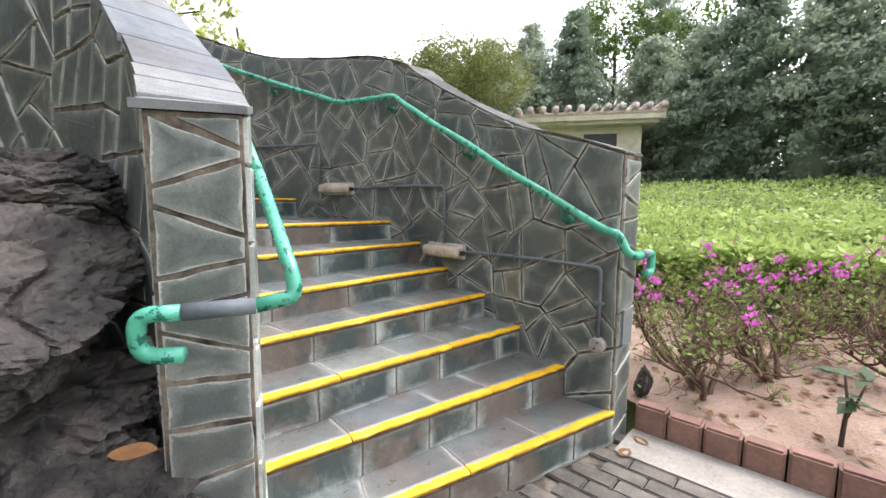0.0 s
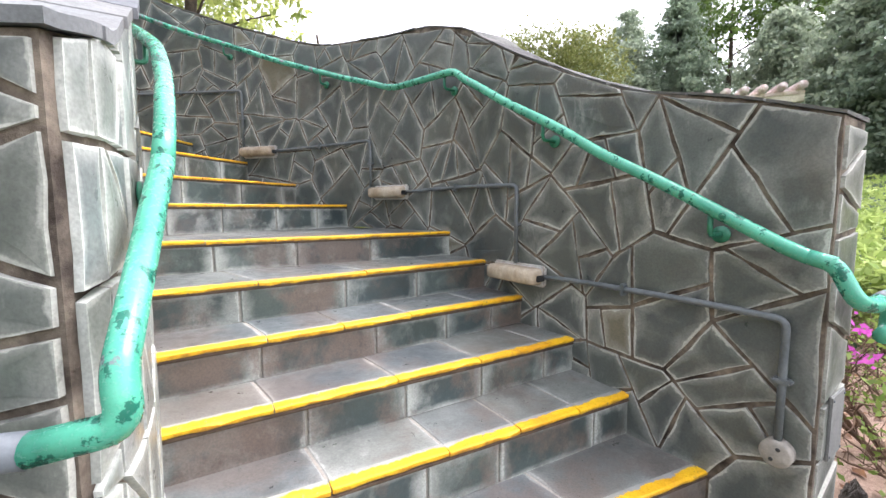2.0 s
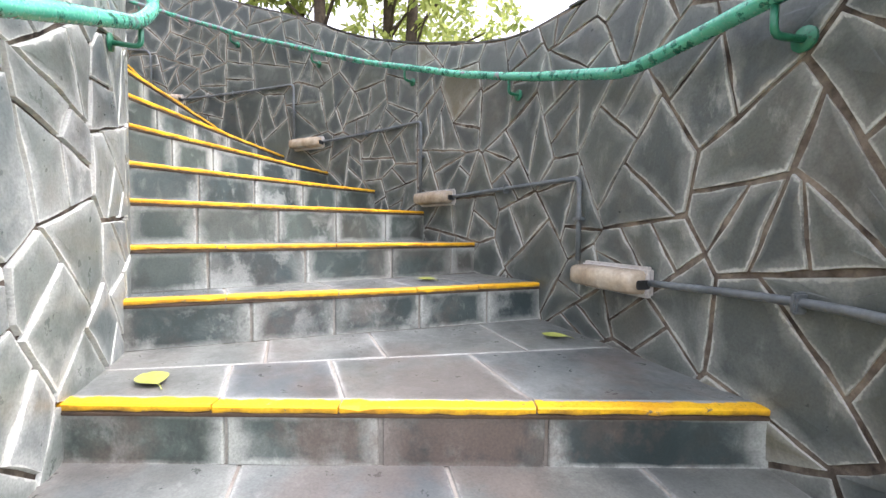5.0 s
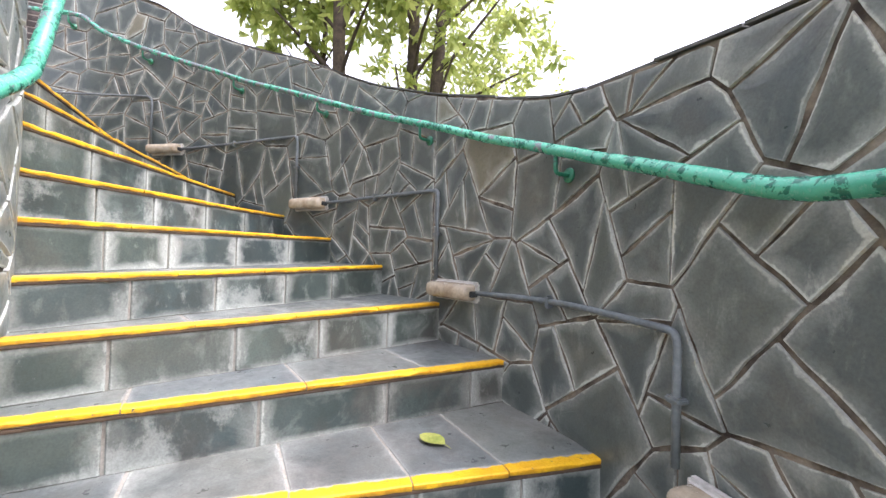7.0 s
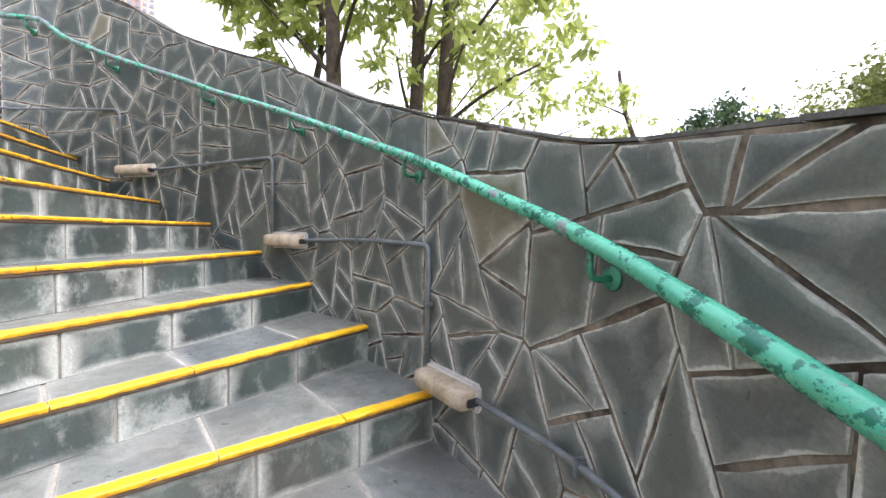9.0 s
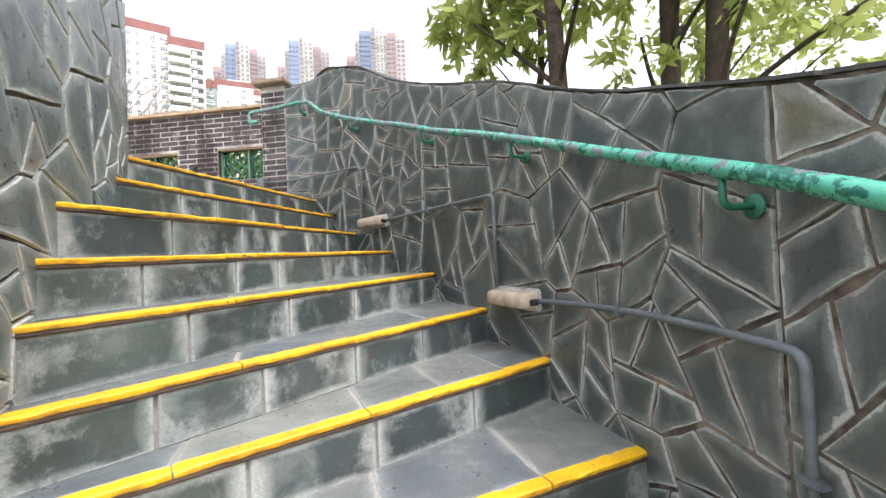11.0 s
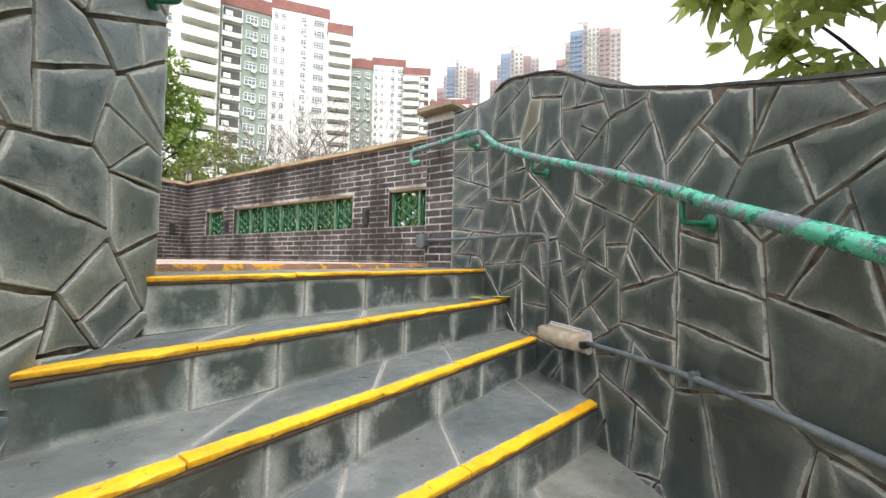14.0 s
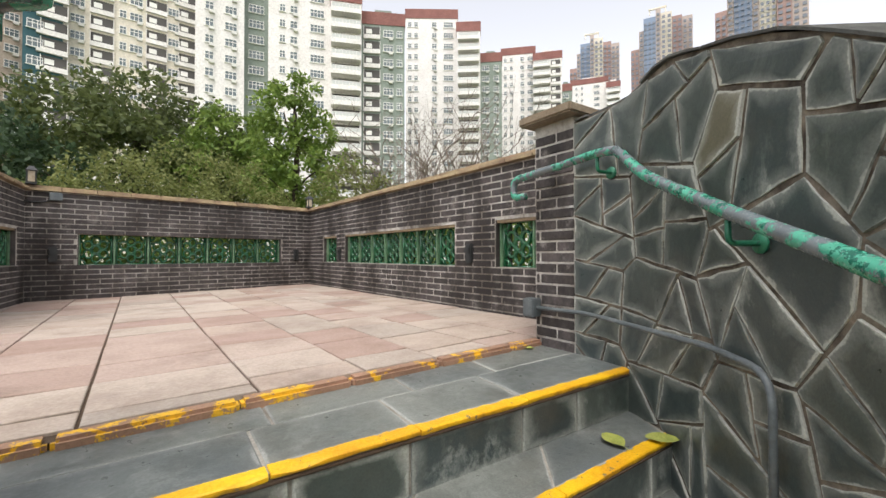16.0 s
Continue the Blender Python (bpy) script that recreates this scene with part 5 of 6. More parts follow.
tagged(new("flower_bed", mesh_of("flower_bed", bv, bf, SOIL, None, True)), "sandy soil of the flower bed scattered with dry leaves", "soil", kind="structure")


def bed_z(x, y):
    return 0.2 + 0.05 * min(max(0, (Vector((x, y)) - KA).dot(kn)), 6.0) + 0.035 * noise.noise((x * 1.7, y * 1.7, 0))


def leaf_cloud(name, centres, size, mat, seed, flat=0.0, droop=0.0, slender=False):
    """Many small folded leaves as one mesh. flat: how far they lie level; droop: how far their tips hang."""
    r = np.random.default_rng(seed)
    c = np.asarray(centres, float)
    n = len(c)
    d = r.normal(size=(n, 3))
    d[:, 2] = d[:, 2] * (1 - flat) - droop
    d /= np.linalg.norm(d, axis=1)[:, None] + 1e-9
    w = np.cross(d, r.normal(size=(n, 3)) * (1 - flat) + np.array([0, 0, flat * 2.0]))
    w /= np.linalg.norm(w, axis=1)[:, None] + 1e-9
    up = np.cross(w, d)
    s = size * r.uniform(0.65, 1.35, (n, 1))
    if slender:
        outline = ((0, 0, 0), (0.2, 0.13, 0.02), (0.5, 0.19, 0.03), (0.8, 0.12, 0), (1.1, 0, -0.1), (0.8, -0.12, 0), (0.5, -0.19, 0.03), (0.2, -0.13, 0.02))
    else:
        outline = ((0, 0, 0), (0.45, 0.27, 0.05), (1.0, 0, -0.05), (0.45, -0.27, 0.05))
    k = len(outline)
    v = np.stack([c + s * (d * a + w * b + up * h) for a, b, h in outline], 1).reshape(-1, 3)
    me = bpy.data.meshes.new(name)
    me.vertices.add(n * k)
    me.vertices.foreach_set("co", v.ravel())
    me.loops.add(n * k)
    me.loops.foreach_set("vertex_index", np.arange(n * k))
    me.polygons.add(n)
    me.polygons.foreach_set("loop_start", np.arange(n) * k)
    me.materials.append(mat)
    me.update(calc_edges=True)
    return me


# dry leaves on the bed
r = np.random.default_rng(9)
q = np.stack([r.uniform(1.9, 6.5, 1700), r.uniform(2.2, 7.0, 1700)], 1)
q = [(x, y, bed_z(x, y) + 0.012) for x, y in q if (Vector((x, y)) - KA).dot(kn) > 0.12]
tagged(new("leaf_litter", leaf_cloud("leaf_litter", q, 0.06, LEAF_BROWN, 9, 0.85)), "dry brown leaves strewn over the sandy bed", "leaf litter", kind="stuff")


# hedge on a gentle bank
def bank(ang, dist):
    x, y = 0.87 + math.sin(ang) * dist, 0.6 + math.cos(ang) * dist
    z = 0.80 + (dist - 5.0) * 0.125 + 0.10 * noise.noise((x * 0.9, y * 0.9, 1.0)) + 0.09 * noise.noise((x * 2.6, y * 2.6, 4.0))
    return x, y, z


hv, hf = [], []
A0, A1, NA, ND = radians(6), radians(95), 44, 26
for j in range(ND + 1):
    for i in range(NA + 1):
        x, y, z = bank(A0 + (A1 - A0) * i / NA, 5.0 + 9.5 * j / ND)
        hv.append((x, y, z - 0.06))
for j in range(ND):
    for i in range(NA):
        k = j * (NA + 1) + i
        hf.append((k, k + 1, k + NA + 2, k + NA + 1))
base = len(hv)
for i in range(NA + 1):
    x, y, z = bank(A0 + (A1 - A0) * i / NA, 4.9)
    hv.append((x, y, bed_z(x, y) - 0.1))
hf += [(i, base + i, base + i + 1, i + 1) for i in range(NA)]
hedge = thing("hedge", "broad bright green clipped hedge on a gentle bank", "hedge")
# dark sheet under the leaves; the shade among them is put into its colour
piece("thicket", mesh_of("thicket", hv, hf, LEAF_DARK, None, True), hedge, "dark underlayer with the shade among the leaves in its colour")
c = []
for _ in range(52000):
    a, dd = r.uniform(A0, A1), 4.95 + 9.4 * r.random() ** 1.5
    x, y, z = bank(a, dd)
    c.append((x + r.normal(0, 0.03), y + r.normal(0, 0.03), z + r.uniform(-0.08, 0.09)))
for _ in range(7000):
    x, y, z = bank(r.uniform(A0, A1), 4.93)
    c.append((x, y, z - r.random() * (z - 0.45)))
tagged(piece("leaves", leaf_cloud("leaves", c, 0.095, LEAF_HEDGE, 12, 0.2), hedge), kind="stuff")


def twigs(start, direction, length, radius, depth, rng, out, tips, wander=0.35, up=0.12):
    """A branch that bends and forks: adds (points, radii) to out and its ends to tips."""
    p, d = Vector(start), Vector(direction).normalized()
    pts, n = [p.copy()], 5
    for _ in range(n):
        d = (d + Vector((rng.gauss(0, wander), rng.gauss(0, wander), rng.gauss(0, wander) + up)) * 0.5).normalized()
        p = p + d * length / n
        pts.append(p.copy())
        if depth == 0:
            tips.append(p.copy())
    out.append((pts, [radius * (1 - 0.55 * i / n) for i in range(n + 1)]))
    if depth > 0:
        for _ in range(rng.randint(2, 3)):
            k = rng.randint(2, n)
            side = Vector((rng.gauss(0, 1), rng.gauss(0, 1), rng.gauss(0.2, 0.6))).normalized()
            twigs(pts[k], d * 0.6 + side * 0.9, length * rng.uniform(0.55, 0.8), radius * 0.55, depth - 1, rng, out, tips, wander, up)
    else:
        tips.append(p)


def branch_mesh(name, runs, mat, seg=6):
    v, f = [], []
    for pts, rad in runs:
        a, b = tube_data(pts, rad, seg)
        k = len(v)
        v += a
        f += [tuple(i + k for i in q) for q in b]
    return mesh_of(name, v, f, mat, None, True)


def shrub(x, y, seed, high, leaves=520, flowers=26):
    rg = random.Random(seed)
    z = bed_z(x, y)
    ob = thing("bougainvillea", "woody bougainvillea shrub with magenta flowers on sandy soil", "shrub", Matrix.Translation((x, y, z)), "bougainvillea shrubs in the bed")
    tips = []
    for k in range(7):
        a, runs = rg.uniform(0, 6.28), []
        twigs((0.03 * math.cos(a), 0.03 * math.sin(a), -0.02), (math.cos(a) * 0.8, math.sin(a) * 0.8, 0.9), high * 0.5, 0.02, 4, rg, runs, tips, 0.5, 0.12)
        piece("stem", branch_mesh("stem", runs, TWIG, 4), ob, "twisted bare brown stem with twigs")
    rr = np.random.default_rng(seed)
    t = np.array([tuple(q) for q in tips if q.z > 0.12])
    c = t[rr.integers(0, len(t), leaves)] + rr.normal(0, 0.06, (leaves, 3))
    tagged(piece("leaves", leaf_cloud("leaves", c, 0.034, LEAF_FRESH, seed, 0.2), ob), kind="stuff")
    topm = np.argsort(t[:, 2])[-max(6, len(t) // 14):]
    bracts = []
    for k in range(flowers):
        q = t[rr.choice(topm)] + rr.normal(0, 0.05, 3) + np.array([0, 0, 0.05])
        bracts += [q + rr.normal(0, 0.02, 3) for _ in range(11)]
    tagged(piece("blossom", leaf_cloud("blossom", bracts, 0.036, PETAL, seed + 1), ob, "magenta papery bracts"), kind="stuff")


for k, (x, y, h) in enumerate(((2.2, 3.12, 0.62), (2.25, 3.6, 0.6), (2.75, 3.35, 0.66), (3.1, 3.9, 0.66), (3.5, 3.3, 0.66), (3.9, 4.1, 0.68), (2.7, 4.3, 0.6), (4.4, 3.2, 0.68), (4.9, 4.0, 0.68), (3.6, 4.9, 0.6))):
    shrub(x, y, 100 + k, h * 1.15, 420, 8 if k not in (1, 6) else 4)

sap = thing("sapling", "small sapling with dark glossy leaves in the bed", "plant", Matrix.Translation((2.56, 2.62, bed_z(2.56, 2.62))))
tube("stem", [(0, 0, -0.02), (0.005, 0.0, 0.1), (0.02, 0.01, 0.2), (0.0, 0.02, 0.34)], [0.011, 0.01, 0.008, 0.005], BARK, sap, "", 7)
tube("twig", [(0.01, 0.0, 0.14), (0.07, 0.02, 0.22), (0.11, 0.03, 0.31)], [0.007, 0.006, 0.004], BARK, sap, "", 6)
rr = np.random.default_rng(4)
for base in ((0, 0.02, 0.34), (0.11, 0.03, 0.31), (0.02, 0.0, 0.24), (0.06, 0.02, 0.2)):
    for _ in range(5):
        piece("leaf", leaf_cloud("leaf", [base], 0.1, LEAF_DARK, int(rr.integers(1, 9999)), 0.75), sap)


# rockery beside the stairs
def rock(x, y, z, sx, sy, sz, seed, tilt, label):
    """A broken stone: cleft along flat planes, then fissured and pitted."""
    rg = random.Random(int(seed * 17))
    cuts = []
    for _ in range(13):
        d = Vector((rg.gauss(0, 1), rg.gauss(0, 1), rg.gauss(0, 0.8))).normalized()
        cuts.append((d, rg.uniform(0.62, 0.95)))
    bm = bmesh.new()
    bmesh.ops.create_icosphere(bm, subdivisions=6, radius=1.0)
    off = Vector((seed * 3.1, seed * 1.7, 0))
    for vv in bm.verts:
        p = vv.co.normalized()
        rad = 1.1
        for d, w in cuts:
            k = p.dot(d)
            if k > 0.2:
                rad = min(rad, w / k)
        q = p * rad
        crack = abs(noise.noise(q * 2.1 + off))
        k = -0.16 * max(0.0, 1 - crack / 0.09) + 0.10 * noise.noise(q * 2.6 - off) + 0.06 * (0.5 - abs(noise.noise(q * 6.0 + off)))
        k += 0.06 * noise.noise(q * 11 + off) + 0.04 * noise.noise(q * 24 - off) + 0.03 * (math.floor((q.z + 0.45 * noise.noise(q * 1.7)) * 5.0) % 2) - 0.09 * max(0.0, noise.noise(q * 5.0 - off) - 0.15)
        vv.co = q * (1.0 + k)
    ob = part("rock", bm, ROCK, None, "", False)
    ob.matrix_basis = Matrix.Translation((x, y, z)) @ Euler((radians(tilt), radians(-tilt * 0.6), seed)).to_matrix().to_4x4() @ Matrix.Diagonal((sx, sy, sz, 1))
    tagged(ob, label, "rock", "rockery stones")


rock(-0.66, 1.84, 1.34, .29, .24, .16, 1.0, 10, "small weathered grey rock on top of the rockery")
rock(-0.48, 1.58, 1.06, .47, .38, .24, 2.0, 14, "large weathered grey rock with pale fissured face")
rock(-0.66, 1.72, 0.70, .45, .36, .20, 3.0, -6, "dark recessed rock in the middle of the rockery")
rock(-0.40, 1.42, 0.42, .46, .38, .22, 4.0, -12, "grey weathered rock low in the rockery")
rock(-0.22, 1.16, 0.10, .44, .34, .24, 5.0, -8, "broad grey rock at the foot of the rockery")
rock(-0.98, 1.80, 0.55, .46, .46, .66, 6.0, 5, "tall dark rock behind the rockery")
rock(-0.95, 1.30, 0.20, .50, .44, .45, 7.0, 5, "dark rock beside the path")
rock(1.83, 3.08, 0.30, .06, .05, .11, 8.0, 5, "small striped grey stone beside the wall end")
fallen_leaf(-0.005, 1.505, 0.705, 0.11, 0.3, LEAF_BROWN, "large dry brown leaf lying on the rockery")


# ---- trees ----
def tree(name, label, x, y, high, radius, clumps, leaves, size, mat, seed, lean=(0, 0), slender=False, droop=0.2, limbs=True, z0=-0.05, spread=0.42):
    """A tapered trunk, limbs to each clump of the crown, and a crown of separate leaves. clumps: (dx, dy, z, radius) from the foot."""
    rg = random.Random(seed)
    ob = thing(name, label, "tree", Matrix.Translation((x, y, z0)))
    trunk = [Vector((lean[0] * t * t + 0.06 * rg.gauss(0, 1) * t, lean[1] * t * t + 0.06 * rg.gauss(0, 1) * t, high * t)) for t in (0, .15, .3, .45, .6, .75, .9, 1)]
    trunk = rounded(trunk, 1)
    n = len(trunk)
    tube("trunk", trunk, [radius * (1.15 - 0.8 * i / (n - 1)) for i in range(n)], BARK, ob, "", 10)
    pts = []
    rr = np.random.default_rng(seed)
    weight = np.array([c[3] ** 2 for c in clumps])
    share = (leaves * weight / weight.sum()).astype(int)
    for (dx, dy, cz, cr), cnt in zip(clumps, share):
        c = Vector((dx, dy, cz))
        if limbs:
            k = max(range(n), key=lambda i: -abs(trunk[i].z - (cz - cr * 1.1)))
            s = trunk[k]
            m = s.lerp(c, 0.5) + Vector((rg.gauss(0, 0.1), rg.gauss(0, 0.1), 0.15)) * cr
            tube("limb", rounded([s, m, c], 2), [radius * 0.26 * (1 - 0.065 * i) for i in range(12)], BARK, ob, "", 6)
        # small sprays inside the clump
        ns = max(5, cnt // 26)
        u = rr.normal(size=(ns, 3))
        u /= np.linalg.norm(u, axis=1)[:, None]
        rad = cr * rr.uniform(0.35, 1.08, (ns, 1)) ** 0.6
        spray = np.array([dx, dy, cz]) + u * rad * np.array([1, 1, 0.8])
        idx = rr.integers(0, ns, cnt)
        pts.append(spray[idx] + rr.normal(0, cr * 0.1 * spread / 0.42, (cnt, 3)))
    tagged(piece("crown", leaf_cloud("crown", np.concatenate(pts), size, mat, seed, 0.15, droop, slender), ob), kind="stuff")
    return ob


def conifer(x, y, high, wide, seed, mat, leaves=22000, size=0.16):
    rr = np.random.default_rng(seed)
    ob = thing("conifer", "dense dark green conical tree behind the hedge", "tree", Matrix.Translation((x, y, -0.05)), "screen of conical trees")
    tube("trunk", [(0, 0, 0), (0.03, 0.02, high * 0.5), (0, 0, high * 0.97)], [0.2, 0.12, 0.02], BARK, ob, "", 8)
    core = [(0, 0, high * t) for t in (0.02, 0.12, 0.3, 0.5, 0.7, 0.88)]
    cv, cf = tube_data(core, [wide * k for k in (0.4, 0.55, 0.52, 0.42, 0.24, 0.05)], 14)
    cr = random.Random(seed)
    cv = [v + Vector((cr.gauss(0, 0.12), cr.gauss(0, 0.12), cr.gauss(0, 0.15))) for v in cv]
    piece("inner_foliage", mesh_of("inner_foliage", cv, cf, mat, None, True), ob, "shaded inner foliage")
    nb = 420
    zz = high * (0.03 + 0.97 * rr.random(nb) ** 1.15)
    an = rr.uniform(0, 2 * math.pi, nb)
    prof = np.minimum(1.0, (1.02 - zz / high) * 2.1) ** 0.75 * np.minimum(1.0, 0.8 + zz / high)
    ln = 1.25 * wide * prof * rr.uniform(0.6, 1.15, nb)
    k = rr.integers(0, nb, leaves)
    t = 1.0 - 0.55 * rr.random(leaves) ** 1.6
    p = np.stack([np.cos(an[k]) * ln[k] * t, np.sin(an[k]) * ln[k] * t, zz[k] + 0.18 * ln[k] * t - 0.5 * ln[k] * t ** 2 * 0.5], 1)
    p += rr.normal(0, 1.0, (leaves, 3)) * np.array([0.15, 0.15, 0.07])
    tagged(piece("crown", leaf_cloud("crown", p, size, mat, seed, 0.1, 0.35), ob), kind="stuff")


for k, (x, y, h, w, mt) in enumerate(((-3.9, 22.5, 7.6, 1.9, LEAF_LIGHT), (-2.2, 21.0, 7.4, 1.8, LEAF_LIGHT), (-0.4, 19.8, 7.4, 1.6, LEAF_MID), (1.3, 19.6, 7.9, 1.6, LEAF_FIR), (2.9, 20.9, 8.2, 1.6, LEAF_FIR),
                                       (4.9, 21.3, 10.2, 1.6, LEAF_PINE), (7.6, 19.0, 8.1, 1.6, LEAF_FIR), (8.6, 17.0, 7.7, 1.6, LEAF_FIR), (9.5, 15.8, 8.6, 1.6, LEAF_PINE), (10.8, 14.2, 7.7, 1.8, LEAF_FIR),
                                       (11.8, 12.4, 8.2, 1.8, LEAF_FIR), (12.6, 10.6, 8.0, 2.0, LEAF_PINE), (13.2, 8.4, 8.0, 2.0, LEAF_FIR),
                                       (-1.5, 26.5, 10.2, 2.2, LEAF_FIR), (1.0, 27.0, 11.2, 2.0, LEAF_FIR), (3.4, 26.0, 11.6, 2.2, LEAF_FIR), (6.2, 25.5, 12.2, 2.2, LEAF_PINE), (9.4, 23.5, 12.4, 2.4, LEAF_FIR))):
    conifer(x, y, h, w, 300 + k, mt)
tree("tall_tree", "tall pale-barked tree behind the conifers", 7.0, 22.5, 9.0, 0.16, [(-1.2, 0, 8.5, 1.5), (0.8, 0.4, 9.6, 1.7), (2.4, 0, 8.8, 1.6), (0, 0.5, 11, 1.6), (4.2, 0.5, 10, 1.8)], 6000, 0.2, LEAF_MID, 331)
tree("tall_tree", "tall dark tree behind the conifers", 14.5, 17.5, 9.0, 0.2, [(-2.2, 0, 9.0, 2.0), (0.8, 0.4, 10.0, 2.3), (-0.4, -1.0, 11.8, 2.2), (2.6, 0.5, 9.6, 2.0), (-3.4, 1, 10.8, 1.8)], 7000, 0.24, LEAF_FIR, 332)

# trees just outside the stair wall
tree("wall_tree", "slim tree with long drooping leaves outside the stair wall", -5.6, 4.93, 6.4, 0.062, [(0.1, -0.45, 4.75, 0.55), (0.5, -0.5, 5.1, 0.6), (-0.2, 0.1, 5.9, 0.9), (0.9, -0.2, 5.6, 0.7), (0.5, 0.5, 5.3, 0.6), (0.1, -0.5, 4.5, 0.4)], 2100, 0.14, LEAF_LIGHT, 401, (0.1, 0.1), True, 0.7)
tree("wall_tree", "stout grey tree trunk with long drooping leaves outside the wall", -4.55, 4.88, 7.2, 0.105, [(-0.5, -0.6, 4.85, 0.5), (0.3, 0.4, 5.6, 0.8), (-0.4, 0.3, 6.1, 0.9), (0.8, 0.2, 5.2, 0.6), (0.9, 0.0, 4.7, 0.45), (-0.7, -0.2, 5.2, 0.6)], 2300, 0.15, LEAF_LIGHT, 402, (-0.15, 0.1), True, 0.7)
tree("wall_tree", "grey tree trunk standing outside the stair wall", -4.5, 5.75, 7.4, 0.10, [(0.5, 0.4, 4.7, 0.6), (0.4, 0.2, 6.0, 0.9), (-0.6, 0.7, 5.0, 0.8), (1.3, -0.3, 4.9, 0.55), (0.2, -0.2, 5.3, 0.6), (0.4, -0.4, 4.2, 0.4), (0.0, 0.2, 4.5, 0.5)], 2000, 0.115, LEAF_LIGHT, 403, (0.45, 0.0), True, 0.7)
tree("wall_tree", "dark tree trunk standing outside the stair wall", -4.2, 5.85, 7.4, 0.10, [(1.0, 0.3, 4.9, 0.6), (0.9, 0.8, 5.6, 0.8), (-0.2, 0.9, 6.2, 0.9), (0.3, 0.0, 5.4, 0.6), (0.7, -0.1, 4.3, 0.45), (1.2, 0.3, 3.95, 0.5)], 1500, 0.115, LEAF_LIGHT, 404, (0.5, 0.1), True, 0.7)
tree("thin_tree", "fine-leaved yellow-green tree beyond the stair wall", -7.5, 8.0, 6.0, 0.09, [(0.2, -0.8, 4.2, 0.8), (1.2, -0.3, 4.6, 0.9), (2.3, 0.3, 4.9, 0.9), (0.4, 0.2, 5.6, 1.1), (1.8, 0.6, 6.0, 1.0), (3.0, 0.8, 4.2, 0.7), (-1.2, -1.0, 4.6, 0.9)], 3600, 0.12, LEAF_LIGHT, 405, (0.4, 0), False, 0.6)
tree("thin_tree", "arching twiggy tree with sparse leaves beyond the wall", -3.6, 9.2, 5.0, 0.07, [(-0.6, 0, 4.3, 0.6), (0.5, 0.4, 4.0, 0.6), (-1.5, 0.2, 4.9, 0.7), (1.3, 0.4, 3.6, 0.5)], 260, 0.1, LEAF_LIGHT, 406, (-0.8, 0), False, 0.5)
tree("far_tree", "round dark tree far beyond the stair wall", -9.4, 24.0, 6.0, 0.25, [(0, 0, 7.3, 1.6), (1.2, 0, 6.8, 1.4), (-1.2, 0.2, 6.6, 1.2)], 5000, 0.22, LEAF_DARK, 407)
tree("bank_tree", "broad light green tree on the bank beyond the wall", -2.2, 14.5, 5.0, 0.14, [(-2.0, 0, 4.0, 1.0), (-0.7, 0.2, 4.7, 1.2), (0.6, 0.3, 5.3, 1.3), (1.9, 0.4, 5.8, 1.4), (0.8, -0.6, 4.0, 1.3), (3.2, 0.6, 5.6, 1.4)], 24000, 0.11, LEAF_OLIVE, 408)

# trees beyond the terrace
tree("garden_tree", "broad dark green tree behind the terrace wall", -6.2, -11.5, 7.5, 0.24, [(0, 0, 8.2, 1.5), (1.5, 0.2, 7.3, 1.4), (-1.6, 0, 7.6, 1.4), (2.7, 0, 6.3, 1.3), (-2.9, 0.2, 6.9, 1.3), (0.4, 0.8, 6.5, 1.6), (-1.4, 0.6, 6.2, 1.4), (-3.6, 0.4, 5.9, 1.1)], 16000, 0.17, LEAF_TREE, 501)
tree("garden_tree", "tall fresh green tree behind the terrace wall", -9.4, -8.1, 8.0, 0.14, [(0.0, 0, 8.7, 0.65), (0.4, 0.1, 7.9, 0.8), (-0.7, 0, 7.5, 0.8), (0.8, 0, 7.0, 0.8), (-0.1, 0.1, 6.4, 0.95), (-1.1, 0.2, 6.6, 0.7), (0.9, 0.3, 5.9, 0.8), (-0.6, 0.2, 5.5, 0.9)], 9000, 0.14, LEAF_FRESH, 502)
tree("shrub_tree", "rounded olive-green small tree behind the terrace wall", -6.0, -6.4, 4.8, 0.09, [(0, 0, 5.35, 0.95), (1.1, 0.1, 5.1, 0.85), (-1.1, 0.1, 5.2, 0.85), (-1.9, 0.1, 4.8, 0.7), (1.8, 0.1, 4.7, 0.65), (0.2, 0.5, 4.7, 0.9)], 9500, 0.075, LEAF_OLIVE, 503)
tree("shrub_tree", "olive-green small tree by the terrace corner", -9.5, -5.2, 4.8, 0.08, [(0, 0, 5.6, 0.75), (0.6, 0.2, 5.2, 0.7), (-0.7, 0.0, 5.2, 0.7), (0.1, 0.2, 4.7, 0.8)], 5200, 0.075, LEAF_OLIVE, 504)
tree("garden_tree", "dark green tree at the side of the terrace", -3.2, -9.6, 6.0, 0.16, [(0, 0, 6.2, 1.1), (1.3, 0.2, 5.8, 1.1), (-1.0, 0.2, 5.6, 0.9), (2.6, 0, 6.3, 1.2)], 6500, 0.15, LEAF_DARK, 505)
tree("garden_tree", "green tree filling the gap behind the terrace", -8.2, -10.4, 6.5, 0.16, [(0, 0, 7.4, 1.1), (0.9, 0.2, 6.4, 1.0), (-0.9, 0.2, 6.3, 1.0), (-1.8, 0.4, 5.4, 0.9)], 6500, 0.15, LEAF_FRESH, 506)
BARE = grained("pale_twigs", lin(150, 138, 126), lin(120, 106, 98), 10, 60, 0.9, 0.2, 0.3, 0.1)
rg = random.Random(61)
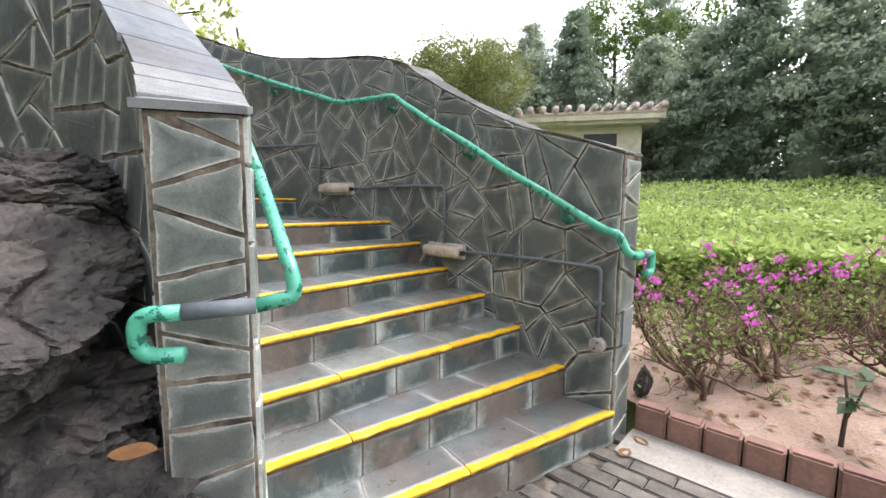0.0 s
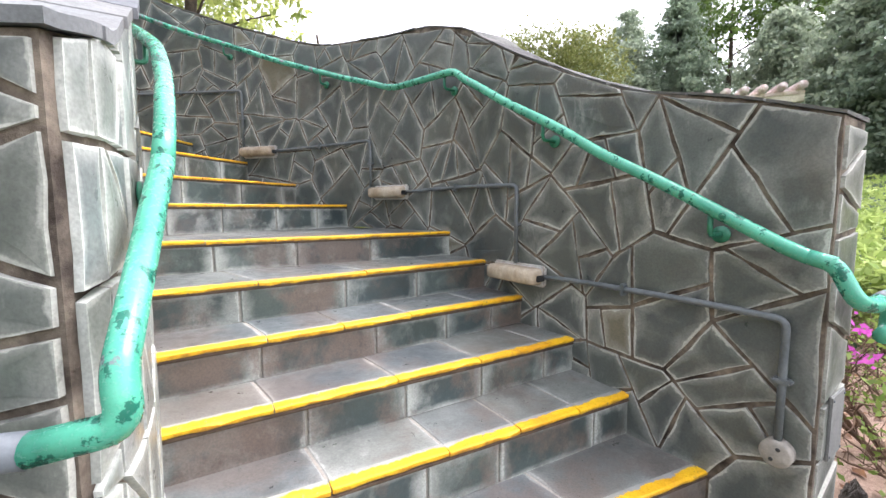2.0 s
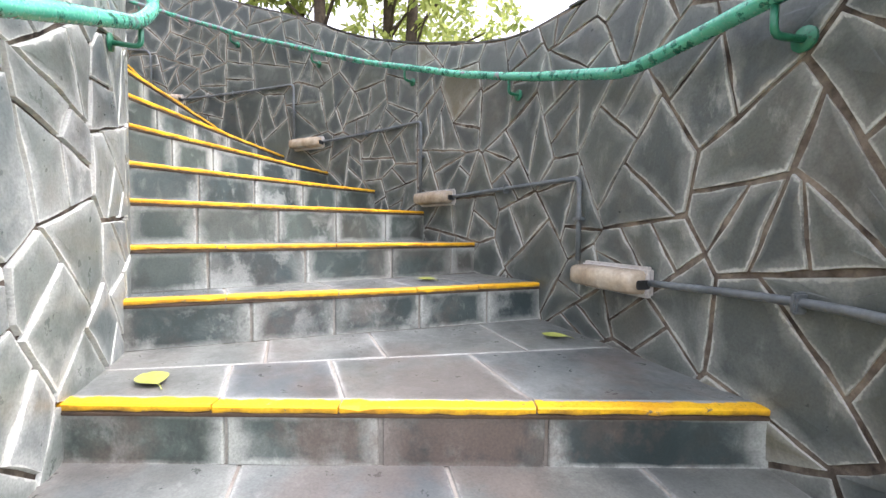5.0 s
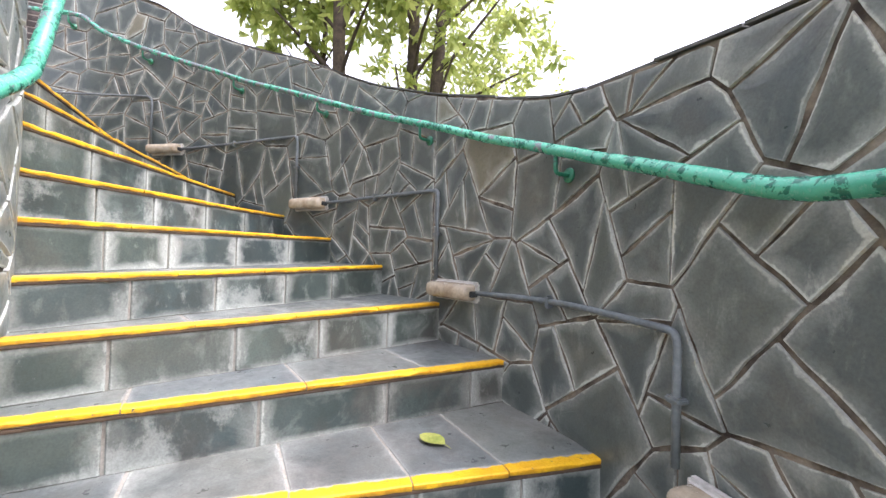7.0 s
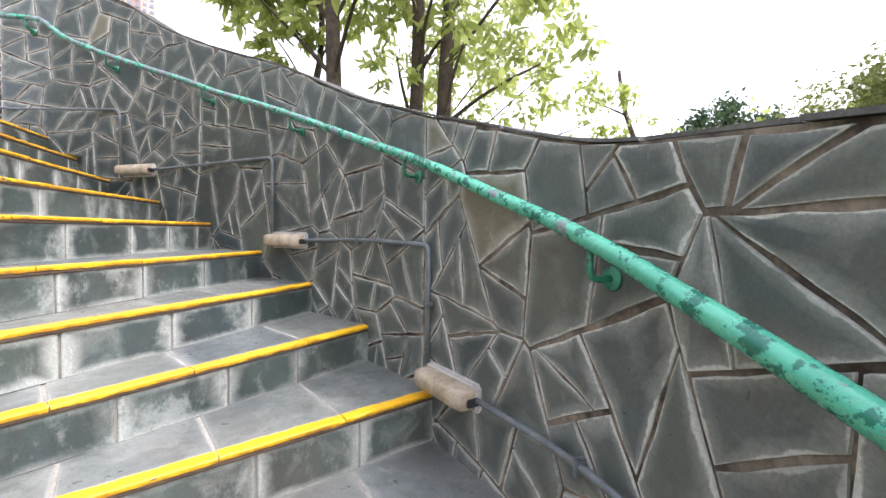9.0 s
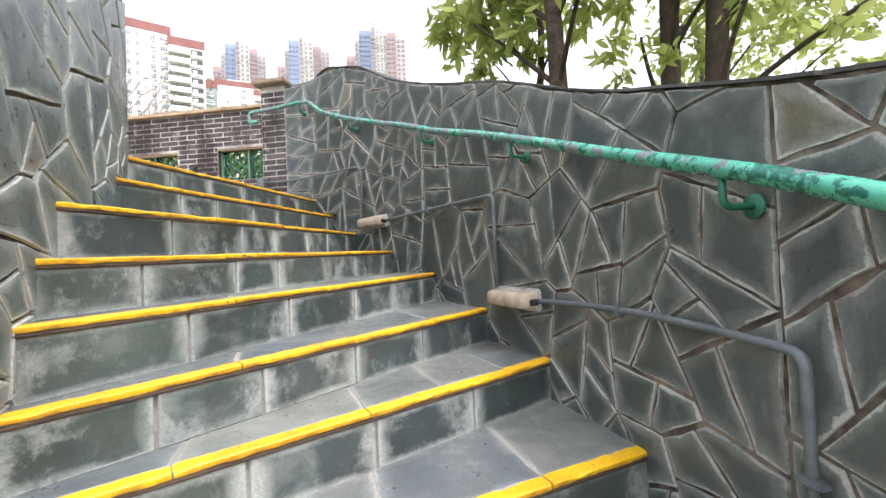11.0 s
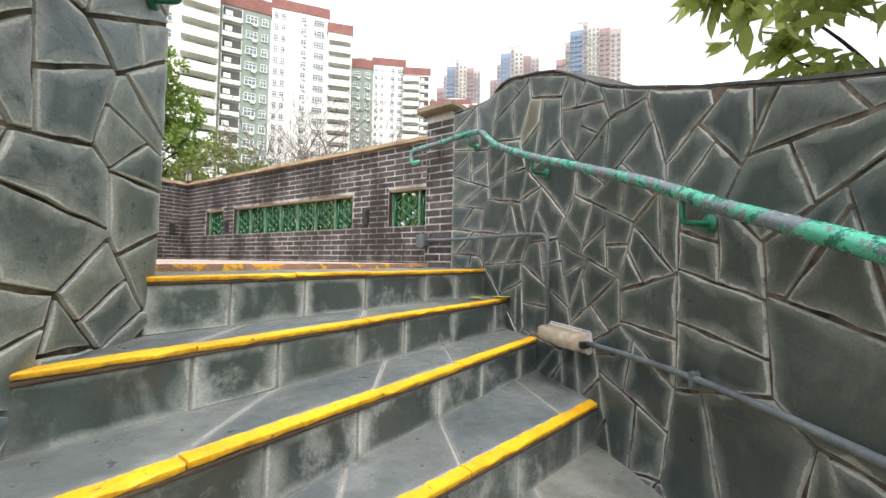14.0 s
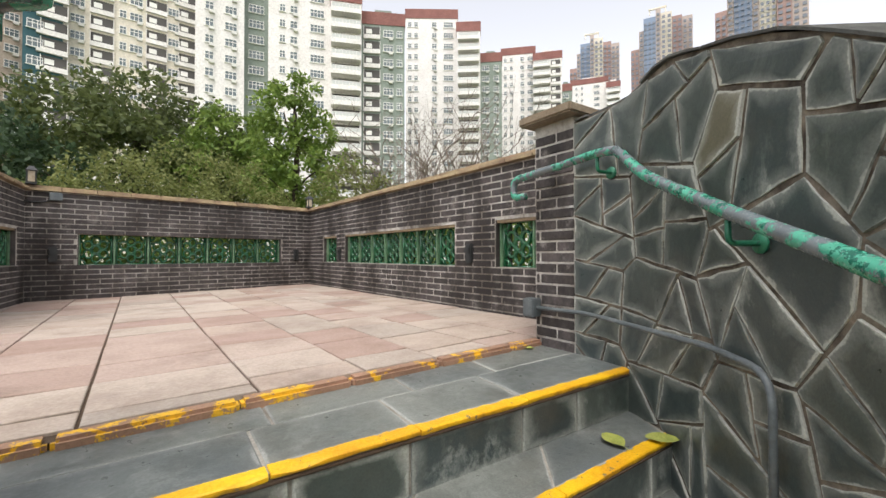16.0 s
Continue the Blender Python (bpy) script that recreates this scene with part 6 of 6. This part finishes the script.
for k, (x, y, h) in enumerate(((-11.4, -5.6, 8.6), (-12.4, -4.6, 8.4), (-10.8, -3.2, 7.4), (-11.6, -2.4, 7.0), (-10.6, -4.6, 7.8))):
    ob = thing("bare_tree", "leafless pale twiggy tree behind the brick wall", "tree", Matrix.Translation((x, y, -0.05)), "leafless trees behind the wall")
    tube("trunk", [(0, 0, 0), (0.1, 0, h * 0.3), (0, 0.05, h * 0.62)], [0.07, 0.055, 0.04], BARE, ob, "", 7)
    runs, tips = [], []
    for q in range(9):
        a = rg.uniform(0, 6.28)
        twigs((0.02, 0.03, h * rg.uniform(0.45, 0.62)), (math.cos(a) * 0.7, math.sin(a) * 0.7, 1.0), h * 0.24, 0.026, 3, rg, runs, tips, 0.22, 0.14)
    tagged(piece("crown", branch_mesh("crown", runs, BARE, 4), ob, "bare twiggy crown"), kind="stuff")

# planting against the outside of the terrace walls
for nm, lb, pa4, pb4, out in (("garden_hedge", "dense green shrubs growing behind the pierced brick wall", RW0, RW1, Vector((-1, 0.17))), ("garden_hedge", "dense green shrubs growing behind the far brick wall", RW1, EW1, Vector((0, -1)))):
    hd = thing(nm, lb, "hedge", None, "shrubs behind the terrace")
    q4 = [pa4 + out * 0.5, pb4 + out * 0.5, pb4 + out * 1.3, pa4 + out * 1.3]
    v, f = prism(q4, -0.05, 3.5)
    # dark block behind the leaves, coloured as the shade deep in the shrubs
    piece("thicket", recalc(mesh_of("thicket", v, f, LEAF_DARK)), hd, "dark underlayer with the shade among the leaves in its colour")
    rr = np.random.default_rng(77)
    n4 = 13000
    t4, o4, z4 = rr.random(n4), rr.uniform(0.33, 1.4, n4), rr.uniform(2.7, 4.38, n4)
    c4 = np.stack([pa4.x + (pb4.x - pa4.x) * t4 + out.x * o4, pa4.y + (pb4.y - pa4.y) * t4 + out.y * o4, z4 + 0.15 * np.sin(t4 * 23)], 1)
    tagged(piece("leaves", leaf_cloud("leaves", c4, 0.085, LEAF_FRESH, 78, 0.2), hd), kind="stuff")


# ---- small house behind the hedge ----
CREAM = grained("cream_render", lin(232, 226, 208), lin(216, 208, 188), 3, 40, 0.85, 0.3, 0.2, 0.0, lin(166, 156, 132))
ROOFTILE = grained("pink_roof_tile", lin(226, 216, 208), lin(196, 172, 164), 9, 50, 0.7, 0.35, 0.3, 0.15, lin(210, 196, 190))
hm = Matrix.Translation((4.5, 17.1, 0.55)) @ Matrix.Rotation(radians(-8), 4, 'Z')
house = thing("house", "small cream garden house with a tiled roof", "house", hm)
part("wall", box(3.9, 2.6, 4.3, (-0.1, 0.2, 1.55), 0.02), CREAM, house)
part("fascia", box(4.8, 3.6, 0.3, (0, 0, 3.75), 0.02), CREAM, house, "cream fascia under the roof edge")
part("soffit", box(4.5, 3.3, 0.12, (0, 0, 3.56), 0.02), CREAM, house)
bm = bmesh.new()
box(4.8, 3.7, 0.1, (0, 0, 3.97), 0.02, bm)
bmesh.ops.rotate(bm, verts=bm.verts, cent=(0, 0, 3.97), matrix=Matrix.Rotation(radians(4), 3, 'X'))
roof = part("roof", bm, ROOFTILE, house)
for k in range(12):
    x = -2.3 + k * 0.418
    tube("roof_tile", [(x, -1.98, 3.99), (x, -1.2, 4.05), (x, 0.2, 4.12), (x, 1.8, 4.2)], 0.115, ROOFTILE, roof, "", 10)
part("window", box(1.1, 0.06, 0.7, (0.5, -1.12, 2.9), 0.01), IRON, house, "dark barred window")


# ---- tower blocks ----
def facade(name, c, alt, rough=0.85):
    return grained(name, c, alt, 0.25, 3.0, rough, 0.3, 0.05, 0.0)


WHITE = facade("white_facade", lin(242, 240, 236), lin(232, 229, 224))
CREAMF = facade("cream_facade", lin(236, 230, 214), lin(226, 218, 202))
GREYG = facade("green_grey_facade", lin(150, 162, 152), lin(136, 148, 138))
TEAL = facade("teal_facade", lin(58, 96, 104), lin(50, 84, 92))
BEIGE = facade("beige_facade", lin(200, 186, 170), lin(186, 170, 156))
REDBAND = facade("red_brown_parapet", lin(150, 104, 96), lin(136, 92, 86))
PINKF = facade("pink_facade", lin(196, 170, 160), lin(180, 156, 148))
BLUEG = Mat("blue_glass_band", 0.2, 0.0, 0.6).color(lin(104, 148, 172)).m
# flat panels at balconies and loggias: the shade of a recess as plain colour
RECESS_SHADE = Mat("recess_shade", 0.9).color(lin(84, 82, 80)).m
GLASS = Mat("window_glass", 0.12, 0.0, 0.6).color(lin(92, 104, 108)).m
FRAME = Mat("white_frame", 0.6).color(lin(226, 226, 220)).m
RAILM = Mat("balcony_rail", 0.6).color(lin(188, 192, 188)).m
ACBOX = Mat("air_conditioner", 0.6).color(lin(206, 206, 200)).m


def joined(parts):
    """One mesh of boxes: (sx, sy, sz, place, material index)."""
    v, f, fm = [], [], []
    for sx, sy, sz, at, mi in parts:
        k = len(v)
        v += [(at[0] + sx / 2 * a, at[1] + sy / 2 * b, at[2] + sz / 2 * c) for c in (-1, 1) for a, b in ((-1, -1), (1, -1), (1, 1), (-1, 1))]
        f += [tuple(i + k for i in q) for q in ((3, 2, 1, 0), (4, 5, 6, 7), (0, 1, 5, 4), (1, 2, 6, 5), (2, 3, 7, 6), (3, 0, 4, 7))]
        fm += [mi] * 6
    return v, f, fm


def window_mesh(w, h, panes, ac):
    p = [(w, 0.1, h, (0, -0.02, 0), 1), (w + 0.3, 0.3, 0.12, (0, -0.12, -h / 2 - 0.06), 0)]
    for k in range(panes + 1):
        p.append((0.09, 0.16, h, (-w / 2 + w * k / panes, -0.06, 0), 0))
    for z in (-h / 2, h / 2, h * 0.12):
        p.append((w, 0.16, 0.09, (0, -0.06, z), 0))
    if ac:
        p.append((0.8, 0.6, 0.5, (w * 0.28, -0.32, -h / 2 - 0.42), 2))
    v, f, fm = joined(p)
    return mesh_of("window", v, f, [FRAME, GLASS, ACBOX], fm)


WIN = {k: window_mesh(*k) for k in ((1.0, 1.4, 2, False), (1.9, 1.4, 3, True), (2.6, 1.5, 4, False), (1.3, 1.4, 2, True))}
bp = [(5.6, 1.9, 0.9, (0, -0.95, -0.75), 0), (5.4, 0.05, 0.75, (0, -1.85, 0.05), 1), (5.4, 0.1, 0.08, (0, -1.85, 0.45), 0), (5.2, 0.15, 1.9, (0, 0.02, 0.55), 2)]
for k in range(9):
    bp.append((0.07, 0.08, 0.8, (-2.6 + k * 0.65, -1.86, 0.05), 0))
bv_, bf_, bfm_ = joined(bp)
BALC = mesh_of("balcony", bv_, bf_, [WHITE, RAILM, RECESS_SHADE], bfm_)
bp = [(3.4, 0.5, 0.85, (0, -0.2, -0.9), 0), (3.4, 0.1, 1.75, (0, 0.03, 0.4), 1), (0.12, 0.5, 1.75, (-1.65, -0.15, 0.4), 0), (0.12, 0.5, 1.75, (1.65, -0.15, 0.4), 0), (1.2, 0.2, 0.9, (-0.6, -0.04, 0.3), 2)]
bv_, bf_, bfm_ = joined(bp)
LOGGIA = mesh_of("loggia", bv_, bf_, [WHITE, RECESS_SHADE, FRAME], bfm_)
STOREY = 3.0


def block(name, label, spec, depth, mat, columns, low=4, band=None, group="tower blocks beyond the garden"):
    """A tower block: its front's left end, bearing and width, its top; columns of windows, balconies or loggias as (share of the width, kind)."""
    x, y, ang, w, top = spec
    ob = thing(name, label, "building", Matrix.Translation((x, y, 0)) @ Matrix.Rotation(radians(ang), 4, 'Z'), group)
    bm = box(w, depth, top, (w / 2, depth / 2, top / 2))
    part("wall", bm, mat, ob)
    if band:
        part("parapet", box(w + 0.3, depth + 0.3, 2.6, (w / 2, depth / 2, top - 1.1)), band, ob, "red-brown parapet band")
    part("roof", box(w * 0.4, depth * 0.4, 2.5, (w / 2, depth / 2, top + 1.2)), mat, ob)
    z = top - (4.2 if band else 2.2)
    while z > low:
        for share, kind in columns:
            if kind == "balcony":
                s = min(1.0, w / 5.7) if w < 7 else 1.0
                piece("balcony", BALC, ob, "", Matrix.Translation((share * w, 0, z)) @ Matrix.Diagonal((s, 1, 1, 1)))
            elif kind == "loggia":
                piece("loggia", LOGGIA, ob, "", Matrix.Translation((share * w, 0, z)))
            elif kind == "side":
                piece("window", WIN[(1.0, 1.4, 2, False)], ob, "", Matrix.Translation((0, share * depth, z)) @ Matrix.Rotation(radians(-90), 4, 'Z'))
            else:
                piece("window", WIN[kind], ob, "", Matrix.Translation((share * w, 0, z)))
        z -= STOREY
    return ob


S1, S2, S3, S4 = (1.0, 1.4, 2, False), (1.9, 1.4, 3, True), (2.6, 1.5, 4, False), (1.3, 1.4, 2, True)
block("apartment_block", "white apartment tower with window columns", (-38.3, -74.5, 152.0, 11.47, 59.8), 10, WHITE, ((0.22, S1), (0.4, S4), (0.78, S3)), 12)
block("apartment_block", "apartment tower wing with stacked white balconies", (-47.3, -67.3, 146.1, 5.95, 56.0), 10, WHITE, ((0.5, "balcony"),), 12, REDBAND)
block("apartment_block", "green-grey apartment wing with loggias and a red-brown parapet", (-54.0, -66.4, 141.1, 8.80, 53.8), 10, GREYG, ((0.24, "loggia"), (0.62, S2), (0.88, S1)), 12, REDBAND)
block("apartment_block", "white apartment tower with a red-brown parapet", (-80.5, -82.4, 134.4, 14.53, 72.4), 14, WHITE, ((0.08, S1), (0.2, S1), (0.55, S4), (0.82, S3)), 14, REDBAND)
block("apartment_block", "apartment tower wing with stacked white balconies", (-88.1, -70.2, 129.3, 6.44, 67.1), 12, WHITE, ((0.5, "balcony"),), 14, REDBAND)
block("apartment_block", "green-grey apartment wing with a red-brown parapet", (-96.7, -69.1, 126.3, 6.40, 61.2), 12, GREYG, ((0.28, S2), (0.75, S4)), 14, REDBAND)
block("apartment_block", "white apartment tower with a red-brown parapet", (-126.7, -82.4, 122.5, 11.97, 78.1), 14, WHITE, ((0.12, S1), (0.3, S1), (0.62, S4), (0.85, S2)), 20, REDBAND)
block("apartment_block", "apartment tower wing with stacked white balconies", (-130.2, -71.4, 118.7, 9.68, 74.0), 12, WHITE, ((0.3, "balcony"), (0.78, "loggia")), 20, REDBAND)
block("apartment_block", "green-grey apartment wing with a red-brown parapet", (-140.6, -66.8, 116.3, 4.27, 64.9), 12, GREYG, ((0.5, S2),), 20, REDBAND)
block("apartment_block", "far white apartment tower with a red-brown parapet", (-197.5, -89.7, 113.3, 17.05, 90.4), 14, WHITE, ((0.15, S1), (0.3, S1), (0.7, S3)), 40, REDBAND)
block("apartment_block", "far apartment wing with white balconies", (-201.1, -73.6, 110.4, 6.22, 86.2), 12, WHITE, ((0.5, "balcony"),), 40, REDBAND)
block("apartment_block", "white apartment tower with paired windows", (-27.0, -78.5, 161.3, 7.86, 60.0), 10, WHITE, ((0.28, S4), (0.72, S2)), 12)
block("apartment_block", "green-grey strip of an apartment tower", (-35.3, -78.8, 157.3, 4.72, 60.0), 9, GREYG, ((0.5, S3),), 12)
block("apartment_block", "cream apartment tower with dark loggias", (-10.8, -93.9, 169.8, 19.90, 60.0), 12, CREAMF, ((0.1, S2), (0.27, "loggia"), (0.42, S1), (0.52, S2), (0.68, "loggia"), (0.82, S2), (0.94, "loggia")), 14)
block("apartment_block", "teal apartment tower with white windows", (-5.9, -91.7, 177.1, 4.84, 56.0), 9, TEAL, ((0.3, S2), (0.78, "loggia")), 12)
block("apartment_block", "beige apartment tower at the edge of the estate", (6.8, -108.4, -178.1, 13.35, 60.0), 12, BEIGE, ((0.15, S2), (0.4, "loggia"), (0.65, S2), (0.88, S2)), 14)
block("apartment_block", "cream apartment tower at the edge of the estate", (16.9, -94.8, -171.6, 11.85, 54.0), 12, CREAMF, ((0.2, S2), (0.5, "loggia"), (0.8, S2)), 14)


# far towers: the haze of distance is put into these base colours
HAZE_PINK = facade("hazed_pink_facade", lin(180, 150, 142), lin(168, 140, 132))
HAZE_BEIGE = facade("hazed_beige_facade", lin(198, 184, 176), lin(186, 172, 164))
HAZE_BLUE = Mat("hazed_blue_glass", 0.3, 0.0, 0.5).color(lin(116, 134, 158)).m
HAZE_GLASS = Mat("hazed_window_glass", 0.3, 0.0, 0.5).color(lin(112, 118, 128)).m


def high_rise(name, label, spec, depth, seed):
    """A far slender tower: stepped plan, blue glass bays, window rows, a crown frame."""
    rg = random.Random(seed)
    x, y, ang, w, top = spec
    ob = thing(name, label, "building", Matrix.Translation((x, y, 0)) @ Matrix.Rotation(radians(ang), 4, 'Z'), "far high-rise towers")
    cuts_ = (0.0, 0.14, 0.22, 0.42, 0.5, 0.68, 0.84, 1.0)
    tops = (0.86, 0.93, 0.97, 1.0, 0.985, 0.96, 0.95)
    mats = (HAZE_PINK, HAZE_BEIGE, HAZE_BLUE, HAZE_BEIGE, CREAMF, HAZE_PINK, HAZE_BEIGE)
    for k in range(7):
        a, b = cuts_[k] * w, cuts_[k + 1] * w
        part("bay", box(b - a, depth, top * tops[k], ((a + b) / 2, depth / 2 + rg.uniform(-1.5, 1.5), top * tops[k] / 2)), mats[k], ob)
        nwin = max(1, int((b - a) / 2.2))
        p = []
        z = top * tops[k] - 4
        while z > 55:
            for q in range(nwin):
                p.append(((b - a) / nwin * 0.55, 0.5, 1.6, (a + (b - a) * (q + 0.5) / nwin, -1.6, z), 0))
            z -= 3.1
        v, f, fm = joined(p)
        tagged(piece("glazing", mesh_of("glazing", v, f, [HAZE_GLASS], fm), ob), kind="stuff")
    part("roof_frame", box(w * 0.3, 1.0, 1.0, (w * 0.45, depth * 0.2, top + 3)), CREAMF, ob)
    for k in (0.32, 0.45, 0.58):
        part("roof_post", box(0.7, 0.7, 3.5, (w * k, depth * 0.2, top + 1.5)), CREAMF, ob)


high_rise("high_rise", "far pink and blue high-rise tower", (-274.1, -127.2, 112.7, 31.94, 154.5), 22, 1)
high_rise("high_rise", "far beige high-rise tower with blue glass bays", (-279.2, -88.1, 105.0, 34.18, 157.4), 22, 2)
high_rise("high_rise", "tall pink high-rise tower with blue glass bays", (-270.6, -40.7, 95.3, 38.51, 158.0), 22, 3)
